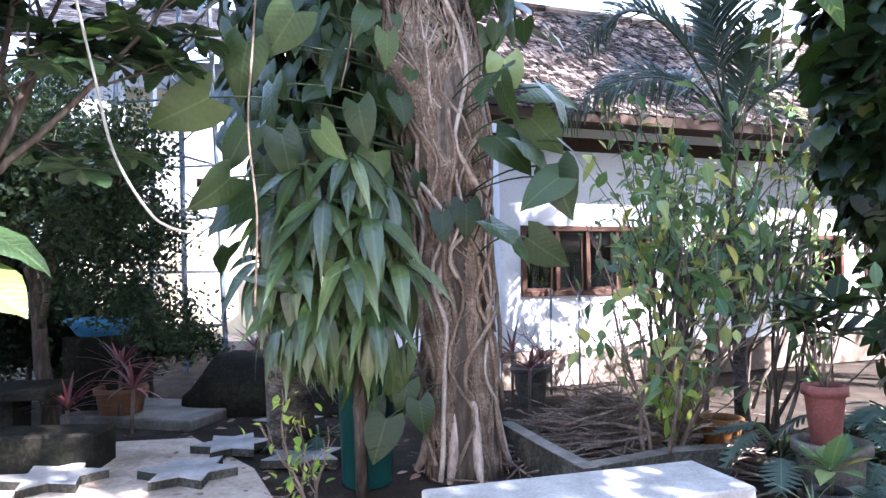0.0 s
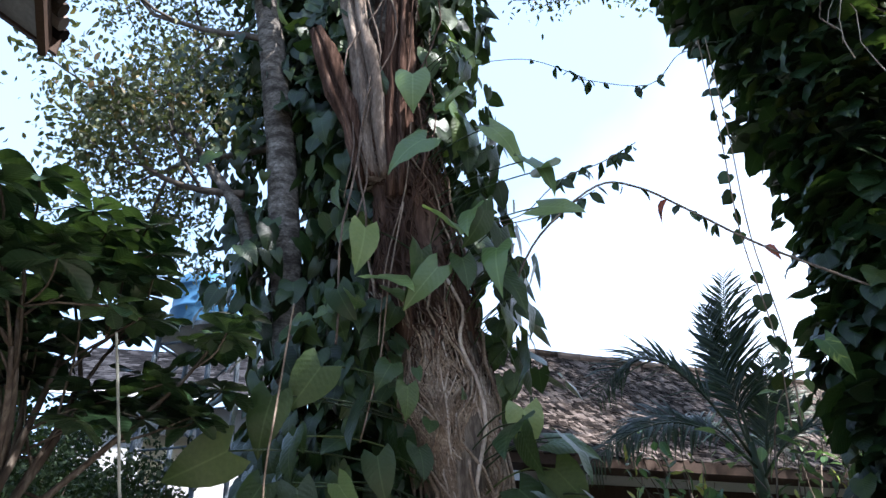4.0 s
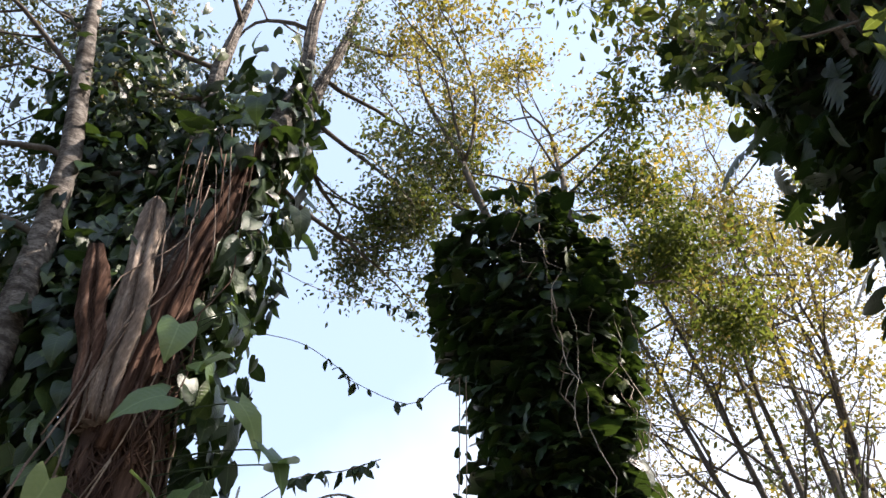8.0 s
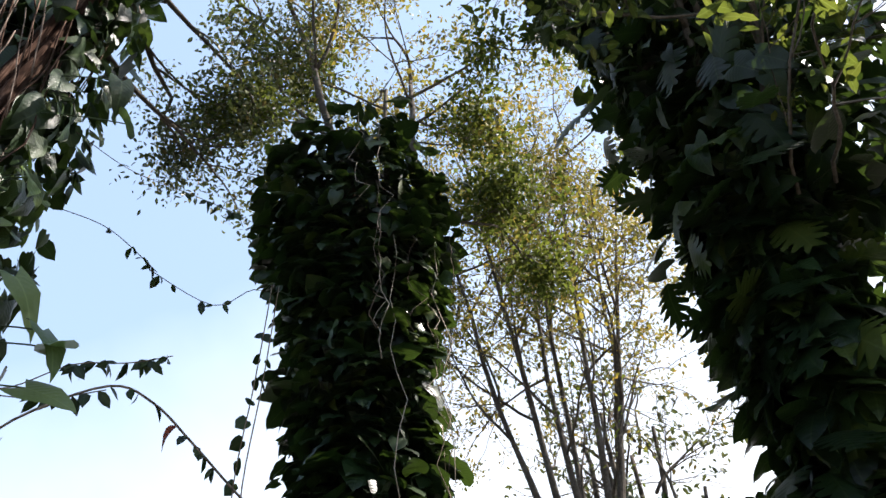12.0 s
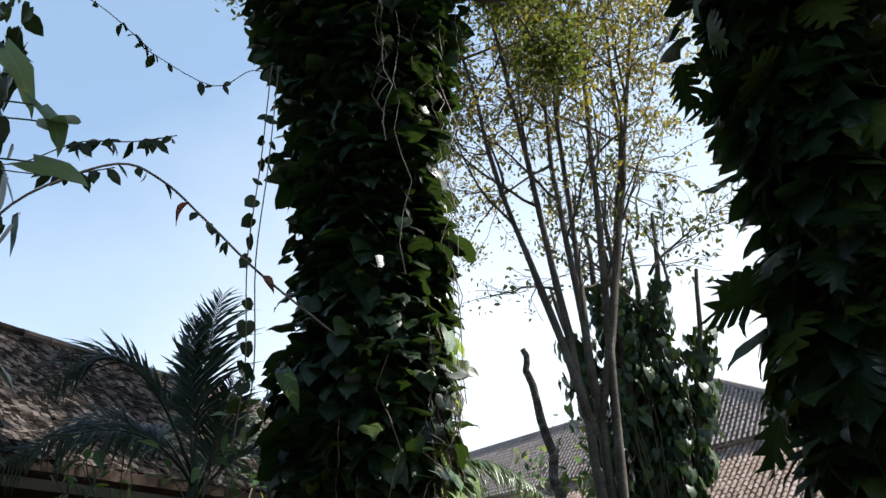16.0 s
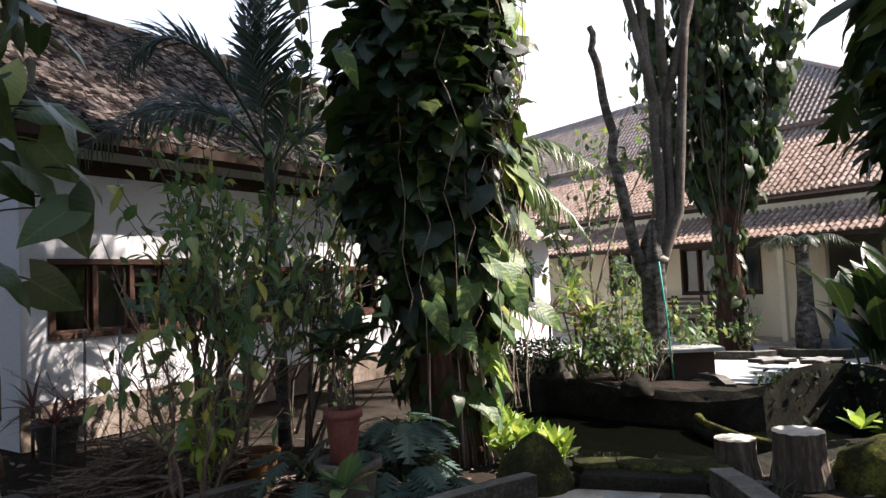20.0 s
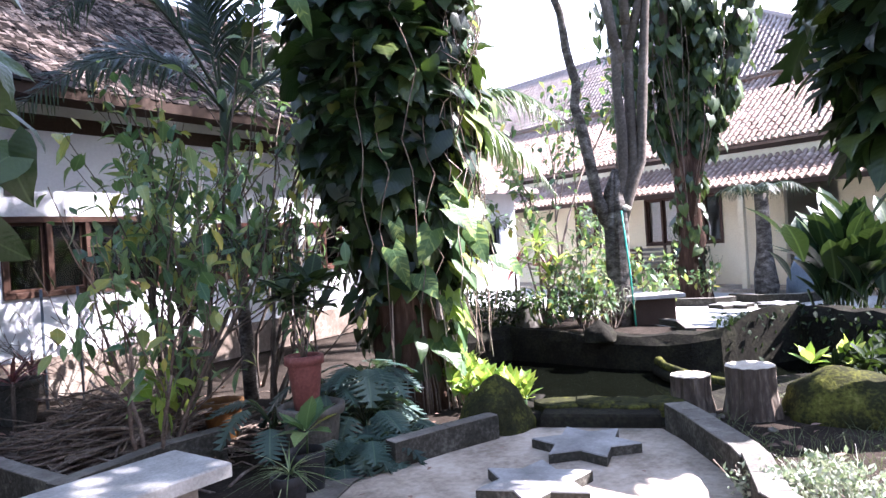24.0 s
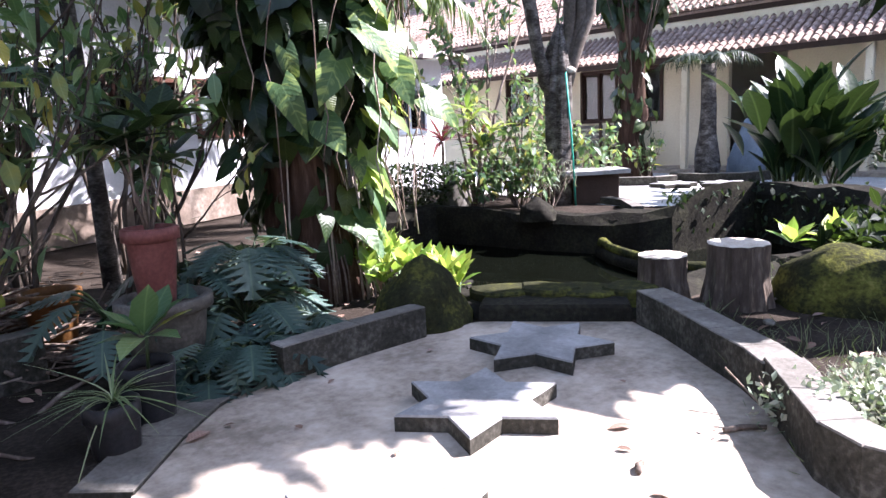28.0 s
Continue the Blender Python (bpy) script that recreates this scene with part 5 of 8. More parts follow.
for k, (x, y, z, ax, az, sz, is_lit) in enumerate(BROAD):
    part("leaf_stalk", Shape().tube([p - T1 for p in bend((t1(z)[0][0] + (0.15 if x > 0 else -0.15), 4.95, z - 0.12), (x, y, z), 0.08)], 0.007, 5), CREEPER, tree1, "", True)
    one_leaf(tree1, HM1[(k + 1) % 2 * 0 + (2 if is_lit else 0)], Vector((x, y, z)) - T1, (ax, -0.25 + 0.2 * math.cos(k * 1.7), az), (0.9 * math.sin(k * 2.3), -0.65 + 0.3 * math.sin(k * 3.7), 0.6 + 0.6 * math.cos(k * 1.3)), sz * (0.92 if x > 0 else 0.78 + 0.14 * math.sin(k * 4.3)))
for x, y, z, sz in ((-0.26, 4.72, 0.95, 0.34), (-0.34, 4.62, 0.50, 0.30), (-0.12, 4.70, 0.60, 0.22), (0.22, 4.80, 1.95, 0.24), (0.05, 4.78, 1.88, 0.22), (-0.45, 4.7, 0.6, 0.32), (-0.2, 4.75, 0.72, 0.26)):
    part("leaf_stalk", Shape().tube([p - T1 for p in bend((0.1, 4.95, z + 0.05), (x, y, z), 0.06)], 0.005, 4), CREEPER, tree1, "", True)
    one_leaf(tree1, HM1[0], Vector((x, y, z)) - T1, (rng.normal() * 0.2, -0.35, -1), (0.1, -1, 0.5), sz)
# inner dark foliage behind the leaves, on the flanks
leaves_on(tree1, "inner_foliage", [column_leaves(lambda z: ((t1(min(z, 8))[0][0] + 0.52, 5.62), 0.45), 480, 0.24, 3.2, 9.8), column_leaves(lambda z: ((t1(min(z, 8))[0][0] - 0.62, 5.6), 0.42), 420, 0.22, 3.6, 9.0), column_leaves(lambda z: ((-0.72, 5.45), 0.62), 800, 0.22, 1.6, 3.9, HEARTFINE, 0.8, 0.9, 0.3)], PHILO, T1, "dense dark climbing leaves")
limbs = []
for k, (p, d, ln) in enumerate((((-0.24, 5.24, 14.5), (-0.6, 0.3, 0.8), 2.4), ((0.3, 5.35, 13.0), (0.9, 0.4, 0.3), 2.0), ((-0.1, 5.2, 11.5), (1.0, 0.5, 0.25), 1.9), ((0.45, 5.4, 15.0), (0.7, 0.2, 0.7), 2.0), ((-1.3, 5.4, 12.0), (-1, 0.1, 0.3), 2.4), ((-0.9, 5.3, 9.0), (-1, 0.4, 0.1), 2.0), ((-1.4, 5.4, 14.0), (-0.5, -0.4, 0.6), 2.4), ((0.1, 5.3, 11.0), (0.8, 0.9, -0.05), 1.8), ((-1.2, 5.4, 11.0), (-0.9, 0.2, -0.1), 2.2), ((0.0, 5.3, 9.6), (0.9, 0.9, 0.05), 1.6))):
    limbs += grow(p, d, ln, 0.05, 3, 0.75, 0.05, 0.7, 3, 40 + k)
lines_to(tree1, "limb", limbs, LIMB, T1, 5)
leaves_on(tree1, "crown", [twig_leaves(limbs, 60, 0.095, OVATE, 0.3, 1)], CANOPY, T1, "small olive-brown canopy leaves")

leaves_on(tree1, "upper_foliage", [column_leaves(lambda z: ((-0.42 + 0.04 * (z - 9), 5.12), 0.62), 230, 0.32, 8.6, 12.0, HEARTFINE, 0.9, 0.8, 0.25), column_leaves(lambda z: ((-1.30, 5.9), 0.5), 330, 0.26, 6.0, 12.0, HEARTFINE, 0.9, 0.9, 0.3)], CREEPER, T1, "dark leaf nest round the upper stems")
leaves_on(tree1, "shaded_foliage", [column_leaves(lambda z: ((-0.62, 5.5), 0.5), 620, 0.24, 4.6, 9.4, HEARTFINE, 0.8, 0.9, 0.3)], CREEPER, T1, "dark leaves behind the split stems")
nest = random.Random(8)
for k in range(24):
    a = nest.uniform(-3.1, 0.2)
    z = nest.uniform(8.0, 9.6)
    ln = nest.uniform(0.5, 2.0)
    r0 = nest.uniform(0.3, 0.62)
    P = [Vector((-0.45 + r0 * math.cos(a + 0.1 * s), 5.12 + r0 * math.sin(a + 0.1 * s), z - ln * s / 6 + 0.05 * nest.random())) - T1 for s in range(7)]
    part("hanging_root", Shape().tube(P, nest.uniform(0.004, 0.009), 5), STRINGROOT if k % 3 == 0 else REDBARK, tree1, "", True)

# ---- grey trunk beside it
G1 = Vector((-1.2, 5.75, 0))
gtree = tree("grey_barked_tree", G1[:2], "slender grey-barked tree with dark creepers")
gp = [(-1.2, 5.75, -0.05), (-1.3, 5.7, 2.0), (-1.42, 5.63, 3.9), (-1.66, 5.55, 5.9), (-1.9, 5.45, 7.4), (-2.15, 5.36, 8.6), (-2.9, 5.0, 11.0), (-3.6, 4.7, 13.5)]
part("trunk", Shape().tube([Vector(p) - G1 for p in gp], [0.19, 0.17, 0.15, 0.145, 0.13, 0.125, 0.1, 0.06], 14, 0.25), GREYBARK, gtree, "ringed grey trunk", True)
part("trunk_branch", Shape().tube([Vector(p) - G1 for p in ((-1.36, 5.7, 3.1), (-1.7, 5.6, 4.2), (-2.0, 5.6, 5.2), (-2.7, 5.6, 6.2))], [0.09, 0.075, 0.06, 0.03], 8, 0.25), GREYBARK, gtree, "", True)


def gpath(z):
    return ((float(np.interp(z, [p[2] for p in gp], [p[0] for p in gp])), float(np.interp(z, [p[2] for p in gp], [p[1] for p in gp]))), 0.36)


leaves_on(gtree, "creeper", [column_leaves(gpath, 150, 0.22, 2.4, 5.0, HEARTFINE), column_leaves(lambda z: ((gpath(z)[0][0] + 0.35, gpath(z)[0][1] + 0.7), 0.6), 1150, 0.20, 3.6, 11.5, HEARTFINE, 0.8, 0.9, 0.4), column_leaves(lambda z: ((gpath(z)[0][0] + 0.9, 6.5), 1.0), 2600, 0.22, 6.6, 13.8, HEARTFINE, 0.8, 0.9, 0.35), column_leaves(lambda z: ((gpath(z)[0][0] - 0.45, gpath(z)[0][1] + 0.6), 0.5), 420, 0.18, 4.2, 7.5, HEARTFINE, 0.8, 0.9, 0.5)], CREEPER, G1, "dark climbing leaves")
limbs = []
for k, (p, d, ln) in enumerate((((-1.9, 5.5, 7.4), (-0.9, 0.3, 0.5), 1.9), ((-2.1, 5.4, 8.6), (-1.0, 0.0, 0.2), 1.9), ((-2.6, 5.2, 10.0), (-0.8, -0.1, 0.5), 2.2), ((-1.7, 5.6, 6.0), (-0.9, 0.5, 0.4), 1.7), ((-2.9, 5.0, 11.0), (-0.6, 0.5, 0.6), 2.2), ((-2.7, 5.6, 6.2), (-0.6, 0.3, 0.3), 1.2), ((-3.3, 4.8, 12.5), (-0.4, -0.4, 0.7), 2.0), ((-2.0, 5.6, 5.4), (-1, 0.1, 0.1), 1.1))):
    limbs += grow(p, d, ln, 0.045, 3, 0.75, 0.05, 0.7, 3, 70 + k)
lines_to(gtree, "limb", limbs, LIMB, G1, 5)
leaves_on(gtree, "crown", [twig_leaves(limbs, 64, 0.085, OVATE, 0.3, 1)], CANOPY, G1, "small brownish canopy leaves")

# ---- second tree: a column of creeper
T2 = Vector((3.95, 5.25, 0))


def t2(z):
    x = np.interp(z, [0, 0.9, 1.7, 2.6, 3.6, 4.3, 5.5, 7, 9.6], [3.92, 3.86, 3.88, 3.80, 3.76, 3.90, 3.93, 3.80, 3.56])
    r = np.interp(z, [0, 0.9, 1.7, 2.6, 3.6, 4.3, 5.5, 7.0, 8.9, 9.3, 9.6], [0.36, 0.42, 0.58, 0.68, 0.80, 0.70, 0.74, 0.92, 1.2, 1.15, 0.9])
    return (float(x), 5.18), float(r)


MONST = leafy("large split leaf", [(0.0, (0.02, 0.06, 0.025)), (0.6, (0.045, 0.11, 0.04)), (1.0, (0.10, 0.20, 0.05))], 0.4, 0.12, spec=0.25, k=0.45)
tree2 = tree("creeper_column_tree", T2[:2], "tree trunk hidden under a tall column of dark creeper")
zs = np.linspace(-0.05, 10.3, 22)
part("trunk", Shape().tube([Vector((*t2(z)[0], z)) - T2 for z in zs], np.interp(zs, [0, 0.4, 3, 10], [0.40, 0.31, 0.27, 0.2]), 44, 0.2, True, 0.6), REDBARK, tree2, "dark trunk", True)
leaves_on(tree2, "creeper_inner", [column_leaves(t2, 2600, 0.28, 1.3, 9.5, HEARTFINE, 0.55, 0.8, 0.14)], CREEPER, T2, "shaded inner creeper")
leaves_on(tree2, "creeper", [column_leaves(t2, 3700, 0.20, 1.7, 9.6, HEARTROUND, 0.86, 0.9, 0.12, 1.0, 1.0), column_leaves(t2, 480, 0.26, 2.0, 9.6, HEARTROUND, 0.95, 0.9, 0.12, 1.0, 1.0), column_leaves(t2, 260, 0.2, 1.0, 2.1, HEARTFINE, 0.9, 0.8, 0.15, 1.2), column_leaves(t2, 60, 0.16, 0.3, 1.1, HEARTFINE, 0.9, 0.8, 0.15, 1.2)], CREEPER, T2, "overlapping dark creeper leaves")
SPL = leaf_mesh("leaf", HEARTFINE, MONST)
for k in range(3):
    z = float(rng.uniform(2.4, 4.0))
    th = float(rng.uniform(-2.9, 0.4))
    (cx, cy), r = t2(z)
    out = Vector((math.cos(th), math.sin(th), 0))
    one_leaf(tree2, SPL, Vector((cx, cy, z)) + out * r * rng.uniform(0.9, 1.25) - T2, out * 0.7 + Vector((rng.normal() * 0.2, rng.normal() * 0.2, -0.75)), out * 0.6 + Vector((0, 0, 1)), rng.uniform(0.3, 0.55))
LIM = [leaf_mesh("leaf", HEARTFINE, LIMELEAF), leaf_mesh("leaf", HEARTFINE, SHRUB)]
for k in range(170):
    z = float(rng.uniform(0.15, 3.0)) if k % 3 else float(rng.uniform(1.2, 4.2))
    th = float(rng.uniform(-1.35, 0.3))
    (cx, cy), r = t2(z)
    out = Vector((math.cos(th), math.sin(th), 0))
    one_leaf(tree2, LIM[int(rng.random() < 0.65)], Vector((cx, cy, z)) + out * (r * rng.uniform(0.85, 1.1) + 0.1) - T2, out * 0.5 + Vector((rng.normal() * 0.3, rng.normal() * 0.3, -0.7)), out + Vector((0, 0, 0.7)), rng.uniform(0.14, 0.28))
MARBLE = leafy("cream-marbled climbing leaf", [(0.0, (0.05, 0.12, 0.03)), (0.6, (0.08, 0.17, 0.04)), (1.0, (0.15, 0.24, 0.06))], 0.45, 0.25, (0.30, 0.45, 0.06), spec=0.25, k=0.65, marbled=0.75)
BIGM = leaf_mesh("leaf", HEARTFINE, MARBLE)
for k in range(28):      # marbled leaves that spread from the sunny side
    th = float(rng.uniform(-1.5, 0.1))
    z = float(rng.uniform(0.5, 2.9))
    (cx, cy), r = t2(z)
    out = Vector((math.cos(th), math.sin(th), 0))
    one_leaf(tree2, BIGM, Vector((cx, cy, z)) + out * (r * 0.95 + rng.uniform(0.0, 0.25)) - T2, out * 0.75 + Vector((rng.normal() * 0.35, rng.normal() * 0.35, -0.55)), out * 0.3 + Vector((-0.2, -0.3, 1)), rng.uniform(0.16, 0.34))
BIGP = leaf_mesh("leaf", HEARTLONG, MARBLE)
for k, (dx, dy, z, sz) in enumerate(((-0.45, -0.85, 1.62, 0.34), (-0.22, -1.0, 1.58, 0.48), (-0.02, -1.05, 1.55, 0.45), (-0.36, -0.95, 1.32, 0.36), (-0.1, -0.9, 1.85, 0.4), (-0.3, -0.98, 1.45, 0.42), (-0.5, -0.85, 1.5, 0.4), (0.1, -1.0, 1.4, 0.42), (0.2, -0.9, 1.7, 0.38), (-0.15, -1.0, 1.7, 0.42), (-0.95, -0.5, 3.5, 0.4))):
    one_leaf(tree2, BIGM if k % 2 else BIGP, (dx * 1.25 + 0.12 * math.sin(k * 3.1), dy + 0.12 * math.cos(k * 2.3), z + 0.12 * math.sin(k * 1.7)), (0.6 * dx + 0.25 + 0.6 * math.sin(k * 2.1), -0.5 + 0.25 * math.cos(k * 1.3), -0.55), (-0.35 + 0.5 * math.sin(k * 1.7), -0.6 + 0.4 * math.cos(k * 2.9), 0.9), sz * 0.66)
for k in range(90):
    a, q = rng.uniform(-2.6, 0.2), rng.uniform(0.28, 0.55)
    x, y = q * math.cos(a), q * math.sin(a)
    h = rng.uniform(0.2, 0.6) if k % 6 else rng.uniform(0.8, 1.6)
    part("aerial_root", Shape().tube([(x * 0.75, y * 0.75, h), (x * 0.95, y * 0.95, h * 0.4), (x, y, -0.03)], [0.004, 0.007, 0.009], 5), STRINGROOT if k % 2 else PALEVINE, tree2, "", True)
for k in range(60):
    th = float(rng.uniform(-2.4, 0.2)) if k % 2 else float(rng.uniform(-1.5, -0.3))
    z1 = float(rng.uniform(2.2, 9.8)) if k % 2 else float(rng.uniform(2.2, 4.2))
    ln = float(rng.uniform(1.0, 3.2))
    P = []
    for s in range(11):
        z = max(0.4, z1 - ln * s / 10)
        (cx, cy), r = t2(z1)
        w = noise.noise(Vector((k, s * 0.5, 1))) * 0.16
        P.append(Vector((cx + (r * 1.1 + w) * math.cos(th + w), cy + (r * 1.1 + w) * math.sin(th + w), z)) - T2)
    part("hanging_stem", Shape().tube(P, 0.0045, 4), PALEVINE if k % 3 == 0 else STRINGROOT, tree2, "", True)
limbs = grow((3.4, 5.35, 9.8), (-0.03, 0.03, 1), 3.2, 0.075, 4, 0.55, 0.3, 0.62, 3, 5) + grow((4.35, 4.65, 9.8), (0.05, -0.05, 1), 3.0, 0.07, 4, 0.6, 0.3, 0.62, 3, 9) + grow((3.8, 5.2, 9.8), (0.25, -0.2, 1), 2.0, 0.05, 3, 0.8, 0.2, 0.7, 3, 15)
lines_to(tree2, "limb", limbs, LIMB, T2, 6, 0.006)
leaves_on(tree2, "crown", [twig_leaves(limbs, 40, 0.10, OVATE, 0.3, 0)], YELLOWING, T2, "sparse yellow-green top leaves")
TOPLEAF = leafy("green top leaf", [(0.0, (0.03, 0.055, 0.012)), (0.6, (0.06, 0.095, 0.016)), (1.0, (0.15, 0.16, 0.03))], 0.6, 0.35, (0.35, 0.42, 0.05), spec=0.1, k=0.85)
low = grow((3.5, 5.25, 10.2), (-0.5, 0.2, 0.7), 1.3, 0.04, 3, 0.9, 0.0, 0.75, 3, 21) + grow((3.9, 5.0, 10.3), (0.4, -0.3, 0.7), 1.2, 0.04, 3, 0.9, 0.0, 0.75, 3, 23) + grow((4.6, 4.5, 8.6), (0.9, -0.5, 0.3), 1.0, 0.03, 3, 0.8, 0, 0.75, 3, 25)
lines_to(tree2, "side_limb", low, LIMB, T2, 5)
leaves_on(tree2, "side_crown", [twig_leaves(low, 100, 0.10, OVATE, 0.30, 1)], TOPLEAF, T2, "green side leaves")

# ---- third tree: dark mass at the lawn
T3 = Vector((5.98, 1.42, 0))


def t3(z):
    x = np.interp(z, [0, 3, 8], [5.98, 5.98, 5.9])
    r = np.interp(z, [1.6, 2.0, 2.6, 3.2, 4, 4.6, 6, 7.2, 8.6, 9.5], [0.28, 0.66, 0.82, 0.88, 0.80, 0.62, 0.52, 0.68, 0.52, 0.4])
    return (float(x), 1.42 - 0.02 * z), float(r)


def t3c(z):
    (x, y), r = t3(z)
    off = float(np.interp(z, [1.6, 2.2, 3.6, 4.6], [0.0, 0.34, 0.34, 0.0]))
    return (x - 0.08 * off, y + off), r - 0.9 * off


tree3 = tree("lawn_tree", T3[:2], "broad dark tree overgrown with split-leaf creeper")
zs = np.linspace(-0.05, 8.5, 18)
part("trunk", Shape().tube([Vector((*t3(z)[0], z)) - T3 for z in zs], np.interp(zs, [0, 0.4, 2, 8], [0.38, 0.30, 0.26, 0.2]), 48, 0.15, True, 0.55), REDBARK, tree3, "rough brown trunk", True)
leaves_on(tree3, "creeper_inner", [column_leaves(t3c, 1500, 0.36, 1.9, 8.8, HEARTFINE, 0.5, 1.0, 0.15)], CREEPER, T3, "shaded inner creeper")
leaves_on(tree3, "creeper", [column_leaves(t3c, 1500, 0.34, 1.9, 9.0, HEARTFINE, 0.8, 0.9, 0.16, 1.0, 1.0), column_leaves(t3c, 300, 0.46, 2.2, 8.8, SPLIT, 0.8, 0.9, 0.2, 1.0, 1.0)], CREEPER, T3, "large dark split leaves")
for k in range(34):
    th = 2 * math.pi * ((k * 0.618) % 1.0)
    z0, z1 = rng.uniform(-0.02, 0.8), rng.uniform(1.4, 3.2)
    P = []
    for s in range(15):
        z = z0 + (z1 - z0) * s / 14
        a = th + 0.45 * noise.noise(Vector((k * 1.7, z * 0.9, 3)))
        q = float(np.interp(z, [0, 0.4, 2, 8], [0.38, 0.30, 0.26, 0.2])) * 0.98 + 0.03 * noise.noise(Vector((k, z * 1.6, 8)))
        P.append(Vector((*t3(z)[0], z)) + Vector((q * math.cos(a), q * math.sin(a), 0)) - T3)
    part("aerial_root", Shape().tube(P, [rng.uniform(0.012, 0.03) * (1.1 - 0.4 * s / 14) for s in range(15)], 6, 0.3), REDBARK if k % 3 else BARK, tree3, "", True)
part("limb", Shape().tube([Vector(p) - T3 for p in ((5.9, 1.35, 6.4), (5.75, 1.38, 7.3), (5.6, 1.45, 8.2), (5.45, 1.65, 10.4), (5.3, 2.05, 12.5))], [0.17, 0.15, 0.13, 0.10, 0.06], 10, 0.3), BARK, tree3, "dark limb", True)
part("limb", Shape().tube([Vector(p) - T3 for p in ((5.95, 1.2, 6.5), (6.1, 0.6, 9.0), (6.2, 0.0, 12.0), (6.3, -0.4, 15))], [0.18, 0.15, 0.12, 0.08], 10, 0.3), LIMB, tree3, "", True)


def limbpath(z):
    return ((float(np.interp(z, [7, 8.2, 10.4, 12.5], [5.7, 5.6, 5.45, 5.3])), float(np.interp(z, [7, 8.2, 10.4, 12.5], [1.3, 1.4, 1.6, 2.0]))), float(np.interp(z, [7, 9, 12, 13], [0.42, 0.42, 0.45, 0.3])))


leaves_on(tree3, "limb_creeper", [column_leaves(limbpath, 150, 0.38, 7.6, 12.6, SPLIT, 0.9, 0.6, 0.2), column_leaves(limbpath, 230, 0.24, 7.6, 12.8, HEART, 0.8, 0.8, 0.3)], CREEPER, T3, "split leaves along the limb")
leaves_on(tree3, "upper_creeper", [column_leaves(lambda z: ((6.0, 0.55), 1.35), 420, 0.34, 6.2, 11.5, HEARTFINE, 0.4, 0.5, 0.3), column_leaves(lambda z: ((6.0, 0.55), 1.35), 760, 0.30, 6.2, 11.5, HEARTFINE, 0.8, 0.5, 0.3), column_leaves(lambda z: ((6.0, 0.55), 1.35), 150, 0.42, 6.2, 11.5, SPLIT, 0.95, 0.4, 0.2)], CREEPER, T3, "spreading upper creeper")
limbs = []
for k, (p, d, ln) in enumerate((((5.9, 0.9, 8.0), (-0.5, -0.4, 1), 2.2), ((5.5, 1.0, 8.2), (-0.4, -0.5, 0.9), 2.2), ((6.1, 0.6, 9.0), (-0.6, -0.5, 0.6), 2.4), ((6.2, 0.0, 11.0), (-0.7, 0.1, 0.5), 2.4), ((5.8, 0.9, 7.0), (-0.7, -0.7, 0.6), 2.0), ((5.5, 1.5, 9.4), (-0.3, -0.3, 0.9), 1.6), ((6.0, 0.3, 8.0), (-0.4, -0.8, 0.5), 2.0), ((6.2, -0.1, 12.5), (-0.8, 0.0, 0.5), 2.0), ((6.2, 0.0, 11.5), (-0.4, 0.5, 0.9), 1.8), ((5.5, 1.5, 9.4), (0.6, -0.6, 0.8), 2.0), ((6.1, 0.2, 9.5), (0.2, 0.5, 0.9), 1.6), ((6.25, -0.2, 13.2), (0.2, 0.9, 0.6), 2.2))):
    limbs += grow(p, d, ln, 0.05, 3, 0.7, 0.1, 0.7, 3, 90 + k)
lines_to(tree3, "limb", limbs, LIMB, T3, 5)
leaves_on(tree3, "crown", [twig_leaves(limbs, 20, 0.15, OVATE, 0.30, 1)], TOPLEAF, T3, "broad green canopy leaves")
leaves_on(tree3, "lit_leaves", [twig_leaves(limbs, 4, 0.13, OVATE, 0.3, 1)], TOPLEAF, T3, "lighter young leaves")
near3 = []
for k, (p, d, ln) in enumerate((((5.4, 0.7, 6.2), (-0.9, -0.45, 0.35), 1.5), ((5.3, 0.5, 7.0), (-0.8, -0.35, 0.5), 1.5), ((5.3, 0.4, 6.0), (-0.9, -0.35, -0.05), 1.5))):
    near3 += grow(p, d, ln, 0.02, 2, 0.5, -0.05, 0.75, 3, 120 + k)
lines_to(tree3, "spray", near3, LIMB, T3, 5)
leaves_on(tree3, "spray_leaves", [twig_leaves(near3, 16, 0.12, OVATE, 0.15, 1)], TOPLEAF, T3, "sunlit green leaf sprays")

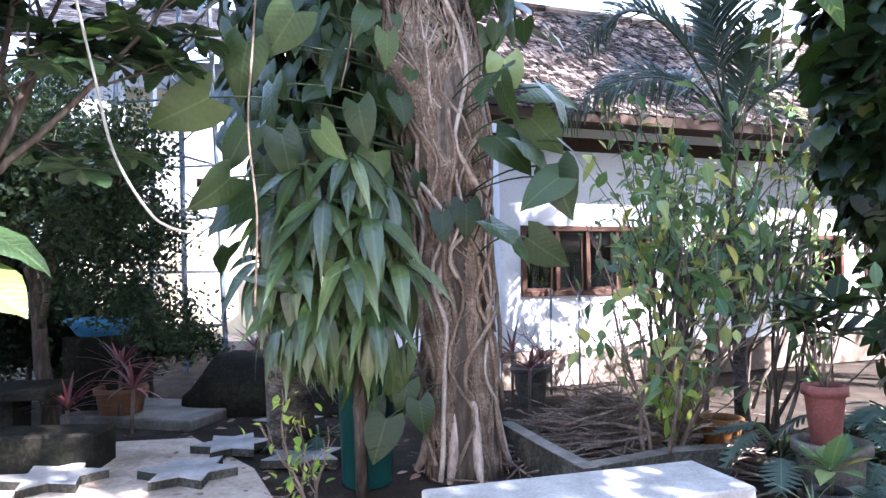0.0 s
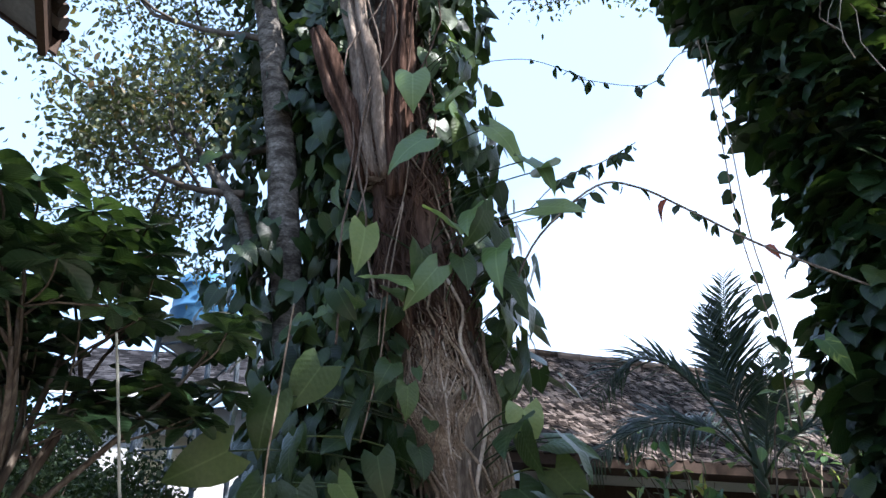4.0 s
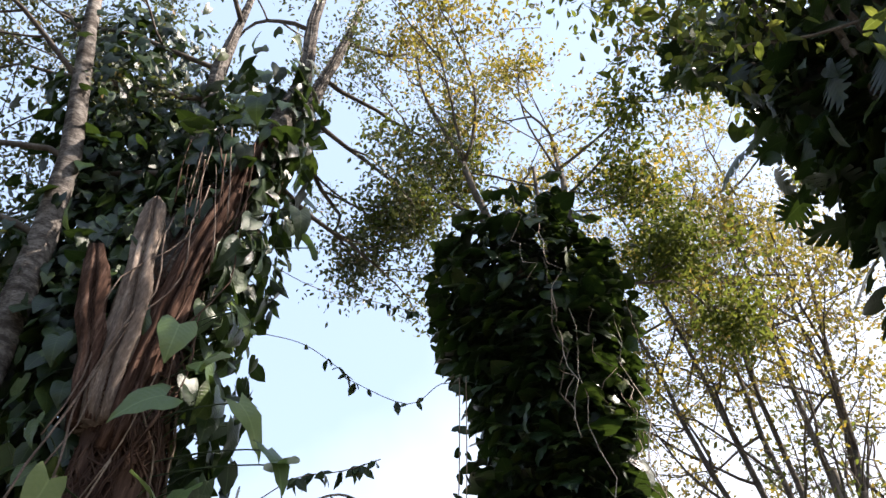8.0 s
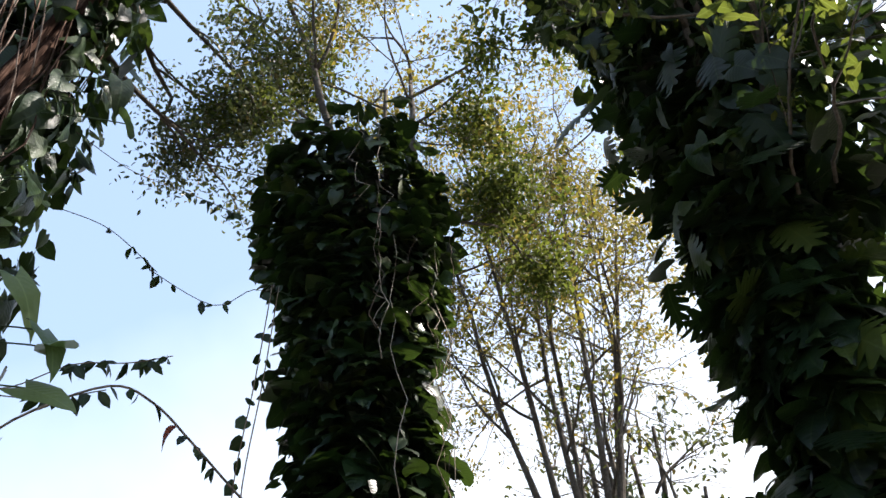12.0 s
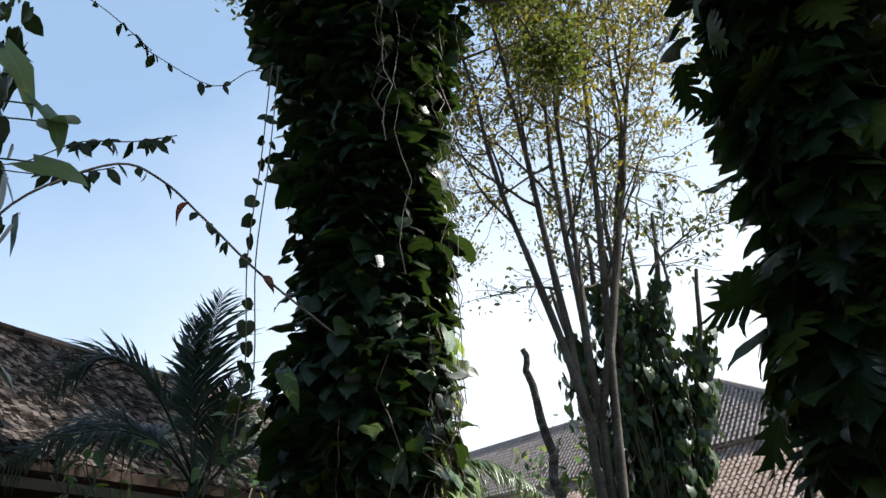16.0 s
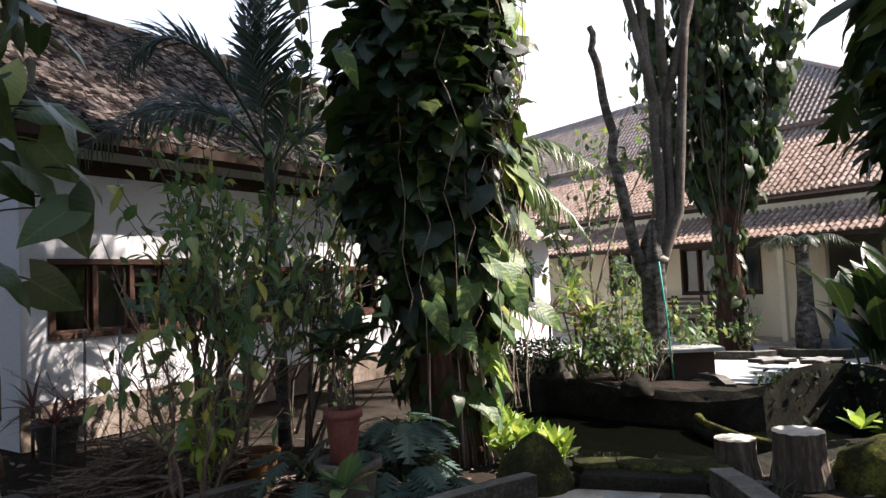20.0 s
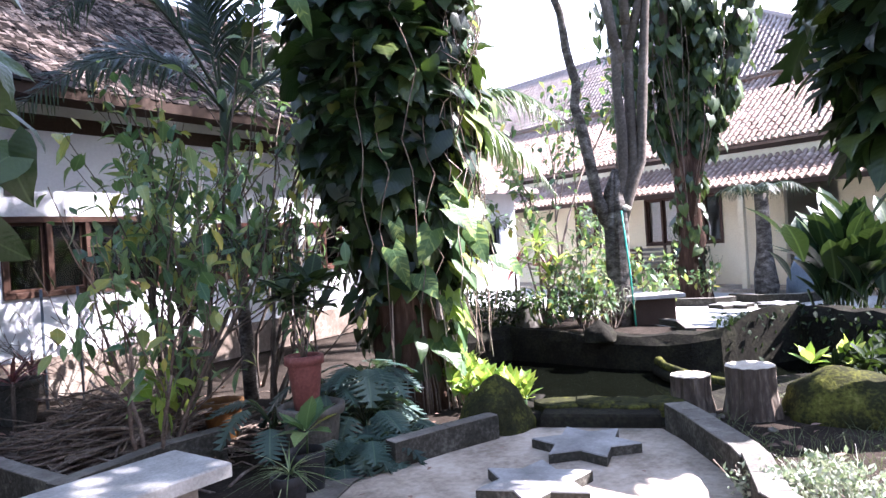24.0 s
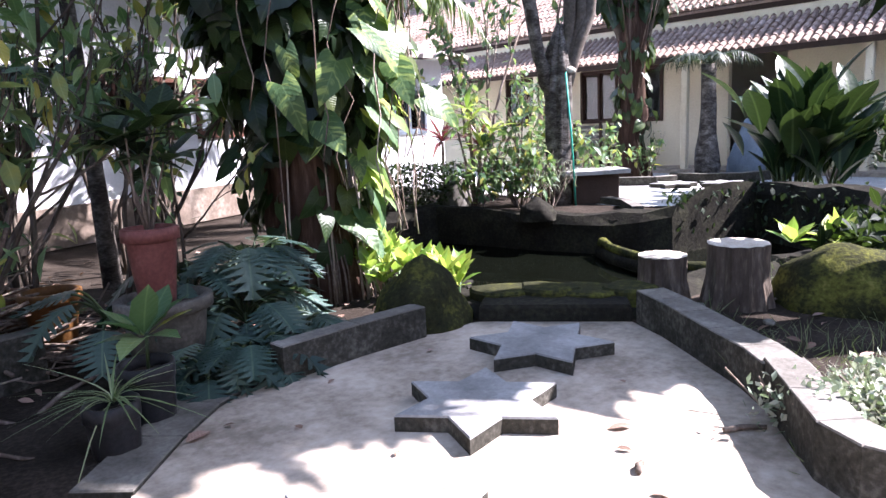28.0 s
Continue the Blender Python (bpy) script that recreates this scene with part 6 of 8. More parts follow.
# ---- slender many-stemmed tree across the pond
TB = Vector((8.92, 6.78, 0))
treeb = tree("many_stemmed_tree", TB[:2], "tall slender tree with many rising grey stems")
part("trunk", Shape().tube([Vector(p) - TB for p in ((8.92, 6.78, -0.05), (8.95, 6.75, 0.5), (8.93, 6.74, 1.4), (8.93, 6.73, 1.75), (8.94, 6.72, 2.05), (8.96, 6.71, 2.4))], [0.28, 0.21, 0.20, 0.22, 0.16, 0.05], 40, 0.3, True, 0.5), GREYBARK, treeb, "stout brown trunk", True)
BST = [[(8.88, 6.78, 1.45), (8.72, 6.87, 2.0), (8.60, 6.93, 2.6), (8.47, 6.97, 3.4), (8.38, 7.0, 4.3), (8.16, 6.99, 5.0), (8.10, 6.99, 5.35)],
       [(8.95, 6.7, 1.6), (9.06, 6.62, 2.4), (9.02, 6.6, 4.2), (8.9, 6.75, 6.5), (8.75, 6.85, 9.0), (8.4, 6.9, 11.8), (8.2, 7.0, 14.5)],
       [(8.98, 6.68, 1.6), (9.15, 6.53, 2.5), (9.17, 6.5, 4.2), (9.1, 6.5, 6.6), (9.0, 6.5, 9.0), (9.0, 6.4, 11.6), (9.3, 6.3, 15.5)],
       [(9.0, 6.65, 1.6), (9.22, 6.45, 2.5), (9.34, 6.33, 3.9), (9.45, 6.2, 6.3), (9.5, 5.95, 9.0), (9.6, 5.7, 12.4), (10.0, 5.4, 16.5)],
       [(9.05, 6.55, 4.0), (8.7, 6.9, 6.4), (8.2, 7.1, 8.4), (7.7, 7.3, 11.5), (7.3, 7.5, 14)],
       [(9.15, 6.5, 4.2), (9.6, 6.1, 6.2), (9.9, 5.7, 8.4), (10.3, 5.2, 11.2), (10.9, 4.7, 14.5)],
       [(9.1, 6.5, 4.6), (9.3, 6.5, 7.2), (9.4, 6.5, 10), (9.7, 6.3, 13), (9.8, 6.2, 17)],
       [(9.4, 6.25, 5.6), (9.8, 5.9, 7.6), (10.2, 5.7, 9.6), (10.4, 5.6, 12.5), (10.6, 5.5, 16)]]
bl = []
for k, P in enumerate(BST):
    Q = []
    for a, b in zip(P, P[1:]):
        Q += [Vector(a).lerp(Vector(b), s / 3) + noise.noise_vector(Vector((k * 3.1, s + len(Q), 0))) * 0.06 for s in range(3)]
    Q.append(Vector(P[-1]))
    r0 = (0.11, 0.105, 0.10, 0.105, 0.075, 0.08, 0.075, 0.07)[k]
    part("stem", Shape().tube([q - TB for q in Q], [r0 * (1 - (0.6 if k == 0 else 0.8) * i / len(Q)) for i in range(len(Q))], 12, 0.35, True, 0.3), LIMB if k else GREYBARK, treeb, "", True)
    if k:
        for i in range(5, len(Q), 1):
            d = Vector((rng.normal(), rng.normal(), 0.5 + abs(rng.normal()) * 0.4))
            if Q[i].z > 5.8:
                bl += grow(Q[i], d, 1.5, 0.03, 3 if i > len(Q) - 8 else 2, 0.75, 0.15, 0.7, 3, int(k * 50 + i))
lines_to(treeb, "branch", bl, LIMB, TB, 5, 0.005, "thin bare branches")
leaves_on(treeb, "crown", [twig_leaves([b for b in bl if b[0][0].z > 8.0], 23, 0.095, OVATE, 0.24, 0)], YELLOWING, TB, "sparse yellowing leaves")
leaves_on(treeb, "low_leaves", [twig_leaves([b for b in bl if b[0][0].z <= 8.0], 5, 0.085, OVATE, 0.2, 0)], TOPLEAF, TB)
part("cut_scar", Shape().lathe([(0.001, -0.02), (0.10, 0.0), (0.12, 0.05), (0.06, 0.10), (0.001, 0.11)], (0.06, -0.18, 1.75), 10, 0.3), STUMPTOP, treeb, "pale cut scar", True)

# ---- ivy-clad tree beside the plaza
TC = Vector((12.5, 7.75, 0))
treec = tree("ivy_clad_tree", TC[:2], "old tree clad in dark hanging ivy")
part("trunk", Shape().tube([Vector((12.5, 7.75 + 0.03 * math.sin(z * 2), z)) - TC for z in np.linspace(-0.05, 3.2, 9)], [0.40, 0.31, 0.27, 0.25, 0.25, 0.26, 0.27, 0.26, 0.22], 24, 0.4, True, 0.5), REDBARK, treec, "thick dark trunk", True)
ivy = []
for k, (q, zt, r0) in enumerate(((-1.30, 8.2, 0.11), (-0.85, 9.6, 0.13), (-0.40, 9.0, 0.14), (0.05, 10.2, 0.13), (0.45, 9.2, 0.13), (0.95, 9.4, 0.12), (1.40, 8.0, 0.11), (-0.15, 7.6, 0.10), (0.75, 7.4, 0.10))):
    e = Vector((12.5 + 0.62 * q + 0.35 * math.sin(k * 2.1), 7.75 - 0.78 * q + 0.35 * math.cos(k * 1.7), zt))
    P = wander((12.5 + 0.07 * q, 7.75 - 0.08 * q, 2.5), e, 0.35, 12, k + 0.5)
    for i in range(1, 12):     # the stems rise steeply after leaving the trunk
        P[i] += Vector((0.62 * q, -0.78 * q, 0)) * 0.10 * math.sin(math.pi * i / 12)
    part("stem", Shape().tube([p - TC for p in P], [r0 * (1 - 0.055 * i) for i in range(13)], 8, 0.25), LIMB, treec, "", True)
    zs_, xs_, ys_ = [p.z for p in P], [p.x for p in P], [p.y for p in P]
    ivy.append(column_leaves(lambda z, a=zs_, b=xs_, c=ys_: ((float(np.interp(z, a, b)), float(np.interp(z, a, c))), float(np.interp(z, [2.4, 3.6, 5.5, 8], [0.10, 0.20, 0.32, 0.16]))), 300, 0.25, 2.9, zt * 0.84, HEARTFINE, 0.9, 1.5, 0.45))
ivy.append(column_leaves(lambda z: ((12.5, 7.75), 0.29), 150, 0.18, 0.4, 2.6, HEARTFINE, 1.0, 1.3, 0.25))
leaves_on(treec, "ivy", ivy, PHILO, TC, "hanging dark ivy leaves")
for k in range(14):
    q, z1 = rng.uniform(-1.1, 1.1), rng.uniform(3.6, 6.0)
    p = Vector((12.2 + 0.5 * q, 7.5 - 0.62 * q, z1))
    part("hanging_root", Shape().tube([p - TC, p - TC + Vector((0.05 * math.sin(k), 0.05 * math.cos(k), -0.7)), Vector((12.3 + 0.12 * q, 7.6 - 0.14 * q, max(0.8, z1 - 2.4))) - TC], 0.008, 5), STRINGROOT, treec, "", True)
tl = []
for k in range(9):
    p = (12.4 + rng.normal() * 0.3, 7.5 + rng.normal() * 0.9, rng.uniform(6.5, 9.3))
    tl += grow(p, (rng.normal() * 0.4, rng.normal() * 0.5, 1), 1.4, 0.04, 3, 0.7, 0.1, 0.7, 3, 300 + k)
lines_to(treec, "branch", tl, LIMB, TC, 5, 0.006)
leaves_on(treec, "crown", [twig_leaves(tl, 5, 0.15, OVATE, 0.22, 0)], CANOPY, TC)


# ---------------------------------------------------------------- palms
CANELEAF = leafy("cane palm leaflet", [(0.0, (0.03, 0.06, 0.022)), (0.6, (0.06, 0.10, 0.035)), (1.0, (0.14, 0.17, 0.06))], 0.35, 0.2, spec=0.4)


def frond(length, droop, pairs, leaflet, lift=0.6, width=1.0, vee=-0.22):
    """A feather frond along +x: rachis and leaflets in one part each."""
    n = 14
    spine = [Vector((length * s / n, 0, lift * length * (s / n) - droop * length * (s / n) ** 2)) for s in range(n + 1)]
    at, ah, up, sz = [], [], [], []
    for k in range(pairs):
        s = 0.14 + 0.86 * k / (pairs - 1)
        i = min(n - 1, int(s * n))
        p = spine[i].lerp(spine[i + 1], s * n - i)
        d = (spine[i + 1] - spine[i]).normalized()
        for sd in (1, -1):
            w = math.sin(math.pi * min(1, 0.15 + 0.85 * s)) ** 0.6
            at.append(p)
            ah.append(d * (0.55 + 0.7 * s) + Vector((0, sd * width, 0)) + Vector((0, 0, vee + rng.normal() * 0.1)))
            up.append(Vector((0, 0, 1)) + d * 0.1)
            sz.append(leaflet * max(0.25, w) * rng.uniform(0.9, 1.1))
    return spine, cloud(PALMSTRAP, np.array([tuple(a) for a in at]), np.array([tuple(a) for a in ah]), np.array([tuple(a) for a in up]), np.array(sz))


def palm(name, at, height, trunk_r, fronds, label, leaf=PALMLEAF, swell=1.0, bark=GREYBARK, lean=(0, 0)):
    th = thing(name, (*at, 0), label, "palm")
    zs = np.linspace(-0.05, height, 9)
    part("trunk", Shape().tube([(lean[0] * z / height, lean[1] * z / height, z) for z in zs], [trunk_r * (1 + (swell - 1) * math.exp(-((z / height - 0.12) / 0.25) ** 2)) for z in zs], 12, 0.15), bark, th, "ringed trunk", True)
    for k, (turn, length, droop, lift, pairs, ll, *vee) in enumerate(fronds):
        spine, cl = frond(length, droop, pairs, ll, lift, 1.0, vee[0] if vee else -0.22)
        m = pose(lean[0], lean[1], height, 0, 0, turn)
        ob = part("frond", Shape().tube(spine, [0.014 * (1.2 - s / 14) for s in range(15)], 5), leaf, th, "", True)
        ob.matrix_basis = m
        part("frond_blade", cloud_mesh("frond_blade", [cl], leaf), leaf, ob)
    return th


def curved_frond(th, a, b, c, face, pairs, leaflet, leaf, lean=0.0):
    """A frond whose rib bends from a by way of b to c; its leaflets lie across the given face."""
    a, b, c, face = Vector(a), Vector(b), Vector(c), Vector(face).normalized()
    n = 16
    spine = [a * (1 - q) ** 2 + b * 2 * q * (1 - q) + c * q * q for q in (s / n for s in range(n + 1))]
    ob = part("frond", Shape().tube(spine, [0.015 * (1.2 - s / n) for s in range(n + 1)], 5), leaf, th, "", True)
    at, ah, up, sz = [], [], [], []
    for k in range(pairs):
        s = 0.20 + 0.80 * k / (pairs - 1)
        i = min(n - 1, int(s * n))
        d = (spine[i + 1] - spine[i]).normalized()
        side = d.cross(face).normalized()
        w = max(0.3, math.sin(math.pi * min(1, 0.12 + 0.82 * s)) ** 0.7)
        for sd in (1, -1):
            at.append(tuple(spine[i].lerp(spine[i + 1], s * n - i)))
            ah.append(tuple(d * (0.65 + 0.5 * s) + side * sd + face * (0.28 + 0.1 * rng.normal()) + Vector((0, 0, lean + 0.06 * rng.normal()))))
            up.append(tuple(face + d * 0.2))
            sz.append(leaflet * w * rng.uniform(0.88, 1.1))
    part("frond_blade", cloud_mesh("frond_blade", [cloud(PALMSTRAP, np.array(at), np.array(ah), np.array(up), np.array(sz))], leaf), leaf, ob)


fp = thing("feather_palm", (2.92, 6.73, 0), "slender feather palm with dark arching fronds", "palm")
part("trunk", Shape().tube([(0.06, 0, -0.05), (0.05, 0.02, 0.8), (0.02, 0.01, 1.6), (0.0, 0, 2.3), (-0.02, 0, 2.9)], [0.075, 0.062, 0.056, 0.05, 0.035], 12, 0.15), GREYBARK, fp, "ringed trunk", True)
part("crownshaft", Shape().tube([(-0.01, 0, 2.45), (-0.02, 0, 2.75), (-0.03, 0, 3.15)], [0.052, 0.06, 0.03], 10), PALMLEAF, fp, "green leaf sheaths", True)
for a, b, c, face, pairs, ll, lean in (((-0.04, 0, 3.0), (-0.10, -0.02, 4.1), (0.03, -0.12, 4.86), (-0.75, -0.7, 0.1), 46, 0.52, 0.1),
                                       ((-0.02, 0.03, 3.0), (-0.20, 0.08, 4.0), (-0.16, 0.12, 4.62), (-0.9, -0.45, 0.1), 42, 0.50, 0.1),
                                       ((-0.05, 0, 3.0), (-0.85, -0.12, 4.62), (-1.50, -0.18, 3.55), (0.1, -0.75, 0.8), 52, 0.46, 0.28),
                                       ((-0.05, 0.02, 2.95), (-0.75, 0.25, 3.85), (-1.35, 0.35, 3.25), (0.0, -0.6, 0.9), 46, 0.44, 0.1),
                                       ((-0.04, -0.03, 2.9), (-0.85, -0.35, 3.75), (-1.88, -0.45, 2.70), (0.0, -0.6, 0.8), 50, 0.38, -0.15),
                                       ((0.02, 0, 2.8), (0.20, -0.05, 3.5), (0.26, -0.1, 3.95), (-0.5, -0.9, 0.1), 36, 0.40, 0.1),
                                       ((0.02, 0.02, 2.85), (0.36, 0.1, 3.6), (0.50, 0.15, 3.7), (-0.3, -0.9, 0.3), 34, 0.42, 0.0),
                                       ((0.0, -0.03, 2.8), (0.35, -0.4, 3.45), (0.7, -0.8, 3.0), (-0.3, -0.5, 0.9), 36, 0.36, 0.0),
                                       ((0.0, 0.03, 2.85), (0.4, 0.6, 3.7), (0.8, 1.1, 3.2), (-0.3, -0.5, 0.9), 36, 0.40, 0.0),
                                       ((-0.02, 0.03, 2.9), (-0.3, 0.6, 3.9), (-0.5, 1.2, 3.5), (0, -0.7, 0.8), 38, 0.40, 0.0)):
    curved_frond(fp, a, b, c, face, pairs, ll, PALMLEAF, lean)
palm("cane_palm", (6.25, 7.85), 3.0, 0.07, [(k * 33 + 8 * math.sin(k), 1.8 + 0.2 * math.sin(k * 2.2), 1.15 + 0.2 * math.cos(k * 3), 0.95 + 0.3 * math.sin(k * 1.7), 60, 0.5) for k in range(17)], "bushy cane palm with drooping sunlit fronds", leaf=CANELEAF)
palm("bottle_palm", (13.4, 6.75), 2.0, 0.13, [(k * 51 + 12, 0.95, 0.9, 0.85, 24, 0.3) for k in range(7)], "small bottle palm with a swollen grey trunk", swell=1.7)
palm("bamboo_palm", (2.2, 6.2), 1.5, 0.03, [(k * 40, 0.8, 0.9, 0.75, 14, 0.32) for k in range(9)], "low bamboo palm with narrow leaflets")

# ---------------------------------------------------------------- shrubs


def shrub(name, at, height, stems, leaf_n, size, label, material=SHRUB, template=OVATE, spread=0.35, z0=0.0, bark=DEADWOOD, lean=(0, 0), bare=0.22):
    th = thing(name, (*at, z0), label, "shrub")
    L = []
    for k in range(stems):
        a = rng.uniform(0, 6.28)
        L += grow((0.05 * math.cos(a), 0.05 * math.sin(a), -0.03), (spread * math.cos(a) + lean[0], spread * math.sin(a) + lean[1], 1), height * rng.uniform(0.5, 0.7), 0.012 + 0.004 * height, 2, 0.4, 0.35, 0.6, 3, int(rng.integers(1e6)))
    lines_to(th, "stem", L, bark, Vector((0, 0, 0)), 5, 0.003)
    P = np.concatenate([[tuple(q) for q in pts[1:]] for pts, _, left in L if left < 2])
    P = P[P[:, 2] > bare * height]
    idx = rng.integers(0, len(P), leaf_n)
    at2 = P[idx] + rng.normal(size=(leaf_n, 3)) * 0.05
    ah = unit(leaf_n) + np.array([0, 0, -0.35])
    me = cloud_mesh("leaves", [cloud(template, at2, ah, unit(leaf_n) * 0.4 + np.array([0, 0, 1]), size * rng.uniform(0.5, 1.25, leaf_n))], material)
    part("leaves", me, material, th)
    return th


for x, y, h, n, sz in ((1.62, 5.0, 1.9, 170, 0.16), (1.85, 5.45, 2.6, 330, 0.165), (2.2, 5.8, 2.7, 360, 0.165), (2.65, 5.5, 2.1, 120, 0.15), (2.05, 6.7, 2.7, 260, 0.14), (3.05, 6.4, 2.6, 180, 0.15), (2.5, 7.2, 2.9, 240, 0.14), (2.95, 5.2, 1.3, 60, 0.15), (3.3, 7.3, 2.6, 160, 0.14)):
    shrub("croton_shrub", (x, y), h, 3, n, sz, "spindly garden shrub with green and yellow leaves", bare=0.40, spread=0.25, template=LEAFLANCE, bark=BARK)
shrub("leafy_shrub", (1.7, 4.95), 0.8, 3, 60, 0.17, "low shrub with bright green leaves", LIMELEAF)
shrub("young_shrub", (-0.78, 4.25), 0.62, 3, 70, 0.075, "small upright shrub with light green leaves", LIMELEAF, OVATE, 0.12)
shrub("leaning_shrub", (1.55, 4.85), 1.5, 5, 120, 0.15, "pale-stemmed shrub with sparse leaves", SHRUB, OVATE, 0.6, 0, STRINGROOT)


def rosette(parent, at, n, length, template, material, tilt=0.5, name="leaf", hang=0.0, spread=1.0):
    """Leaves that spring from one point, each a part."""
    me = leaf_mesh(name, template, material)
    for k in range(n):
        a = 2.4 * k + rng.normal() * 0.2
        e = tilt + rng.normal() * 0.25 + 0.9 * (1 - k / n) * spread - hang
        d = Vector((math.cos(a) * math.cos(e), math.sin(a) * math.cos(e), math.sin(e)))
        one_leaf(parent, me, Vector(at) + d * 0.02, d, Vector((0, 0, 1)) + Vector((math.cos(a), math.sin(a), 0)) * (-0.2 if e > 0.8 else 0.1), length * rng.uniform(0.75, 1.1), name)


# hanging strap-leaved plant before the first tree
drac = thing("strap_leaved_plant", (-0.56, 4.62, 0), "large strap-leaved plant with long drooping green leaves", "plant")
part("cane", Shape().tube([(0.05, 0.05, -0.03), (0.04, 0.0, 0.7), (-0.02, -0.1, 1.4), (-0.05, -0.15, 2.1)], [0.045, 0.04, 0.035, 0.02], 8, 0.2), BARK, drac, "brown cane", True)
DM = leaf_mesh("leaf", LANCE, DRACAENA)
HEADS = [(-0.30, -0.10, 2.20, 0), (0.02, -0.16, 2.26, 1), (0.24, -0.10, 2.06, 2), (-0.46, -0.10, 1.94, 3), (-0.14, -0.24, 1.96, 4), (0.14, -0.22, 1.84, 5), (-0.34, -0.22, 1.66, 6), (0.02, -0.28, 1.60, 7), (0.30, -0.12, 1.58, 8), (-0.56, -0.06, 1.58, 9), (-0.20, -0.24, 1.36, 10), (0.16, -0.20, 1.30, 11), (-0.40, -0.10, 1.30, 12)]
for hx, hy, hz, q in HEADS:
    part("side_stem", Shape().tube(bend((0.02, -0.04, hz - 0.45), (hx, hy, hz), 0.03), [0.016, 0.015, 0.014, 0.013, 0.012, 0.011, 0.010], 6), BARK, drac, "", True)
    for k in range(17):
        a = 2.4 * k + q
        f = k / 17
        out = Vector((math.cos(a), math.sin(a) - 0.35, 0)).normalized()
        rise = -0.15 - 1.5 * f + rng.normal() * 0.18
        one_leaf(drac, DM, Vector((hx, hy, hz - 0.10 * f)) + out * 0.03, out * rng.uniform(0.7, 1.0) + Vector((rng.normal() * 0.1, rng.normal() * 0.1, rise)), out * 0.9 + Vector((0, -0.45, 0.55)), rng.uniform(0.36, 0.50))
for k in range(40):
    z, a = rng.uniform(0.95, 1.5), rng.uniform(-math.pi, 0.2)
    out = Vector((math.cos(a), math.sin(a) * 0.7, 0))
    one_leaf(drac, DM, Vector((-0.08, -0.08, z)) + out * rng.uniform(0.05, 0.36), out * 0.30 + Vector((0, 0, -0.95)), out + Vector((0, -0.3, 0.3)), rng.uniform(0.30, 0.42))

# big-leaf clump beyond the pond
bl_ = thing("paddle_leaf_clump", (11.2, 4.4, 0), "dense clump of tall dark paddle-shaped leaves", "plant")
PM = leaf_mesh("leaf", PADDLE, PADDLELEAF)
for k in range(130):
    a = 2.4 * k
    e = rng.uniform(1.05, 1.54)
    d = Vector((math.cos(a) * math.cos(e), math.sin(a) * math.cos(e), math.sin(e)))
    st = Vector((0.26 * rng.normal(), 0.26 * rng.normal(), 0)) + d * rng.uniform(0.1, 1.2)
    st.z = max(0.15, st.z)
    one_leaf(bl_, PM, st, d, Vector((0, 0, 1)) - d * 0.3 if e < 1 else Vector((math.cos(a), math.sin(a), 0)) * -1 + Vector((0, 0, 0.4)), rng.uniform(0.55, 0.9))
for k in range(18):
    a, q = 2.4 * k, 0.45 * math.sqrt(k / 18)
    part("stalk", Shape().tube([(q * math.cos(a), q * math.sin(a), -0.05), (q * 1.3 * math.cos(a), q * 1.3 * math.sin(a), 0.4)], 0.02, 6), CREEPER, bl_, "", True)

# hedge, croton, cordylines and dry bushes across the pond
hedge = thing("clipped_hedge", (7.3, 8.4, 0), "clipped dark green hedge", "hedge", turn=-25)
me = cloud_mesh("leaves", [cloud(SMALL, rng.uniform((-0.95, -0.3, 0.02), (0.95, 0.3, 0.62), (4200, 3)), unit(4200) + np.array([0, 0, 0.2]), unit(4200), rng.uniform(0.04, 0.08, 4200))], CREEPER)
part("leaves", me, CREEPER, hedge)
cr = thing("yellow_croton", (8.1, 7.55, 0), "yellow-green croton with whorls of long leaves", "plant")
for q in ((0.0, 0.05, 1.2), (0.25, -0.1, 1.0), (-0.25, 0.05, 1.05), (0.05, -0.1, 0.8), (0.1, 0.2, 1.35)):
    part("stem", Shape().tube(bend((0, 0, -0.03), q, 0.05), [0.025, 0.023, 0.021, 0.019, 0.017, 0.015, 0.012], 6), ROOT, cr, "", True)
for p in ((0, 0.05, 1.2), (0.25, -0.1, 1.0), (-0.25, 0.05, 1.05), (0.05, -0.1, 0.8), (0.1, 0.2, 1.35)):
    rosette(cr, p, 13, 0.34, blade_shape([0.01, 0.09, 0.12, 0.09, 0.01], 0.35, 0.2), LIMELEAF, 0.1)
for x, y, z in ((8.5, 8.6, 0.9), (8.9, 8.2, 0.8)):
    c = thing("red_cordyline", (x, y, 0), "upright cordyline with dark red strap leaves", "plant")
    part("stem", Shape().tube([(0, 0, -0.03), (0.02, 0, z)], 0.025, 6), DEADWOOD, c, "", True)
    rosette(c, (0.02, 0, z), 26, 0.55, STRAP, CORDYLINE, 0.25)
for x, y, h in ((8.1, 6.7, 0.8), (8.5, 7.1, 1.0), (7.85, 7.3, 0.7)):
    shrub("green_bush", (x, y), h, 5, 240, 0.13, "green and yellow leafy bush beside the pond", SHRUB, OVATE, 0.45)
for x, y, h in ((8.45, 6.55, 0.65), (8.7, 7.3, 0.8)):
    shrub("pale_bush", (x, y), h, 6, 260, 0.11, "pale variegated bush with narrow leaves", VARIEG, STRAP, 0.45)
for x, y, h in ((9.4, 7.6, 1.6), (9.7, 8.2, 1.9), (9.9, 7.1, 1.2)):
    shrub("courtyard_shrub", (x, y), h, 4, 300, 0.14, "leafy green courtyard shrub", SHRUB, OVATE, 0.4)
shrub("treetop_shrub", (10.6, 9.6), 4.6, 5, 620, 0.2, "tall leafy shrub before the hall roof", SHRUB, OVATE, 0.25)
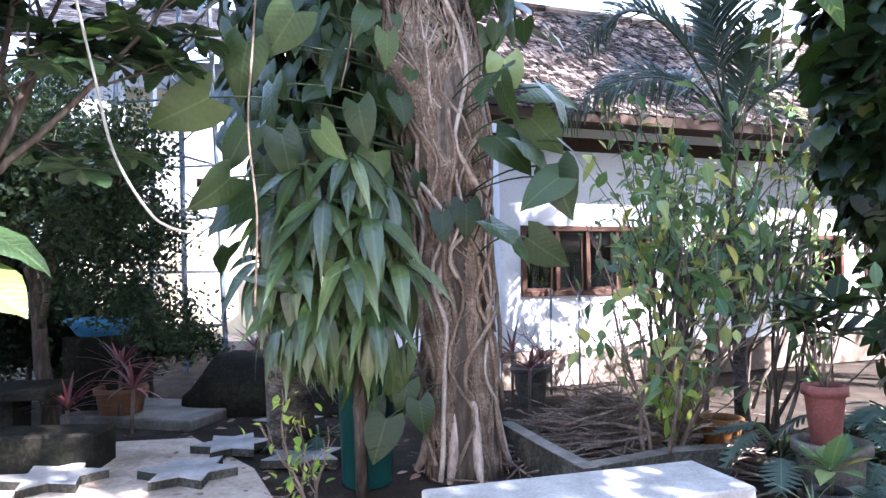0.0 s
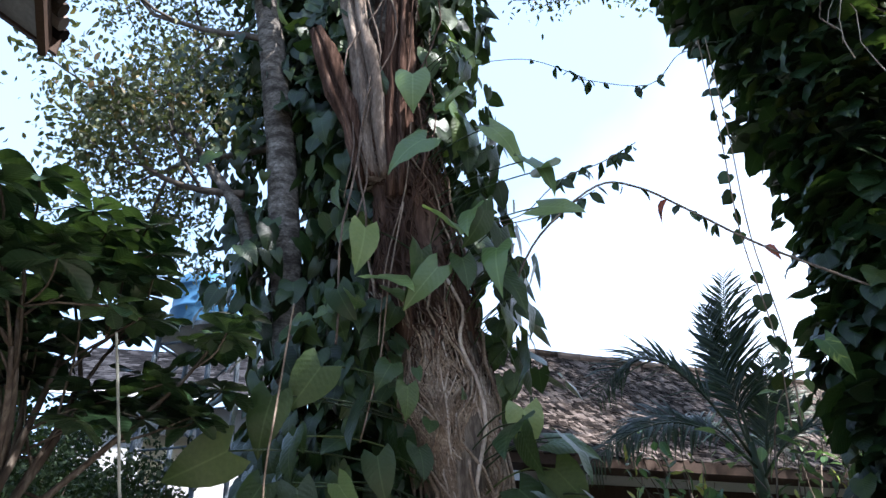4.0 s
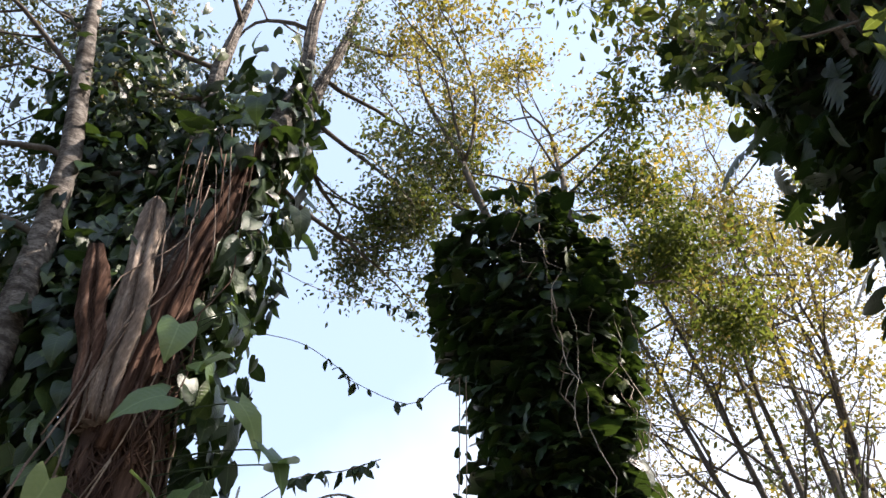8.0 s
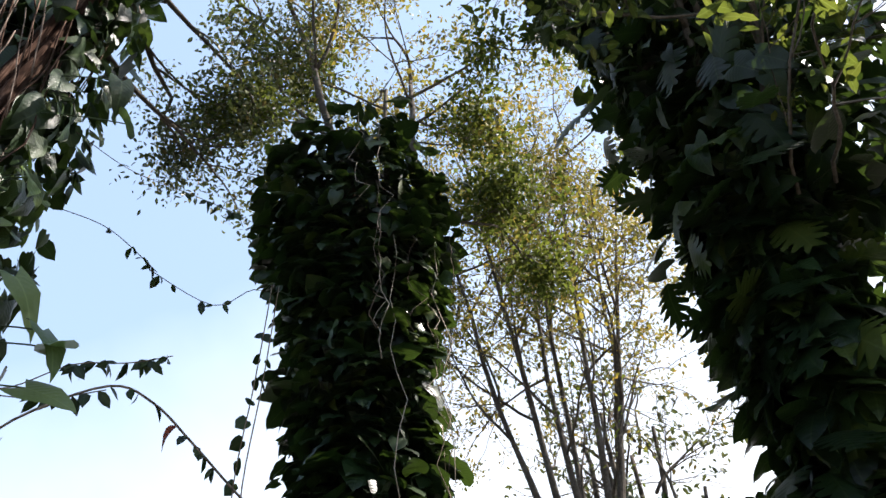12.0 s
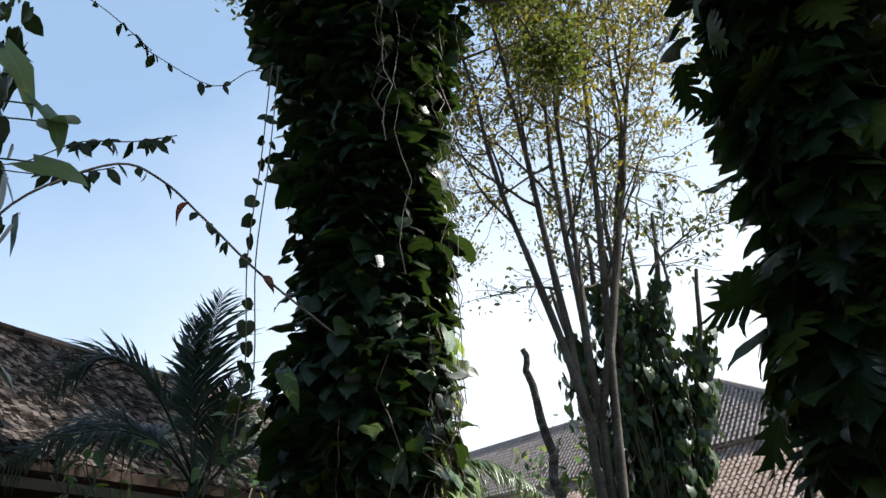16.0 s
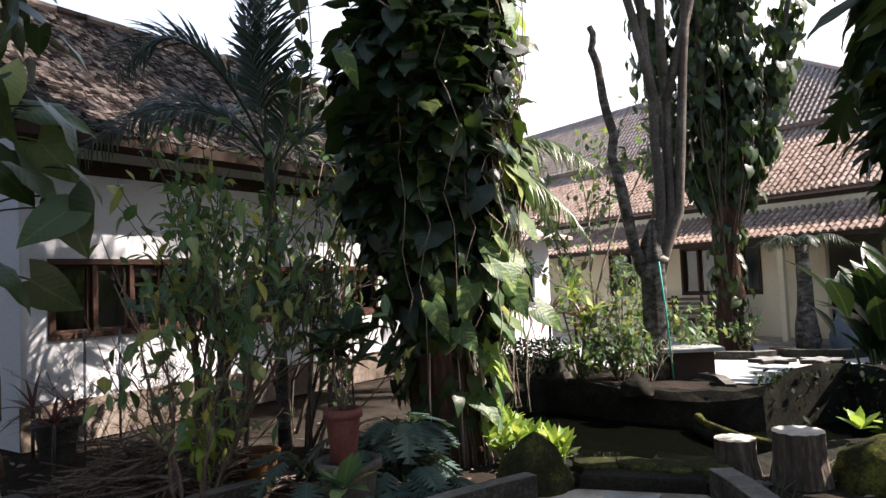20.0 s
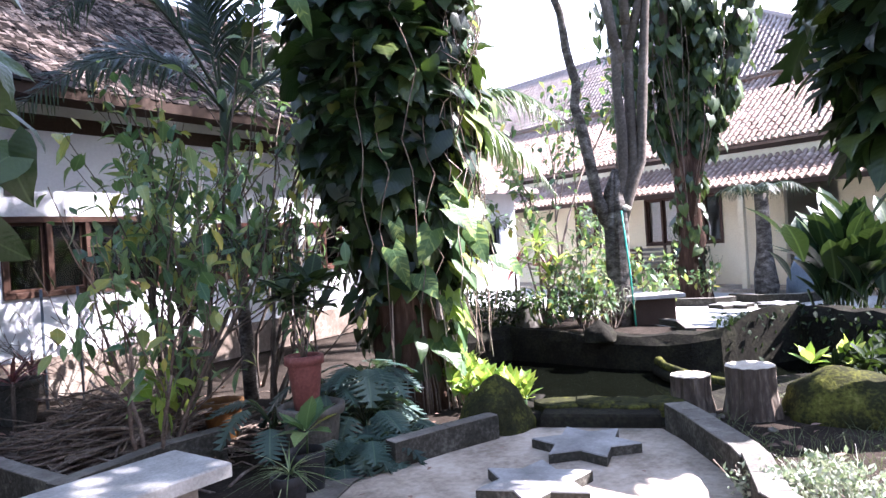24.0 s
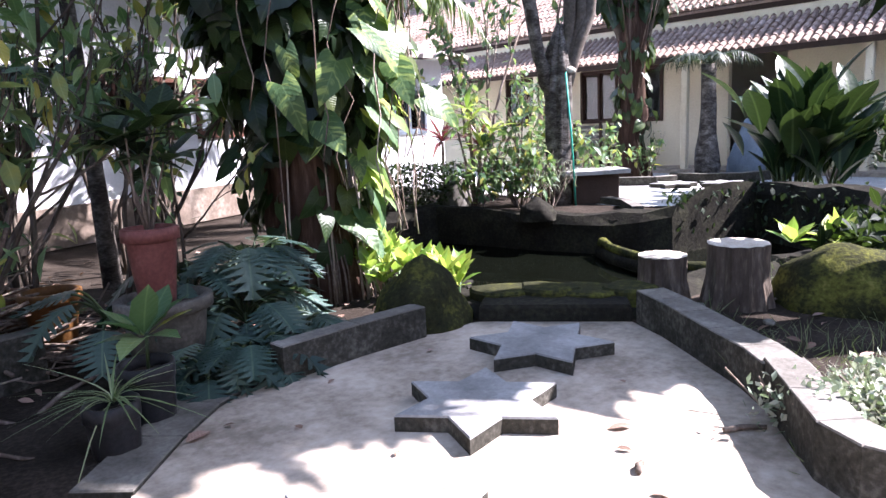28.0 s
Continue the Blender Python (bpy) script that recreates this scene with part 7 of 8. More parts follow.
shrub("lone_shrub", (12.1, 7.2), 0.8, 4, 110, 0.13, "small shrub at the foot of the ivy tree", SHRUB, OVATE, 0.4)
for x, y in ((11.9, 3.4), (13.2, 2.4), (12.6, 4.4)):
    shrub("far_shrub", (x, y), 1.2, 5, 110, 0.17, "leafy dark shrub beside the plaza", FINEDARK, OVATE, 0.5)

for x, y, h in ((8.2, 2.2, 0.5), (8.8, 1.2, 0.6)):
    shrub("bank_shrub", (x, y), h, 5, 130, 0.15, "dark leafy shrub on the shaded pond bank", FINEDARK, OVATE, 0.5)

# ---------------------------------------------------------------- rocks, stumps
def boulder(name, at, size, material, label, seed=1, category="rock"):
    bm = bmesh.new()
    bmesh.ops.create_icosphere(bm, subdivisions=4, radius=1.0)
    for v in bm.verts:
        d = v.co.copy()
        k = 1 + 0.22 * noise.noise(d * 1.3 + Vector((seed, 0, 0))) + 0.07 * noise.noise(d * 4 + Vector((0, seed, 0)))
        v.co = Vector((d.x * size[0] * k, d.y * size[1] * k, max(-0.15, d.z * k) * size[2]))
    me = bpy.data.meshes.new(name)
    bm.to_mesh(me)
    bm.free()
    me.materials.append(material)
    me.polygons.foreach_set("use_smooth", [True] * len(me.polygons))
    ob = new(name, me)
    ob.matrix_world = pose(*at, 0, 0, seed * 37)
    return tagged(ob, label, category)


boulder("boulder", (3.85, 3.97, 0.0), (0.33, 0.27, 0.36), MOSS, "rounded boulder overgrown with green moss", 1)
boulder("boulder", (5.72, 2.2, 0.0), (0.46, 0.36, 0.34), MOSS, "broad boulder with yellow-green moss in sun", 3)
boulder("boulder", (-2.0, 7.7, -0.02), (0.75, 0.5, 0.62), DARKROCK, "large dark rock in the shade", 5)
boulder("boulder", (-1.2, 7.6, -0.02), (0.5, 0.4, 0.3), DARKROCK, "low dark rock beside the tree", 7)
boulder("boulder", (8.15, 7.95, 0.0), (0.32, 0.28, 0.42), CURB, "pale grey garden rock", 9)
boulder("boulder", (7.75, 6.2, 0.0), (0.28, 0.22, 0.22), DARKROCK, "dark rock on the pond rim", 11)
# dark leaves added over the sunlit rim, standing in for its shade
nr = 1100
ra = rng.uniform(0, 1, nr)
rx = np.interp(ra, [0, 0.25, 0.6, 1.0], [9.0, 9.45, 9.8, 8.45]) + rng.normal(size=nr) * 0.10
ry = np.interp(ra, [0, 0.25, 0.6, 1.0], [2.95, 3.6, 4.45, 4.85]) + rng.normal(size=nr) * 0.10
rin = rng.uniform(-0.16, 0.45, nr)
rd = np.stack([rx - 6.7, ry - 5.2], 1)
rd /= np.linalg.norm(rd, axis=1, keepdims=True)
rz = np.where(rin < 0.02, rng.uniform(-0.30, 0.26, nr), rng.uniform(0.10, 0.28, nr))
tagged(new("rim_creeper", cloud_mesh("rim_creeper", [cloud(OVATE, np.stack([rx + rd[:, 0] * rin, ry + rd[:, 1] * rin, rz], 1), unit(nr) + np.array([-0.4, 0.1, -0.3]), unit(nr) * 0.6 + np.array([-0.5, 0.0, 0.8]), rng.uniform(0.05, 0.11, nr))], FINEDARK)), "dark creeper added over the pond rim to stand for its shade", "ground cover", kind="stuff")
# dark ground cover added where the bank should lie in shade
n = 3200
bx = rng.uniform(6.6, 11.6, n)
by = 2.2 + 0.28 * np.maximum(0, bx - 9) + rng.normal(size=n) * 0.45
bz = rng.uniform(0.0, 1.0, n) * (0.14 + 0.14 * np.sin(bx * 2.1) ** 2)
keep = (bx < 8.3) & (by < 2.75 + np.maximum(0, bx - 9) * 0.5) & ((bx - 5.98) ** 2 + (by - 1.42) ** 2 > 0.6)
bx, by, bz = bx[keep], by[keep], bz[keep]
n = len(bx)
tagged(new("bank_groundcover", cloud_mesh("bank_groundcover", [cloud(OVATE, np.stack([bx, by, bz], 1), unit(n) + np.array([0, 0, 0.3]), unit(n) + np.array([0, 0, 1.0]), rng.uniform(0.09, 0.2, n))], FINEDARK)), "dark ground cover added on the pond bank to stand for its shade", "ground cover", kind="stuff")
for k in range(16):
    a = rng.uniform(0, 1)
    boulder("pebble", (5.35 + 0.5 * rng.uniform(-1, 1), 2.75 + 0.4 * rng.uniform(-1, 1), 0.0), (0.03 + 0.02 * a, 0.03, 0.02), CURB, "small grey pebble by the stumps", 20 + k, "pebble")


def stump(at, r, h, label):
    th = thing("tree_stump", (*at, 0), label, "stump", "tree stumps by the pond")
    n = 26
    vs, fs = [], []
    for z, q in ((-0.05, 1.22), (0.04, 1.12), (h * 0.4, 1.0), (h * 0.8, 0.98), (h, 1.0)):
        for s in range(n):
            a = 2 * math.pi * s / n
            k = q * (1 + 0.07 * math.sin(s * 2.9 + at[0]) + 0.05 * noise.noise(Vector((s * 0.7, z * 3, at[1]))))
            vs.append((r * k * math.cos(a), r * k * math.sin(a), z))
    for j in range(4):
        fs += [(j * n + s, j * n + (s + 1) % n, (j + 1) * n + (s + 1) % n, (j + 1) * n + s) for s in range(n)]
    part("bark", Shape().add(vs, fs), BARK, th, "furrowed grey bark")
    top = [(x * 0.985, y * 0.985, h + 0.004) for x, y, _ in vs[-n:]] + [(0, 0, h + 0.012)]
    part("cut_face", Shape().add(top, [(s, (s + 1) % n, n) for s in range(n)]), STUMPTOP, th, "pale sawn top")
    return th


stump((5.19, 3.14), 0.155, 0.265, "short sawn tree stump with pale top")
stump((5.34, 2.72), 0.185, 0.36, "thick sawn tree stump with furrowed bark")

# ---------------------------------------------------------------- pots


def pot(name, at, r, h, material, label, rim=0.03, taper=0.72, soil=True, wob=0.0):
    th = thing(name, at, label, "pot")
    pr = [(r * taper * 0.9, 0.0), (r * taper, 0.01), (r * 0.97, h - 0.07), (r * 0.98, h - 0.065), (r + rim, h - 0.06), (r + rim, h - 0.005), (r + rim - 0.01, h), (r - 0.01, h), (r - 0.02, h - 0.05), (r * 0.9, h - 0.06)]
    part("body", Shape().lathe(pr, sides=28, wob=wob), material, th, "", True)
    if soil:
        part("soil", Shape().lathe([(0.001, h - 0.056), (r * 0.93, h - 0.055), (r * 0.5, h - 0.04), (0.001, h - 0.035)], sides=16, wob=0.1), SOIL, th)
    return th


pot("cement_pot", (2.44, 4.28, -0.02), 0.20, 0.42, POTGREY, "wide old cement pot", 0.03, 0.8)
pot("red_pot", (2.42, 4.30, 0.36), 0.12, 0.38, POTRED, "tall faded red plastic pot inside a cement pot", 0.015, 0.7)
pot("orange_pot", (2.2, 5.35, -0.02), 0.15, 0.34, ORANGE, "orange painted pot in the shade", 0.02, 0.75)
pot("planting_bag", (2.16, 3.80, -0.02), 0.115, 0.27, BLACKPLASTIC, "crumpled black planting bag", 0.004, 0.85, True, 0.15)
pot("planting_bag", (1.95, 3.60, -0.02), 0.10, 0.22, BLACKPLASTIC, "small black planting bag with grass", 0.004, 0.85, True, 0.15)
pot("round_pot", (-3.22, 7.1, -0.02), 0.24, 0.36, POTTERRA, "orange-brown round pot in the shade", 0.02, 0.8)
pot("cement_pot", (1.05, 7.7, -0.02), 0.2, 0.42, POTGREY, "weathered cement pot below the house window", 0.03)
pot("terracotta_pot", (2.0, 5.75, -0.02), 0.15, 0.3, POTTERRA, "terracotta pot beside the shrubs", 0.03)

# green refuse bin behind the strap-leaved plant
bin_ = thing("refuse_bin", (-0.50, 4.95, -0.02), "dark green plastic refuse bin by the tree", "bin")
part("body", Shape().lathe([(0.17, 0), (0.18, 0.02), (0.205, 0.68), (0.225, 0.69), (0.225, 0.74), (0.205, 0.745), (0.195, 0.70), (0.17, 0.1)], sides=28), BINGREEN, bin_, "", True)
part("rim", Shape().lathe([(0.215, 0.735), (0.235, 0.74), (0.235, 0.765), (0.205, 0.77)], sides=28), BINGREEN, bin_, "", True)

# plants in the pots
pl = thing("dark_pot_plant", (2.42, 4.30, 0.67), "dark-leaved plant with drooping broad leaves", "plant")
for k in range(5):
    part("stem", Shape().tube([(0, 0, 0), (0.05 * math.cos(k), 0.05 * math.sin(k), 0.2), (0.12 * math.cos(k * 1.3), 0.12 * math.sin(k * 1.3), 0.42 + 0.04 * k)], [0.008, 0.007, 0.004], 5), DEADWOOD, pl, "", True)
for k in range(6):
    rosette(pl, (0.10 * math.cos(k * 1.3), 0.10 * math.sin(k * 1.3), 0.36 + 0.04 * k), 7, 0.26, OVATE, FINEDARK if k % 2 else CREEPER, -0.1)
fern = leaf_mesh("leaf", split_shape(9, 0.55, 0.09, 0.27), BLUEFERN)


def fern_plant(at, n, size, label, z=0.0):
    th = thing("split_leaf_plant", (*at, z), label, "plant")
    for k in range(n):
        a = 2.4 * k
        e = rng.uniform(0.1, 1.0)
        d = Vector((math.cos(a) * math.cos(e), math.sin(a) * math.cos(e), math.sin(e)))
        part("stalk", Shape().tube(bend((0, 0, 0), d * size * 0.9, 0.05), 0.007, 5), CREEPER, th, "", True)
        one_leaf(th, fern, d * size * 0.85, d + Vector((0, 0, -0.75)), Vector((0, 0, 1)) + d * 0.4, size * rng.uniform(0.6, 1.0))
    return th


fern_plant((3.05, 4.55), 20, 0.30, "blue-green split-leaf plant at the creeper tree", 0.35)
fern_plant((2.74, 4.02), 22, 0.27, "low blue-green split-leaf plant by the curb")
fern_plant((2.62, 4.2), 18, 0.25, "blue-green split-leaf plant beside the pots")
fern_plant((2.52, 4.02), 14, 0.24, "low blue-green split-leaf plant before the cement pot")
fern_plant((2.88, 4.32), 16, 0.28, "blue-green split-leaf plant beside the tree foot", 0.15)
fern_plant((2.72, 4.6), 12, 0.30, "blue-green split-leaf plant behind the pots", 0.3)
fern_plant((2.3, 4.62), 10, 0.30, "split-leaf plant in the shade of the shrubs", 0.2)
fern_plant((3.3, 4.85), 12, 0.34, "split-leaf plant under the creeper", 0.1)
fern_plant((3.05, 4.12), 14, 0.26, "small blue-green split-leaf plant on the curb")
fern_plant((-1.0, 5.9), 9, 0.35, "drooping split-leaf plant by the dark rock")
SPIDERLEAF = leafy("green grassy leaf", [(0.0, (0.05, 0.10, 0.03)), (0.6, (0.12, 0.18, 0.06)), (1.0, (0.30, 0.34, 0.16))], 0.45, 0.3)
sp = thing("spider_plant", (1.95, 3.60, 0.18), "spider plant with thin arching pale leaves", "plant")
rosette(sp, (0, 0, 0), 44, 0.17, blade_shape([0.014, 0.026, 0.026, 0.022, 0.014, 0.001], 1.5, 0.2), SPIDERLEAF, 0.55)
dp = thing("drooping_pot_plant", (2.16, 3.80, 0.23), "drooping broad-leaved plant in a planting bag", "plant")
rosette(dp, (0, 0, 0.12), 12, 0.24, OVATE, SHRUB, 0.1)
part("stem", Shape().tube([(0, 0, -0.02), (0.01, 0, 0.14)], 0.008, 5), CREEPER, dp, "", True)
lp = [(4.2, 4.42), (4.36, 4.25), (4.05, 4.6), (4.3, 4.75), (4.36, 4.5), (4.28, 4.1), (4.5, 4.9), (4.66, 5.2), (4.4, 5.15), (4.15, 4.9), (4.8, 5.5)]
for x, y in lp:
    p = thing("lime_ground_plant", (x, y, 0.08), "low lime-green leafy plant at the pond edge", "plant")
    for q in ((0, 0, 0.02), (0.08, 0.05, 0.08), (-0.07, 0.04, 0.12)):
        part("stem", Shape().tube([(0, 0, -0.1), q], 0.006, 5), SHRUB, p, "", True)
        rosette(p, q, 8, 0.16, OVATE, LIMELEAF, 0.5)
for x, y, z in ((6.6, 2.85, 0.1), (6.75, 2.6, 0.1)):
    p = thing("lime_pond_plant", (x, y, z), "bright green broad-leaved plant behind the stumps", "plant")
    rosette(p, (0, 0, 0.05), 9, 0.24, OVATE, LIMELEAF, 0.5)

# twig pile in the planter, pieces joined where they cannot be told apart
pile = thing("twig_pile", (1.45, 5.55, 0), "heap of dry brown twigs and cut branches", "twig pile")
rest = Shape()
for k in range(620):
    a = rng.uniform(0, math.pi)
    ln = rng.uniform(0.3, 1.0)
    x, y = rng.normal() * 0.46, rng.normal() * 0.42
    z = 0.02 + 0.52 * math.exp(-(x * x + y * y) / 0.35) * rng.uniform(0.1, 1)
    d = Vector((math.cos(a), math.sin(a) * 0.6, rng.normal() * 0.16)) * ln / 2
    p = wander(Vector((x, y, z)) - d, Vector((x, y, z)) + d, 0.06, 4, k * 0.37)
    r0 = float(rng.uniform(0.004, 0.011))
    if k < 90:
        part("twig", Shape().tube(p, [r0 * 1.5, r0 * 1.4, r0 * 1.2, r0, r0 * 0.7], 5), DEADWOOD, pile, "", True)
    else:
        rest.tube(p, r0, 4)
tagged(part("twig_tangle", rest, DEADWOOD, pile, "tangle of thin dry twigs", True), kind="stuff")
for k in range(5):
    x, y = 1.0 + 0.35 * k, 5.0 + 0.25 * k
    b = new("cut_branch", Shape().tube(wander((0, 0, 0.06), (0.9, 0.25, 0.10), 0.08, 6, k + 0.2), [0.03, 0.03, 0.028, 0.026, 0.024, 0.02, 0.016], 8, 0.2).mesh("cut_branch", DEADWOOD, True))
    b.matrix_world = pose(x, y, 0, 0, 0, -10 + 25 * k)
    tagged(b, "cut dry branch lying in the planter", "branch", "cut branches")

# cordylines and bare shrubs at the house wall
for x, y, h, s in ((0.98, 7.35, 0.4, 0.4), (0.85, 7.8, 0.5, 0.4), (1.2, 7.9, 0.35, 0.35)):
    c = thing("dark_cordyline", (x, y, 0), "dark reddish cordyline at the house wall", "plant")
    part("stem", Shape().tube([(0, 0, -0.03), (0.01, 0.01, h)], 0.018, 6), DEADWOOD, c, "", True)
    rosette(c, (0.01, 0.01, h), 18, s, STRAP, CORDYLINE, 0.3)
for x, y in ((1.45, 7.2), (1.9, 7.4)):
    th = thing("bare_bush", (x, y, 0), "leafless bush of fine dry twigs", "shrub")
    L = []
    for k in range(6):
        L += grow((0, 0, -0.03), (rng.normal() * 0.5, rng.normal() * 0.5, 1), 0.55, 0.008, 3, 0.6, 0.1, 0.7, 3, int(rng.integers(1e6)))
    lines_to(th, "branch", L, DEADWOOD, Vector((0, 0, 0)), 4, 0.0025)
for k, (x, y) in enumerate(((1.36, 8.2), (1.72, 8.3))):
    p = new("support_pole", Shape().tube([(0, 0, 0), (0.01, 0, 1.25)], 0.014, 8).mesh("support_pole", STEELBLUE, True))
    p.matrix_world = pose(x, y, -0.02)
    tagged(p, "thin blue-grey pole at the house wall", "pole", "poles at the house wall")

# lawn, edging plants, litter
n = 2400
px = rng.uniform(3.4, 6.6, n)
py = rng.uniform(0.0, 2.9, n)
keep = (py < 0.9 * (px - 3.3) + 1.55) & (py < 2.9) & ((px - 5.98) ** 2 + (py - 1.42) ** 2 > 0.1) & ((px - 5.5) ** 2 + (py - 2.45) ** 2 > 0.25)
px, py = px[keep], py[keep]
n = len(px)
tagged(new("lawn", cloud_mesh("lawn", [cloud(BLADE, np.stack([px, py, np.full(n, -0.02)], 1), unit(n) * 0.7 + np.array([0, 0, 0.75]), unit(n), rng.uniform(0.06, 0.15, n))], GRASS)), "sparse grass on dark soil under the tree", "grass", kind="stuff")
n = 1500
c = np.array([[3.72, 1.62, 0.14], [3.85, 1.35, 0.14], [4.05, 1.6, 0.12], [3.7, 1.1, 0.14], [4.1, 1.2, 0.1], [3.74, 1.80, 0.10]])
at = c[rng.integers(0, len(c), n)] + np.clip(rng.normal(size=(n, 3)), -1.5, 1.5) * np.array([0.09, 0.09, 0.05])
at[:, 2] = np.maximum(at[:, 2], 0.0)
vp = thing("variegated_edging", (3.85, 1.4, 0), "bushy edging plant with small white-green leaves", "plant")
ng = 5200
gl_ = rng.uniform(0, 1, ng)
gx = np.interp(gl_, [0, 0.2, 0.35, 0.5, 0.7, 1.0], [3.85, 3.62, 3.50, 3.46, 3.52, 3.85]) + rng.uniform(0.0, 0.42, ng)
gy = np.interp(gl_, [0, 0.2, 0.35, 0.5, 0.7, 1.0], [1.82, 1.62, 1.42, 1.2, 0.7, -0.4]) + rng.normal(size=ng) * 0.05 - 0.1
tagged(new("grass_strip", cloud_mesh("grass_strip", [cloud(BLADE, np.stack([gx, gy, np.full(ng, 0.02)], 1)[::3], unit(ng)[::3] * 0.6 + np.array([0, 0, 0.9]), unit(ng)[::3], rng.uniform(0.08, 0.2, ng)[::3]), cloud(OVATE, np.stack([gx, gy, 0.05 + 0.13 * rng.random(ng) * (0.5 + 0.5 * np.sin(gy * 9) ** 2)], 1), unit(ng) + np.array([0, 0, 0.3]), unit(ng) + np.array([0, 0, 0.8]), rng.uniform(0.025, 0.055, ng))], PALEGRASS)), "sunlit pale grass and small-leaved plants along the lawn edging", "grass", kind="stuff")
tagged(new("lawn_soil", Shape().prism([(3.84, 1.86), (3.50, 1.55), (3.44, 1.3), (3.50, 0.9), (3.62, 0.3), (3.95, -0.5), (4.6, -0.4), (4.5, 1.2), (4.35, 2.0), (4.1, 2.05)], -0.05, 0.06, 0.03).mesh("lawn_soil", SOIL)), "raised dark soil behind the edging", "ground", kind="structure")
part("leaves", cloud_mesh("leaves", [cloud(SMALL, at - np.array([3.85, 1.4, 0]), unit(n) + np.array([0, 0, 0.5]), unit(n) + np.array([0, 0, 0.8]), rng.uniform(0.025, 0.05, n))], VARIEG), VARIEG, vp)
for k in range(60):
    q = c[k % 6] - np.array([3.85, 1.4, 0])
    part("stem", Shape().tube([(q[0] + rng.normal() * 0.04, q[1] + rng.normal() * 0.04, -0.03), (q[0] + rng.normal() * 0.13, q[1] + rng.normal() * 0.13, 0.16)], 0.004, 4), DEADWOOD, vp)
n = 900
la = np.stack([rng.uniform(-5, 9, n), rng.uniform(1.0, 8.2, n), np.full(n, 0.004)], 1)
la = la[(la[:, 1] > 3.95) | (la[:, 0] > 4.3)]
inp = ((la[:, 0] > 4.3) & (la[:, 0] < 9.9) & (la[:, 1] > 3.0) & (la[:, 1] < 8.1))
la = la[~inp]
n = len(la)
tagged(new("leaf_litter", cloud_mesh("leaf_litter", [cloud(OVATE, la, unit(n) * np.array([1, 1, 0.12]), np.tile([0, 0, 1.0], (n, 1)) + unit(n) * 0.3, rng.uniform(0.05, 0.12, n))], LITTER)), "dry fallen leaves on the soil", "leaf litter", kind="stuff")
LL = leaf_mesh("fallen_leaf", OVATE, LITTER)
for x, y, s, t in ((2.14, 3.44, 0.13, 20), (2.5, 3.2, 0.06, 80), (3.35, 2.25, 0.10, 140), (3.45, 3.5, 0.05, 10), (2.9, 3.55, 0.05, 200), (3.15, 2.2, 0.06, 300), (2.6, 2.75, 0.05, 33), (3.0, 1.9, 0.07, 120), (3.43, 2.73, 0.07, 80), (3.7, 2.5, 0.05, 60), (2.35, 3.45, 0.05, 150), (-2.2, 5.6, 0.08, 40), (-1.3, 4.7, 0.07, 100), (-2.9, 5.7, 0.08, 10), (-2.5, 6.0, 0.07, 220), (-0.9, 5.0, 0.08, 300)):
    ob = new("fallen_leaf", LL)
    ob.matrix_world = pose(x, y, 0.012, 4, -6, t) @ Matrix.Diagonal((s, s, s, 1))
    tagged(ob, "dry curled leaf lying on the paving", "leaf", "fallen leaves on the paving")
for x, y, t, ln in ((3.52, 1.98, -40, 0.16), (3.05, 2.05, 20, 0.08)):
    ob = new("stick", Shape().tube([(0, 0, 0.012), (ln / 2, 0.01, 0.014), (ln, 0, 0.012)], [0.011, 0.012, 0.008], 6).mesh("stick", DEADWOOD, True))
    ob.matrix_world = pose(x, y, 0, 0, 0, t)
    tagged(ob, "short broken stick lying on the paving", "stick", "sticks on the paving")

# ---------------------------------------------------------------- plaza beyond the pond
sheet("gravel_plaza", [(9.2, 8.6), (8.9, 6.2), (9.3, 5.3), (10.3, 4.6), (13.9, 2.0), (13.9, 14.0), (11.0, 14.0), (9.4, 9.4)], None, 0.0, GRAVEL, "pale gravel courtyard in full sun", "pavement")
sheet("planting_bed", [(6.5, 8.3), (7.6, 8.2), (7.95, 6.6), (8.35, 5.6), (9.0, 5.9), (9.2, 7.0), (9.5, 8.6), (8.8, 9.6), (6.8, 9.6)], None, 0.006, SOIL, "planting bed with bark and low grass", "ground")
curb("curb_bed", [(8.5, 5.35), (9.05, 5.85), (9.25, 6.5), (9.3, 7.3)], -0.14, 0.09, "low pale cement bed edging")
curb("curb_ring", [(11.6, 9.2), (11.45, 8.3), (11.5, 7.4), (11.75, 6.9), (12.1, 6.75)], -0.15, 0.14, "low grey curb round the ivy tree")
curb("curb_palm", [(12.4, 6.85), (12.3, 6.3), (12.6, 5.8), (13.2, 5.6)], -0.15, 0.16, "mossy curb round the bottle palm")
st2 = thing("pedestal_bench", (9.25, 6.42, 0), "pale slab seat on a square brown pedestal", "bench", turn=-38)
part("pedestal", Shape().box(-0.32, -0.2, -0.02, 0.32, 0.2, 0.40, 0.01), FASCIA, st2, "brown pedestal")
part("seat_slab", Shape().box(-0.45, -0.28, 0.40, 0.45, 0.28, 0.46, 0.01), BENCHSTONE, st2, "pale worn slab")
for x, y, t in ((11.5, 6.4, 10), (11.85, 5.75, 30)):
    star((x, y), 0.38, t, "grey cement stepping stone shaped like a six-pointed star")
pole = new("green_pole", Shape().tube([(0, 0, 0), (-0.05, 0.02, 0.9), (-0.12, 0.05, 1.75)], 0.013, 8).mesh("green_pole", GREENPOLE, True))
pole.matrix_world = pose(8.84, 6.40, 0.0)
tagged(pole, "thin green pole leaning on the tree", "pole")
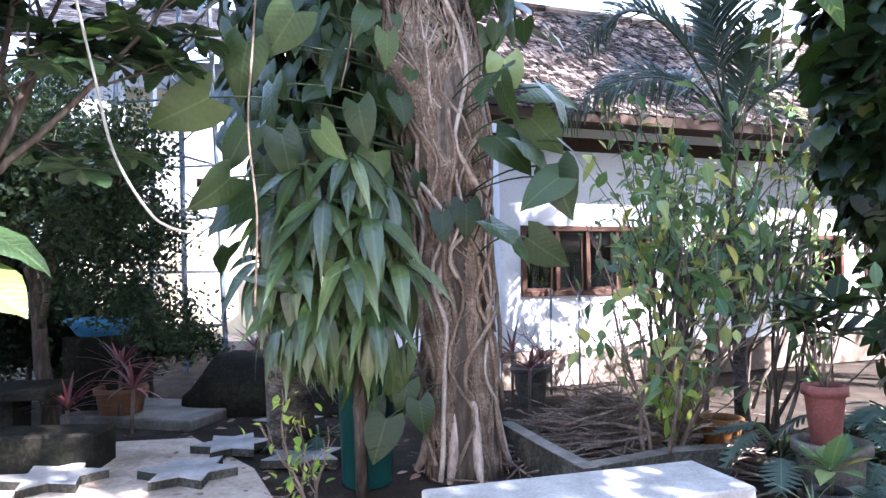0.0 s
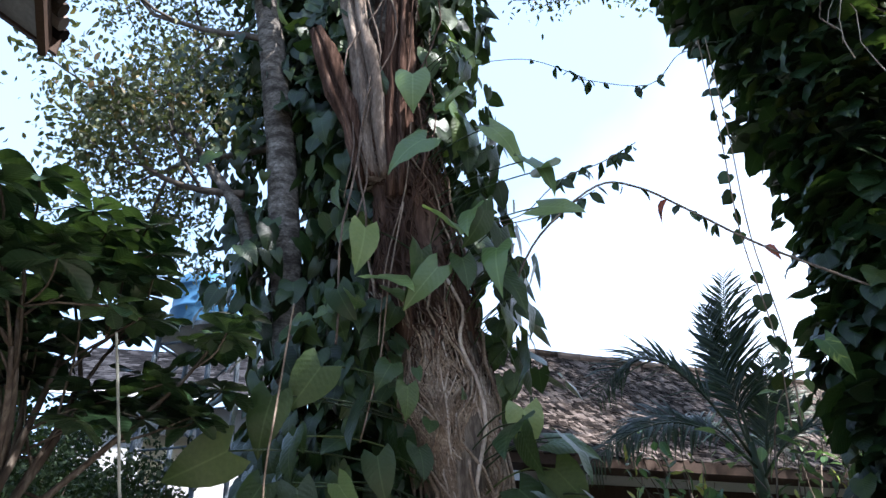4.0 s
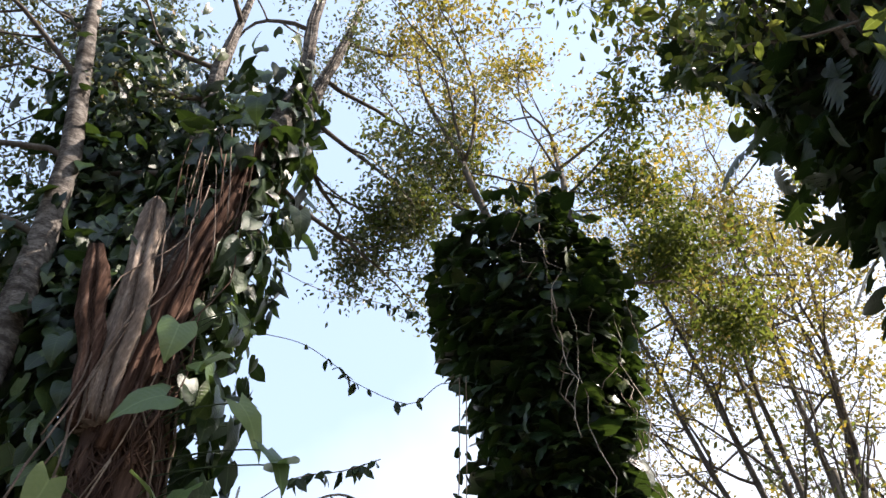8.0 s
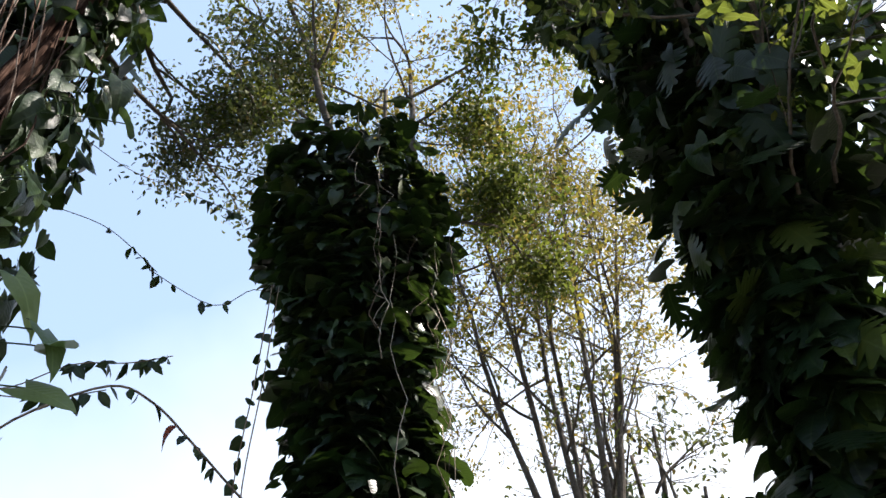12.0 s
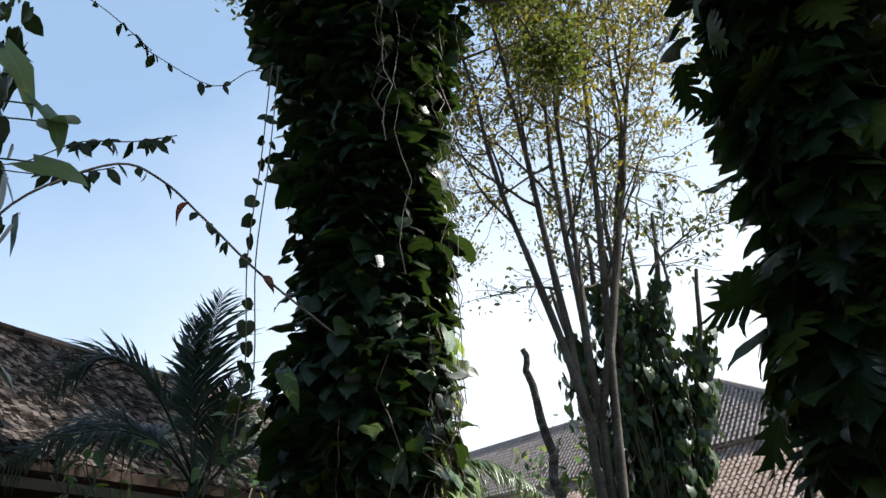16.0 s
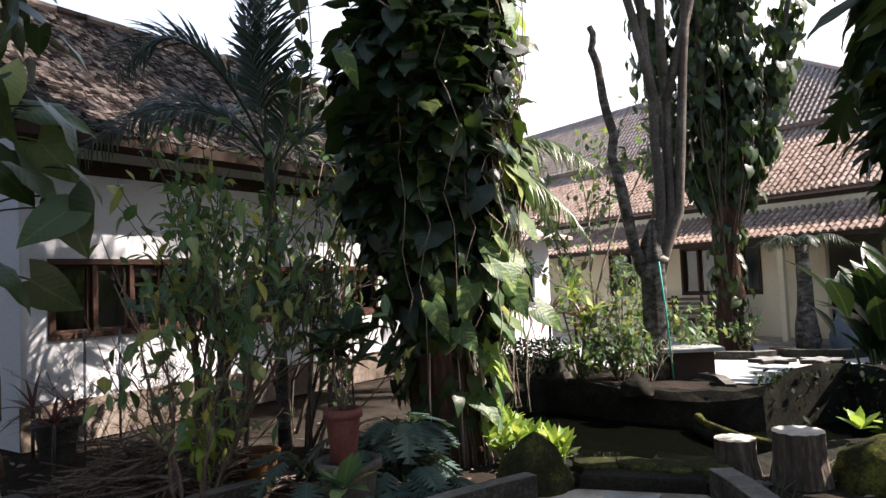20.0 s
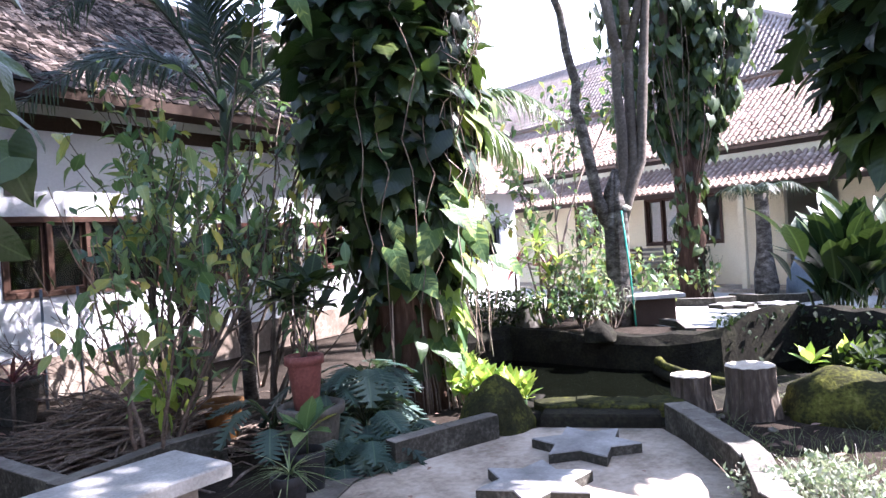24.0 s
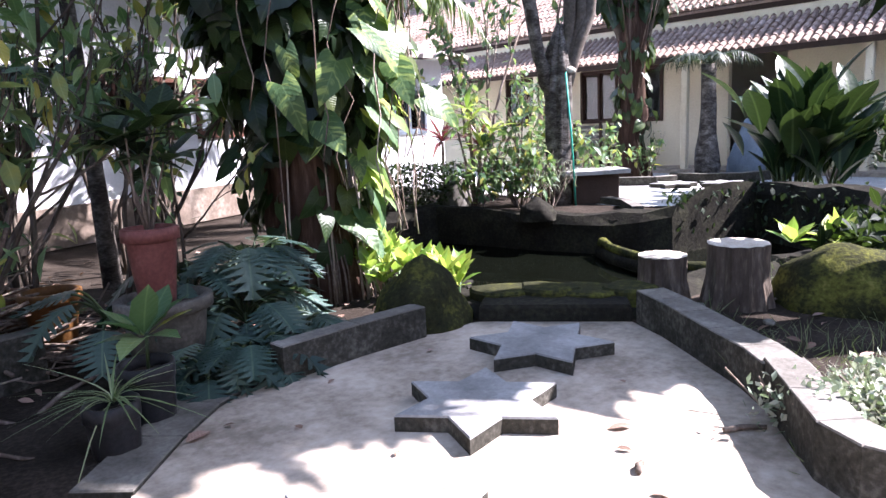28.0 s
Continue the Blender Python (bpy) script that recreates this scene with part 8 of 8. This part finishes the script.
for k, (y, h) in enumerate(((9.2, 0.75), (10.2, 0.75), (10.9, 0.5))):
    b = thing("garden_bench", (14.4, y, 0.08), "dark slatted bench before the hall", "bench", "benches before the hall", turn=90)
    part("seat", Shape().box(-0.45, -0.2, 0.38, 0.45, 0.2, 0.42, 0.005), DARKWOOD, b)
    for j in range(4):
        part("back_slat", Shape().box(-0.45, -0.22, 0.5 + 0.11 * j, 0.45, -0.20, 0.57 + 0.11 * j), CURB if k == 1 else DARKWOOD, b)
    for sx in (-0.4, 0.4):
        part("leg", Shape().box(sx - 0.025, -0.22, 0, sx + 0.025, -0.17, 0.95), DARKWOOD, b)
        part("leg", Shape().box(sx - 0.025, 0.13, 0, sx + 0.025, 0.18, 0.38), DARKWOOD, b)
mb = thing("covered_motorbike", (14.0, 5.9, 0.0), "object under a grey-blue tarpaulin by the hall door", "tarpaulin")
part("cover", Shape().lathe([(0.62, 0.0), (0.58, 0.3), (0.5, 0.7), (0.34, 1.0), (0.16, 1.12), (0.001, 1.15)], sides=22, wob=0.35), TARP, mb, "", True)

# ---------------------------------------------------------------- far left: tower, buildings, table, shaded trees
tw = thing("water_tower", (-4.38, 11.3, 0), "weathered blue-grey steel tower carrying a water tank", "tower", turn=-12)
for sx in (-1, 1):
    for sy in (-1, 1):
        part("leg", Shape().tube([(sx * 0.72, sy * 0.6, -0.02), (sx * 0.5, sy * 0.45, 6.2)], 0.045, 6), STEELBLUE, tw)
for k in range(7):
    z = 0.6 + 0.9 * k
    w = 0.72 - 0.22 * z / 6.2
    d = 0.6 - 0.15 * z / 6.2
    for sy in (-1, 1):
        part("rail", Shape().tube([(-w, sy * d, z), (w, sy * d, z)], 0.022, 5), STEELBLUE, tw)
        if k < 6:
            w2 = 0.72 - 0.22 * (z + 0.9) / 6.2
            part("brace", Shape().tube([((-w if k % 2 else w), sy * d, z), ((w2 if k % 2 else -w2), sy * d, z + 0.9)], 0.018, 5), STEELBLUE, tw)
    for sx in (-1, 1):
        part("rail", Shape().tube([(sx * w, -d, z), (sx * w, d, z)], 0.022, 5), STEELBLUE, tw)
part("platform", Shape().box(-0.75, -0.65, 6.2, 0.75, 0.65, 6.28), STEELBLUE, tw)
part("tank", Shape().lathe([(0.56, 6.28), (0.59, 6.34), (0.58, 6.62), (0.60, 6.64), (0.60, 6.68), (0.58, 6.70), (0.58, 7.05), (0.60, 7.07), (0.60, 7.11), (0.52, 7.3), (0.16, 7.42), (0.001, 7.43)], sides=24), TANKBLUE, tw, "blue plastic tank", True)
wb = thing("white_two_storey_house", (-8.0, 14.0, 0), "white two-storey house with a grey shingle roof", "building", turn=14)
part("wall_front", wall_with_openings(7.5, 6.0, [(1.6, 4.4, 2.6, 5.4), (3.0, 3.3, 3.2, 3.5), (3.7, 3.3, 3.9, 3.5), (4.6, 3.0, 4.75, 3.6), (5.0, 3.0, 5.15, 3.6), (2.2, 0.1, 3.2, 2.1)], 0.15), AGEDWALL, wb, "white upper wall")
part("back", Shape().box(0.1, 0.6, 0, 7.4, 0.7, 5.9), CREAM, wb)
part("band", Shape().box(0, -0.012, 0.0, 7.5, -0.002, 2.7), CREAM, wb, "cream lower wall")
part("side", Shape().box(7.35, 0.15, 0, 7.5, 5, 6.0), WHITEWALL, wb)
wroof = part("roof", Shape().add([(-0.5, -0.6, 6.05), (8, -0.6, 6.05), (8, 3.0, 8.2), (-0.5, 3.0, 8.2), (-0.5, -0.6, 6.15), (8, -0.6, 6.15), (8, 3.0, 8.3), (-0.5, 3.0, 8.3)], [(3, 2, 1, 0), (4, 5, 6, 7), (0, 1, 5, 4), (1, 2, 6, 5), (2, 3, 7, 6), (3, 0, 4, 7)]), SLATE, wb, "dark grey tiled roof")
flat = Shape()
for r_ in range(19):      # lapped courses, each tile tipped up a little at its lower edge
    for c_ in range(34):
        x0 = -0.5 + 0.25 * c_ + (0.125 if r_ % 2 else 0)
        x1, u0, u1 = min(8.0, x0 + 0.235), r_ / 19, (r_ + 1.25) / 19
        q = 0.012 * random.Random(r_ * 40 + c_).random()
        lo, hi = (-0.62 + 3.6 * u0, 6.165 + q + 2.15 * u0), (-0.6 + 3.6 * min(u1, 1), 6.155 + 2.15 * min(u1, 1))
        flat.add([(x0, lo[0], lo[1] + 0.03), (x1, lo[0], lo[1] + 0.03), (x1, hi[0], hi[1]), (x0, hi[0], hi[1]), (x0, lo[0], lo[1]), (x1, lo[0], lo[1])], [(0, 1, 2, 3), (4, 5, 1, 0)])
tagged(part("tiles", flat, SLATE, wroof), kind="stuff")
part("gutter", Shape().box(-0.5, -0.68, 5.98, 8, -0.6, 6.1), WHITEWALL, wb)
for k in range(4):
    part("pillar", Shape().box(1.2 + 1.7 * k, -0.9, 0, 1.4 + 1.7 * k, -0.7, 2.6, 0.01), CREAM, wb)
part("floor_step", Shape().box(-1, -1.6, -0.02, 8, 0, 0.16, 0.01), PAVING, wb)
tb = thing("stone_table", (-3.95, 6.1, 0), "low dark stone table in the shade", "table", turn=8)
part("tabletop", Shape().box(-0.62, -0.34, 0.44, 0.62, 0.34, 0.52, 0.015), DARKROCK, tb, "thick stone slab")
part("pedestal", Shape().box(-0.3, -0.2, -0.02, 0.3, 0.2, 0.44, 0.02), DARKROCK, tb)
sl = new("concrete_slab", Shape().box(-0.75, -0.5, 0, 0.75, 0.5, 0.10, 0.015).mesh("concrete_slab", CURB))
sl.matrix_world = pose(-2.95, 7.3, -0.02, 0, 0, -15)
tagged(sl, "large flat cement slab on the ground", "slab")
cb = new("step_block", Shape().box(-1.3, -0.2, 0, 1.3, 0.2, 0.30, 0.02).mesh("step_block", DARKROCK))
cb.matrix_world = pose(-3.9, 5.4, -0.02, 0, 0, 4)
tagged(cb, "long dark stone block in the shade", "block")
for x, y, t, ln in ((-3.0, 9.6, 3, 3.2), (-3.2, 9.2, -4, 2.8), (-2.6, 9.9, 6, 2.5)):
    ob = new("pole", Shape().tube([(0, 0, 0.03), (ln / 2, 0, 0.04), (ln, 0, 0.03)], 0.03, 8).mesh("pole", DEADWOOD, True))
    ob.matrix_world = pose(x, y, -0.01, 0, 0, t)
    tagged(ob, "long pole lying on the ground", "pole", "poles on the ground")
bs = thing("blue_basin", (-3.58, 7.45, 0), "bright blue plastic basin on a dark stand", "basin")
part("stand", Shape().box(-0.3, -0.25, -0.02, 0.3, 0.25, 0.84, 0.01), DARKROCK, bs)
part("basin", Shape().lathe([(0.24, 0.84), (0.34, 0.98), (0.37, 1.0), (0.36, 1.02), (0.32, 1.0), (0.2, 0.87), (0.001, 0.86)], sides=28), BLUEPLASTIC, bs, "", True)
for x, y, h, s in ((-3.15, 6.9, 0.55, 0.42), (-2.85, 6.5, 0.4, 0.38), (-3.25, 6.1, 0.3, 0.34), (-2.3, 8.8, 0.5, 0.45), (-2.0, 9.3, 0.6, 0.5)):
    c = thing("red_cordyline", (x, y, 0), "cordyline with dark red strap leaves in the shade", "plant")
    part("stem", Shape().tube([(0, 0, -0.03), (0.01, 0.01, h)], 0.018, 6), DEADWOOD, c, "", True)
    rosette(c, (0.01, 0.01, h), 22, s, STRAP, CORDYLINE, 0.3)


def small_tree(name, at, h, r0, label, material, leaf_n, size, template, spread, kids, seed, up=0.2, sp=0.18):
    th = tree(name, at, label)
    L = grow((0, 0, -0.04), (0.05, 0.02, 1), h * 0.42, r0, 4, spread, up, 0.68, kids, seed)
    lines_to(th, "trunk", L, BARK, Vector((0, 0, 0)), 7, 0.004)
    leaves_on(th, "crown", [twig_leaves(L, leaf_n, size, template, sp, 1, 0.2)], material, Vector((0, 0, 0)))
    return th


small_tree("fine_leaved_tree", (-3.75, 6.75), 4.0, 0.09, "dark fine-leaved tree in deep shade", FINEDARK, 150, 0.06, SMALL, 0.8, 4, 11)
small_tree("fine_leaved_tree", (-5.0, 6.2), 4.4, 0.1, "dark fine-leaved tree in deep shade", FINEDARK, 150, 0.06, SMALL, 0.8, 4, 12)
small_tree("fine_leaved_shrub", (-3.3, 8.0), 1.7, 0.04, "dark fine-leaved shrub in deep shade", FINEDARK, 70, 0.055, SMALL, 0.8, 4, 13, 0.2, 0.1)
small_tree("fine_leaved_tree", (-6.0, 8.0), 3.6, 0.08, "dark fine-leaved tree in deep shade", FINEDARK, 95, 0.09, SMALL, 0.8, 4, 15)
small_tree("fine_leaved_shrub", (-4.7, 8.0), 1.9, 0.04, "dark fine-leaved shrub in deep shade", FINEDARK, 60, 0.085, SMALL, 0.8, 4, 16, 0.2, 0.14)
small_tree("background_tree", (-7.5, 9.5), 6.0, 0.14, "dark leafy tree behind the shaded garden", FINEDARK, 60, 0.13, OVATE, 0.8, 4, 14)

ros = tree("rosette_leaved_tree", (-2.35, 3.6), "small tree with rosettes of glossy oval leaves")
RL = []
for k in range(12):
    RL += grow((0, 0, 1.9 + 0.03 * k), (rng.normal() * 0.7, rng.normal() * 0.6, 1.0), 0.95, 0.024, 2, 0.7, 0.1, 0.6, 3, 500 + k)
part("trunk", Shape().tube([(0, 0, -0.05), (0.02, 0, 0.8), (0, 0, 2.0)], [0.06, 0.05, 0.045], 8, 0.2), BARK, ros, "", True)
lines_to(ros, "limb", RL, BARK, Vector((0, 0, 0)), 6, 0.006)
at, ah, up, sz = [], [], [], []
for pts, radii, left in RL:
    if left <= 1:
        e = pts[-1]
        for j in range(13):
            a = 2.4 * j + e.x * 9
            d = Vector((math.cos(a), math.sin(a), rng.uniform(-0.3, 0.5)))
            at.append(tuple(e)), ah.append(tuple(d)), up.append((d.x * -0.2, d.y * -0.2, 1)), sz.append(rng.uniform(0.13, 0.23))
leaves_on(ros, "crown", [cloud(SPOON, at, ah, up, sz)], MANGO, Vector((0, 0, 0)), "glossy rosettes of oval leaves")

nl = thing("near_leafy_plant", (-1.45, 2.0, 0), "large-leaved plant at the edge of the paving", "plant")
part("stem", Shape().tube([(0, 0, -0.03), (0.05, 0, 0.8), (0.02, 0.02, 1.6)], [0.03, 0.025, 0.015], 8), CREEPER, nl, "", True)
NM = leaf_mesh("leaf", HEARTFINE, PHILO)
for z, a, s in ((1.50, -0.3, 0.22), (1.62, 0.2, 0.2), (1.9, -0.6, 0.2), (1.7, 2.4, 0.22), (1.5, 3.0, 0.2), (1.2, -1.5, 0.2), (1.85, -2.0, 0.22)):
    d = Vector((math.cos(a), math.sin(a), 0))
    part("stalk", Shape().tube(bend((0.03, 0, z - 0.15), d * 0.14 + Vector((0, 0, z)), 0.02), 0.005, 4), CREEPER, nl, "", True)
    one_leaf(nl, NM, d * 0.14 + Vector((0, 0, z)), d + Vector((0, 0, -0.35)), Vector((0, 0, 1)) + d * 0.3 + Vector((0.1, -0.5, 0)), s)

# ---------------------------------------------------------------- hanging and arching vines
def vine(name, pts, r, label, material, leaves=(), leafmesh=None, droop=True):
    P = []
    V = [Vector(p) for p in pts]
    for k in range(len(V) - 1):
        a, b, c_, d = V[max(k - 1, 0)], V[k], V[k + 1], V[min(k + 2, len(V) - 1)]
        for s in range(5):
            t = s / 5
            P.append(0.5 * ((2 * b) + (c_ - a) * t + (2 * a - 5 * b + 4 * c_ - d) * t * t + (3 * b - a - 3 * c_ + d) * t ** 3))
    P.append(V[-1])
    th = new(name)
    th.matrix_world = Matrix.Translation(V[0])
    tagged(th, label, "vine")
    part("stem", Shape().tube([p - V[0] for p in P], r, 6), material, th, "", True)
    for f, size, me in leaves:
        p = P[min(len(P) - 1, int(f * (len(P) - 1)))] - V[0]
        one_leaf(th, me, p, (rng.normal() * 0.8, rng.normal() * 0.4, -0.7), (rng.normal(), -1, 0.4), size)
    return th


SM, RD, OVL = leaf_mesh("leaf", OVATE, CREEPER), leaf_mesh("leaf", blade_shape([0.03, 0.24, 0.30, 0.24, 0.11, 0.01], 0.35, 0.3), REDLEAF), leaf_mesh("leaf", HEARTWIDE, CREEPER)
arcv = [(0.49, 4.79, 3.89), (0.76, 4.87, 4.43), (1.31, 4.98, 4.98), (1.68, 4.99, 4.96), (2.07, 4.97, 4.70), (2.56, 4.87, 4.28), (3.2, 4.63, 3.76)]
vine("arching_vine", arcv, 0.010, "thin arching vine between the two trees", DEADWOOD, [(0.36, 0.14, SM), (0.42, 0.13, SM), (0.45, 0.12, SM), (0.52, 0.16, SM), (0.62, 0.22, RD), (0.66, 0.13, SM), (0.68, 0.13, SM), (0.7, 0.14, SM), (0.72, 0.13, SM), (0.74, 0.12, SM), (0.76, 0.13, SM), (0.84, 0.17, RD)])
for pts, n_ in (([(0.4, 4.85, 4.55), (0.67, 4.98, 4.72), (1.02, 5.04, 5.10), (1.4, 5.0, 5.25), (1.73, 4.98, 5.45)], 26), ([(0.4, 5.0, 4.6), (0.9, 5.05, 4.75), (1.3, 5.0, 4.95)], 12), ([(0.5, 5.5, 7.0), (1.0, 5.7, 7.2), (1.6, 5.8, 7.0)], 14), ([(0.3, 5.4, 8.0), (1.0, 5.9, 8.4), (1.8, 5.9, 8.5), (2.3, 5.6, 8.2)], 22), ([(3.0, 5.6, 7.2), (2.6, 5.55, 7.1), (2.2, 5.6, 6.7), (1.5, 5.7, 6.9)], 12)):
    vine("leafy_spray", pts, 0.005, "thin leafy spray reaching from the tree", DEADWOOD, [(float(1 - 0.5 * rng.random() ** 1.4), float(rng.uniform(0.09, 0.17)), SM) for k in range(n_)])
for dx in (0.0, 0.08):
    P = [(2.62 + dx, 5.13, 6.9), (2.57 + dx, 5.10, 5.6), (2.52 + dx, 5.11, 4.55), (2.60 + dx, 5.16, 3.6), (2.56 + dx, 5.2, 2.9)]
    vine("hanging_vine", P, 0.006, "hanging vine with a row of round leaves", ROOT, [(0.04 + 0.9 * k / 16, float(rng.uniform(0.08, 0.15)), OVL) for k in range(16 if dx == 0 else 5)])
vine("hose", [(-1.78, 3.36, 3.0), (-1.68, 3.41, 2.49), (-1.60, 3.45, 2.10), (-1.46, 3.51, 1.82), (-1.36, 3.55, 1.73), (-1.24, 3.62, 1.70)], 0.008, "pale plastic hose slung between the trees", PIPE)
vine("hanging_root", [(-0.98, 3.9, 3.4), (-1.02, 3.87, 2.71), (-1.04, 3.86, 2.29), (-1.0, 3.88, 1.82), (-1.02, 3.9, 1.3)], 0.007, "long pale hanging root", ROOT)
vine("hanging_root", [(-0.35, 4.6, 4.6), (-0.45, 4.6, 3.9), (-0.5, 4.6, 3.3), (-0.62, 4.6, 2.7)], 0.007, "long pale hanging root", ROOT)
vine("hanging_root", [(-0.3, 4.7, 5.5), (-0.34, 4.68, 4.8), (-0.48, 4.66, 4.1), (-0.52, 4.62, 3.4)], 0.006, "long pale hanging root", ROOT)

# ---------------------------------------------------------------- roof pieces, last
def shingle_mesh(seed):
    r = random.Random(seed)
    w, ln, th = 0.046 + r.uniform(-0.008, 0.008), 0.13 + r.uniform(-0.02, 0.02), 0.014
    k = r.uniform(-0.02, 0.02)
    return [(-w, 0, th + 0.004), (w, k, th + 0.004), (w, ln, 0.004), (-w, ln, 0.004), (-w, 0, -0.004), (w, k, -0.004), (w, ln, 0.0), (-w, ln, 0.0)], [(0, 1, 2, 3), (4, 0, 3, 7), (1, 5, 6, 2), (4, 5, 1, 0)]


slope = math.atan2(RIDGE[1] - EAVE[1], RIDGE[0] - EAVE[0])
kinds = [shingle_mesh(k) for k in range(6)]
smesh = [Shape().add(*k).mesh("shingle", SHINGLE) for k in kinds]
rest = Shape()
count = 0
rs = random.Random(4)
for row in range(56):
    for col in range(100):
        x = -0.48 + 0.096 * col + (0.048 if row % 2 else 0) + rs.uniform(-0.014, 0.014)
        if x > HOUSE_L + 0.45:
            continue
        d = -0.03 + row * 0.0745 + rs.uniform(-0.018, 0.018)
        m = pose(x, EAVE[0] + d * math.cos(slope), EAVE[1] + 0.004 + d * math.sin(slope), math.degrees(slope) + rs.uniform(-3, 9), rs.uniform(-7, 7), rs.uniform(-8, 8))
        q = rs.randrange(6)
        if row < 15 and 0.2 < x < 3.3 and count < 290:
            ob = new("shingle", smesh[q])
            ob.parent = roof
            ob.matrix_basis = m
            count += 1
        else:
            rest.add([m @ Vector(v) for v in kinds[q][0]], kinds[q][1])
tagged(part("shingles", rest, SHINGLE, roof, "rows of weathered shingles"), kind="stuff")


def tile_verts(w, ln, r):
    """A curved roof tile: an arch that runs up the slope."""
    v, f = [], []
    for y, k in ((0, 1.0), (ln, 0.92)):
        for s in range(6):
            a = math.pi * s / 5
            v.append((-math.cos(a) * w * k, y, math.sin(a) * r * k + (0.012 if y == 0 else 0.0)))
    f = [(s, s + 1, 6 + s + 1, 6 + s) for s in range(5)]
    f.append((0, 5, 4, 3, 2, 1))
    return v, [q[::-1] for q in f]


def tile_roof(target, x0, z0, x1, z1, y0, y1, material, step=0.21, gauge=0.25, single=0, hip=0.0, label="rows of curved tiles"):
    a = math.atan2(z1 - z0, x1 - x0)
    ln = math.hypot(z1 - z0, x1 - x0)
    tv, tf = tile_verts(step * 0.36, gauge * 1.14, 0.062)
    me = Shape().add(tv, tf).mesh("roof_tile", material)
    rest, made = Shape(), 0
    r = random.Random(int(x0 * 10 + 99))
    for row in range(int(ln / gauge)):
        cut = hip * (row + 1) * gauge / ln
        for col in range(int((y1 - y0) / step)):
            y = y0 + (col + 0.5) * step
            if y < y0 + cut:
                continue
            d = row * gauge
            m = Matrix.Translation((x0 + d * math.cos(a), y + r.uniform(-0.008, 0.008), z0 + d * math.sin(a) + 0.004)) @ pose(0, 0, 0, 0, 0, -90) @ pose(0, 0, 0, math.degrees(a) + r.uniform(-1, 2), 0, r.uniform(-2, 2))
            if made < single and 4.5 < y < 13:
                ob = new("roof_tile", me)
                ob.parent = target
                ob.matrix_basis = m
                made += 1
            else:
                rest.add([m @ Vector(v) for v in tv], tf)
    tagged(part("tiles", rest, material, target, label), kind="stuff")


tile_roof(lower_roof, -1.02, 2.23, 0.3, 3.01, 0.5, 17.0, TILE, 0.15, 0.17, 290)
tile_roof(middle_roof, -0.08, 3.17, 2.45, 5.04, 0.5, 19.0, TILE, 0.15, 0.18, 0)
tile_roof(upper_roof, 2.33, 5.13, 4.48, 7.36, 5.6, 22.0, OLDTILE, 0.15, 0.19, 0, 4.1)
